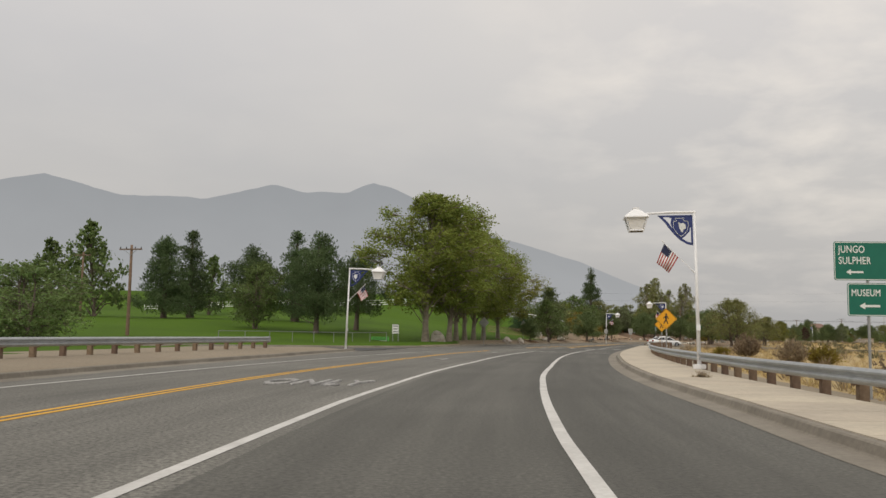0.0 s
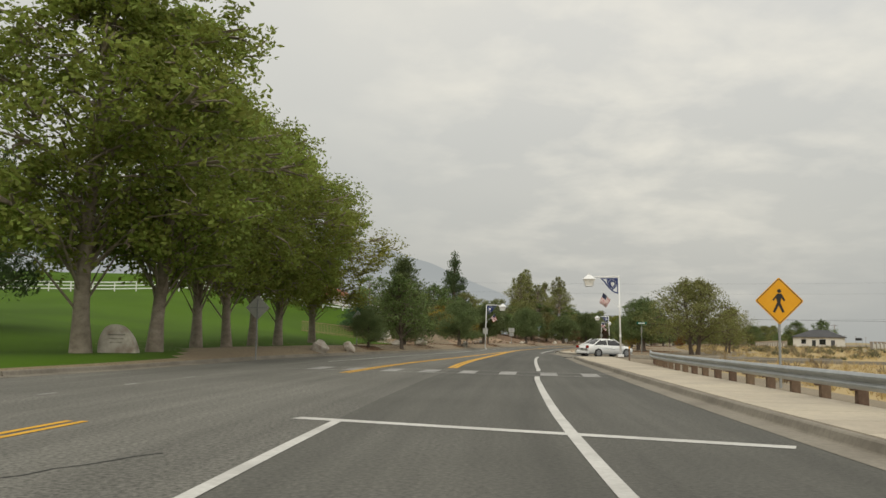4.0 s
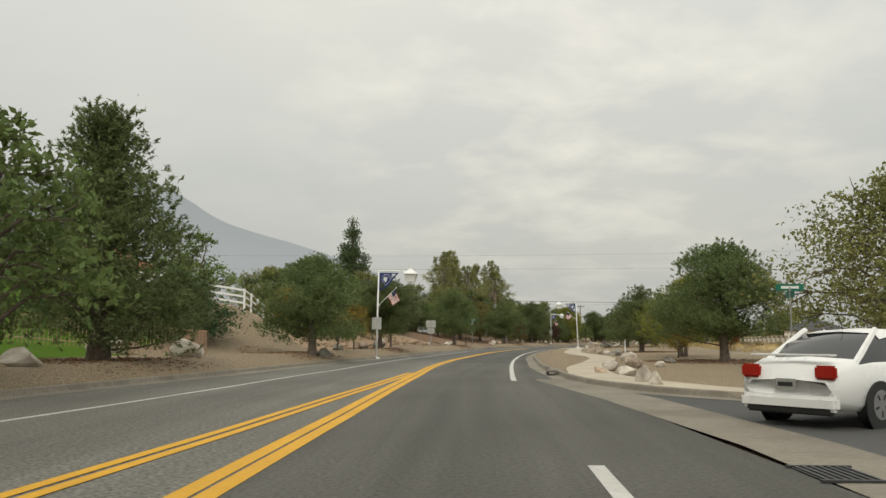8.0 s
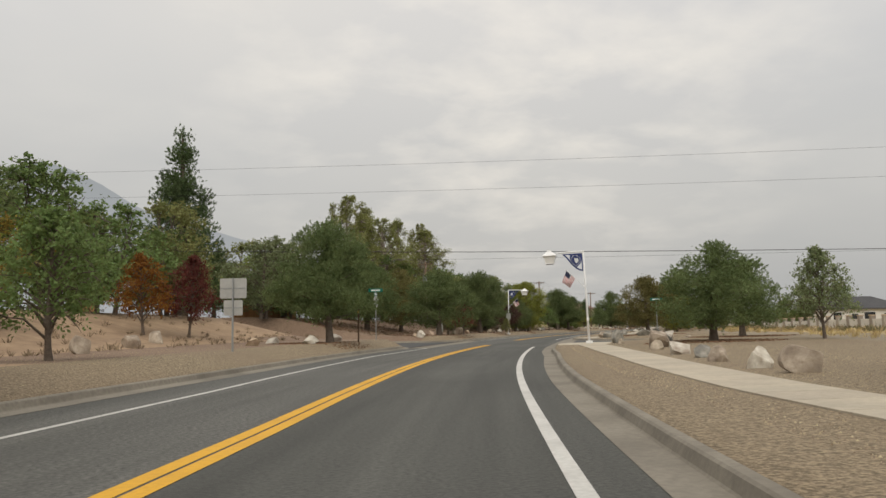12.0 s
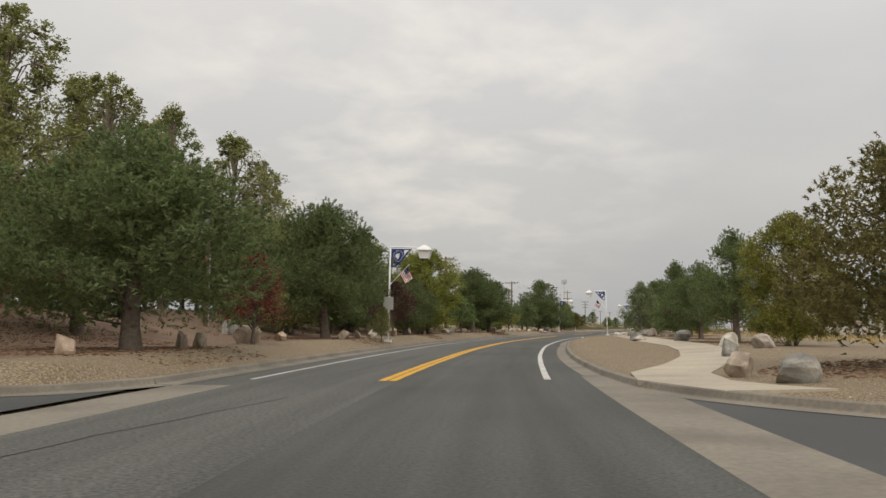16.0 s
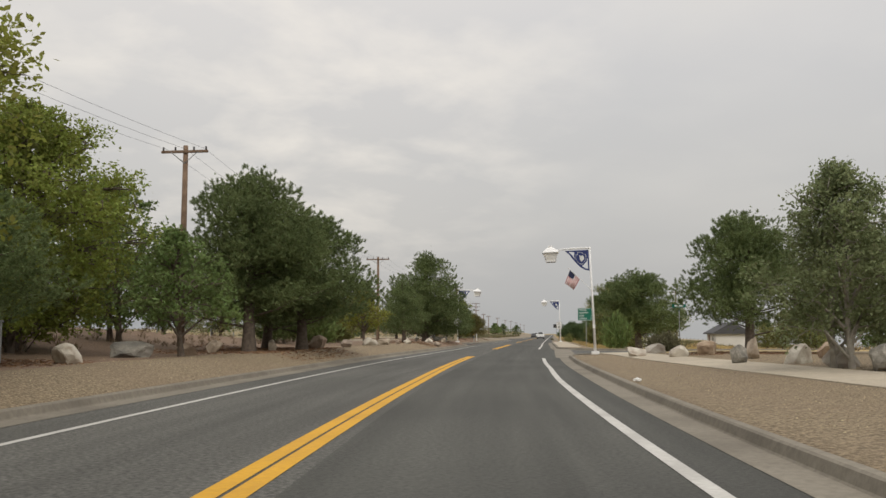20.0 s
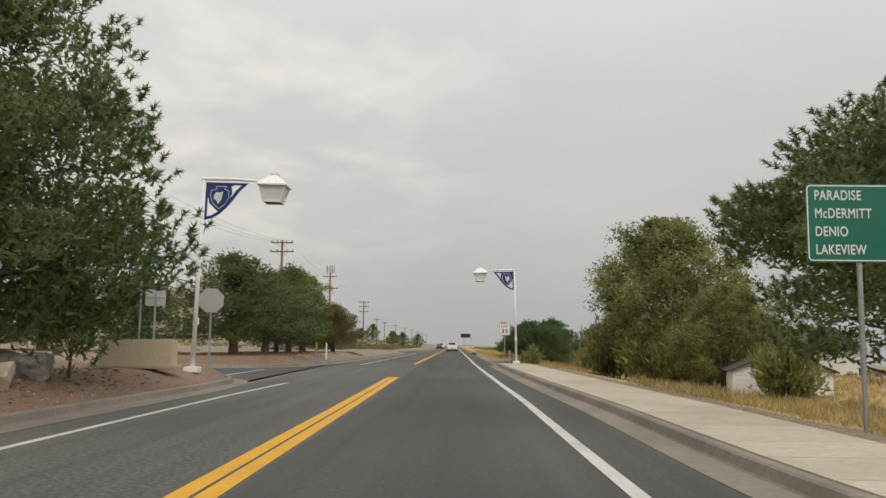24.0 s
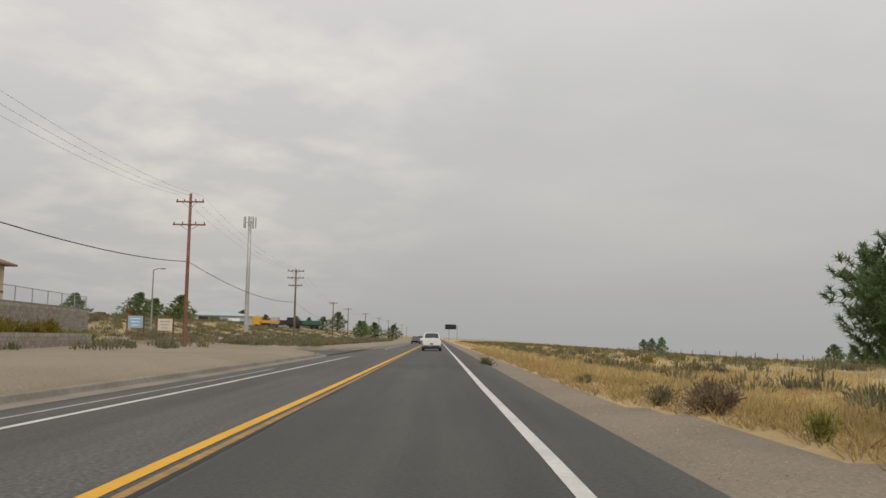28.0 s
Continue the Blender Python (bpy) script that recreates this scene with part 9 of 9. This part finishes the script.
M["pebble"] = pmat("pebble", (0.22, 0.168, 0.108), (0.52, 0.42, 0.295), 0.95, 9.0, 0.3, big=0.3, island=0.45)
off_r = lambda a, b: (lambda s, o: kerb_right(s) + a < o < kerb_right(s) + b)
off_l = lambda a, b: (lambda s, o: kerb_left(s) - b < o < kerb_left(s) - a)
pebbles("gravel_stones", scatter(21, 40000, (131, 421), (3.2, 13), off_r(1.0, 8.5)), M["pebble"], "loose brown gravel stones beside the road", 21, 0.010, 0.028)
pebbles("gravel_stones", scatter(22, 24000, (95, 400), (-6.5, -22), off_l(0.3, 8.0)), M["pebble"], "loose brown gravel stones on the verge", 22, 0.010, 0.028)
pebbles("gravel_stones", scatter(23, 4500, (421, 470), (2.5, 6), off_r(0.05, 2.0)), M["pebble"], "loose grey gravel stones on the shoulder", 23, 0.006, 0.018)

# wire fence across the plain
wf = new("wire_fence")
for k in range(26):
    px, py = at(462 + 7.5 * k, 38.0 + 0.01 * k * k)
    pz = height(462 + 7.5 * k, 38.0 + 0.01 * k * k)
    part("fence_post", box(0.06, 0.06, 1.25, px, py, pz + 0.5), "wood_post", wf)
    if k:
        for u in (0.35, 0.7, 1.0):
            part("strand", rod((qx, qy, qz + u), (px, py, pz + u), 0.005, 3), "steel_post", wf)
    qx, qy, qz = px, py, pz
tagged(wf, "wire fence on thin wooden posts across the plain", "fence")
# low white shed among the trees
sh = new("shed")
part("plinth", box(3.6, 2.6, 0.5, 0, 0, 0.2, 0.01), "block", sh, "tan block base")
for k in range(5):
    part("siding_board", box(3.6, 2.6, 0.17, 0, 0, 0.54 + 0.175 * k, 0.006), "sign_white", sh)
part("gable", poly([(-1.8, 1.33), (1.8, 1.33), (0, 2.1)], 2.55), "sign_white", sh)
for q in (-1, 1):
    part("roof_slope", box(2.2, 3.0, 0.06, 0, 0, 0), "roof_dark", sh, "", pose(q * 0.98, 0, 1.74, 0, q * 23, 0))
x, y = at(402, 12.6)
place(sh, x, y, height(402, 12.6) - 0.35, yaw_at(402) - 12, "low white boarded shed on a block base", "shed")
# single bushes that stand out
for x, y, h, w, kind, mat, lab in ((13.6, 26.0, 1.5, 2.0, "bush", "twig", "bare brown brush behind the guard rail"), (23.4, 60.5, 1.5, 2.4, "bush", "twig", "bare brown brush behind the guard rail"), (26.0, 62.0, 1.2, 2.4, "bush", "rabbit", "yellow rabbitbrush beyond the rail"), (26.1, 78.0, 1.8, 2.6, "bush", "twig", "bare brown brush beyond the rail"), (24.6, 80.5, 0.8, 1.8, "bush", "rabbit", "yellow rabbitbrush beyond the rail"),
                                   (178.9, 372.2, 1.2, 1.5, "bush", "leaf_olive", "green bush where the pavement ends"), (*at(453.2, 5.0), 0.6, 1.1, "bush", "twig", "brown dry bush at the shoulder edge"), (*at(455.2, 4.6), 0.45, 0.9, "sagebrush", "sage", "grey sagebrush at the shoulder edge"), (*at(463.8, 4.5), 0.34, 0.7, "sagebrush", "sage", "small sagebrush at the shoulder edge"),
                                   (*at(449.0, 5.1), 0.45, 0.6, "sagebrush", "leaf_cw2", "green tussock in the straw"), (214.0, 417.0, 0.45, 1.1, "sagebrush", "sage", "grey sagebrush at the shoulder edge"), (139.0, 318.0, 1.3, 3.0, "bush", "sage", "wild grey-green bush behind the track"),
                                   (168.0, 349.0, 2.2, 2.6, "bush", "leaf_olive", "wild bush by the pavement"), (180.5, 362.5, 2.6, 3.0, "bush", "leaf_olive", "wild bush by the pavement"), (173.8, 357.6, 2.6, 3.0, "bush", "leaf_olive", "wild bush by the pavement"), (184.5, 371.5, 2.4, 3.0, "bush", "leaf_olive", "wild bush by the pavement"),
                                   (100.5, 316.5, 1.4, 2.2, "bush", "leaf", "dark green bush on the bank"), (21.0, 172.0, 1.0, 1.6, "bush", "leaf_olive", "olive bush on the bank")):
    plant(kind, 1, mat, x, y, h, w, lab)
# thin weeds in the gutter
plant("sagebrush", 2, "twig", *at(25.5, 5.75), 0.22, 0.6, "dry weed growing from the pavement joint")
# dark trees round the yard
for x, y, h in ((303, 681, 6.5), (311, 687, 6.5), (313, 679, 5.5), (316, 670, 5.0), (327, 667, 6.5), (328, 659, 7.5), (340, 663, 5.0), (241, 563, 6.6), (360, 632, 6.0), (264, 590, 8.0), (270, 594, 7.2), (273, 586, 7.6), (352, 645, 6.0), (366, 656, 7.0), (372, 648, 6.0), (383, 655, 6.6), (395, 660, 6.2)):
    plant("elm", 2, "leaf", x, y, h, h * 1.15, "dark tree behind the steel warehouse")
# low trees in the brush beyond the track
for x, y, h, w in ((184, 343, 3.6, 4.0), (180, 338, 4.6, 5.0), (185, 338, 5.0, 5.0), (180, 334, 4.4, 5.0)):
    plant("elm", 1, "leaf_olive", x, y, h, w, "low olive tree in the brush beyond the track")
# trees behind the pillared wall
for x, y, h, w, m in ((155, 312, 4.6, 6.0, "leaf"), (154, 305, 6.0, 6.5, "leaf_olive"), (151.5, 296, 8.0, 7.5, "leaf"), (157, 302, 6.5, 6.0, "leaf_olive"), (160, 296, 9.0, 7.0, "leaf")):
    plant("elm", 1, m, x, y, h, w, "leafy tree behind the pillared garden wall")
# far groves on the horizon
for k in range(26):
    s, o = 700 + (k * 97) % 260, 120 + (k * 53) % 420
    x, y = at(s, o)
    plant("elm", 1 + k % 2, "leaf", x, y, 7 + (k * 7) % 5, 8.0, "distant dark grove tree on the horizon")
for k in range(22):
    s, o = 60 + (k * 61) % 260, 85 + (k * 37) % 150
    x, y = at(s, o)
    plant("elm", 1 + k % 2, "leaf" if k % 3 else "leaf_olive", x, y, 5.5 + (k * 5) % 4, 7.0, "distant tree across the dry flats")
for k in range(18):
    s, o = 640 + (k * 83) % 320, -60 - (k * 41) % 110
    x, y = at(s, o)
    plant("elm", 1 + k % 2, "leaf", x, y, 5.0 + (k * 5) % 4, 7.0, "distant tree behind the yard")
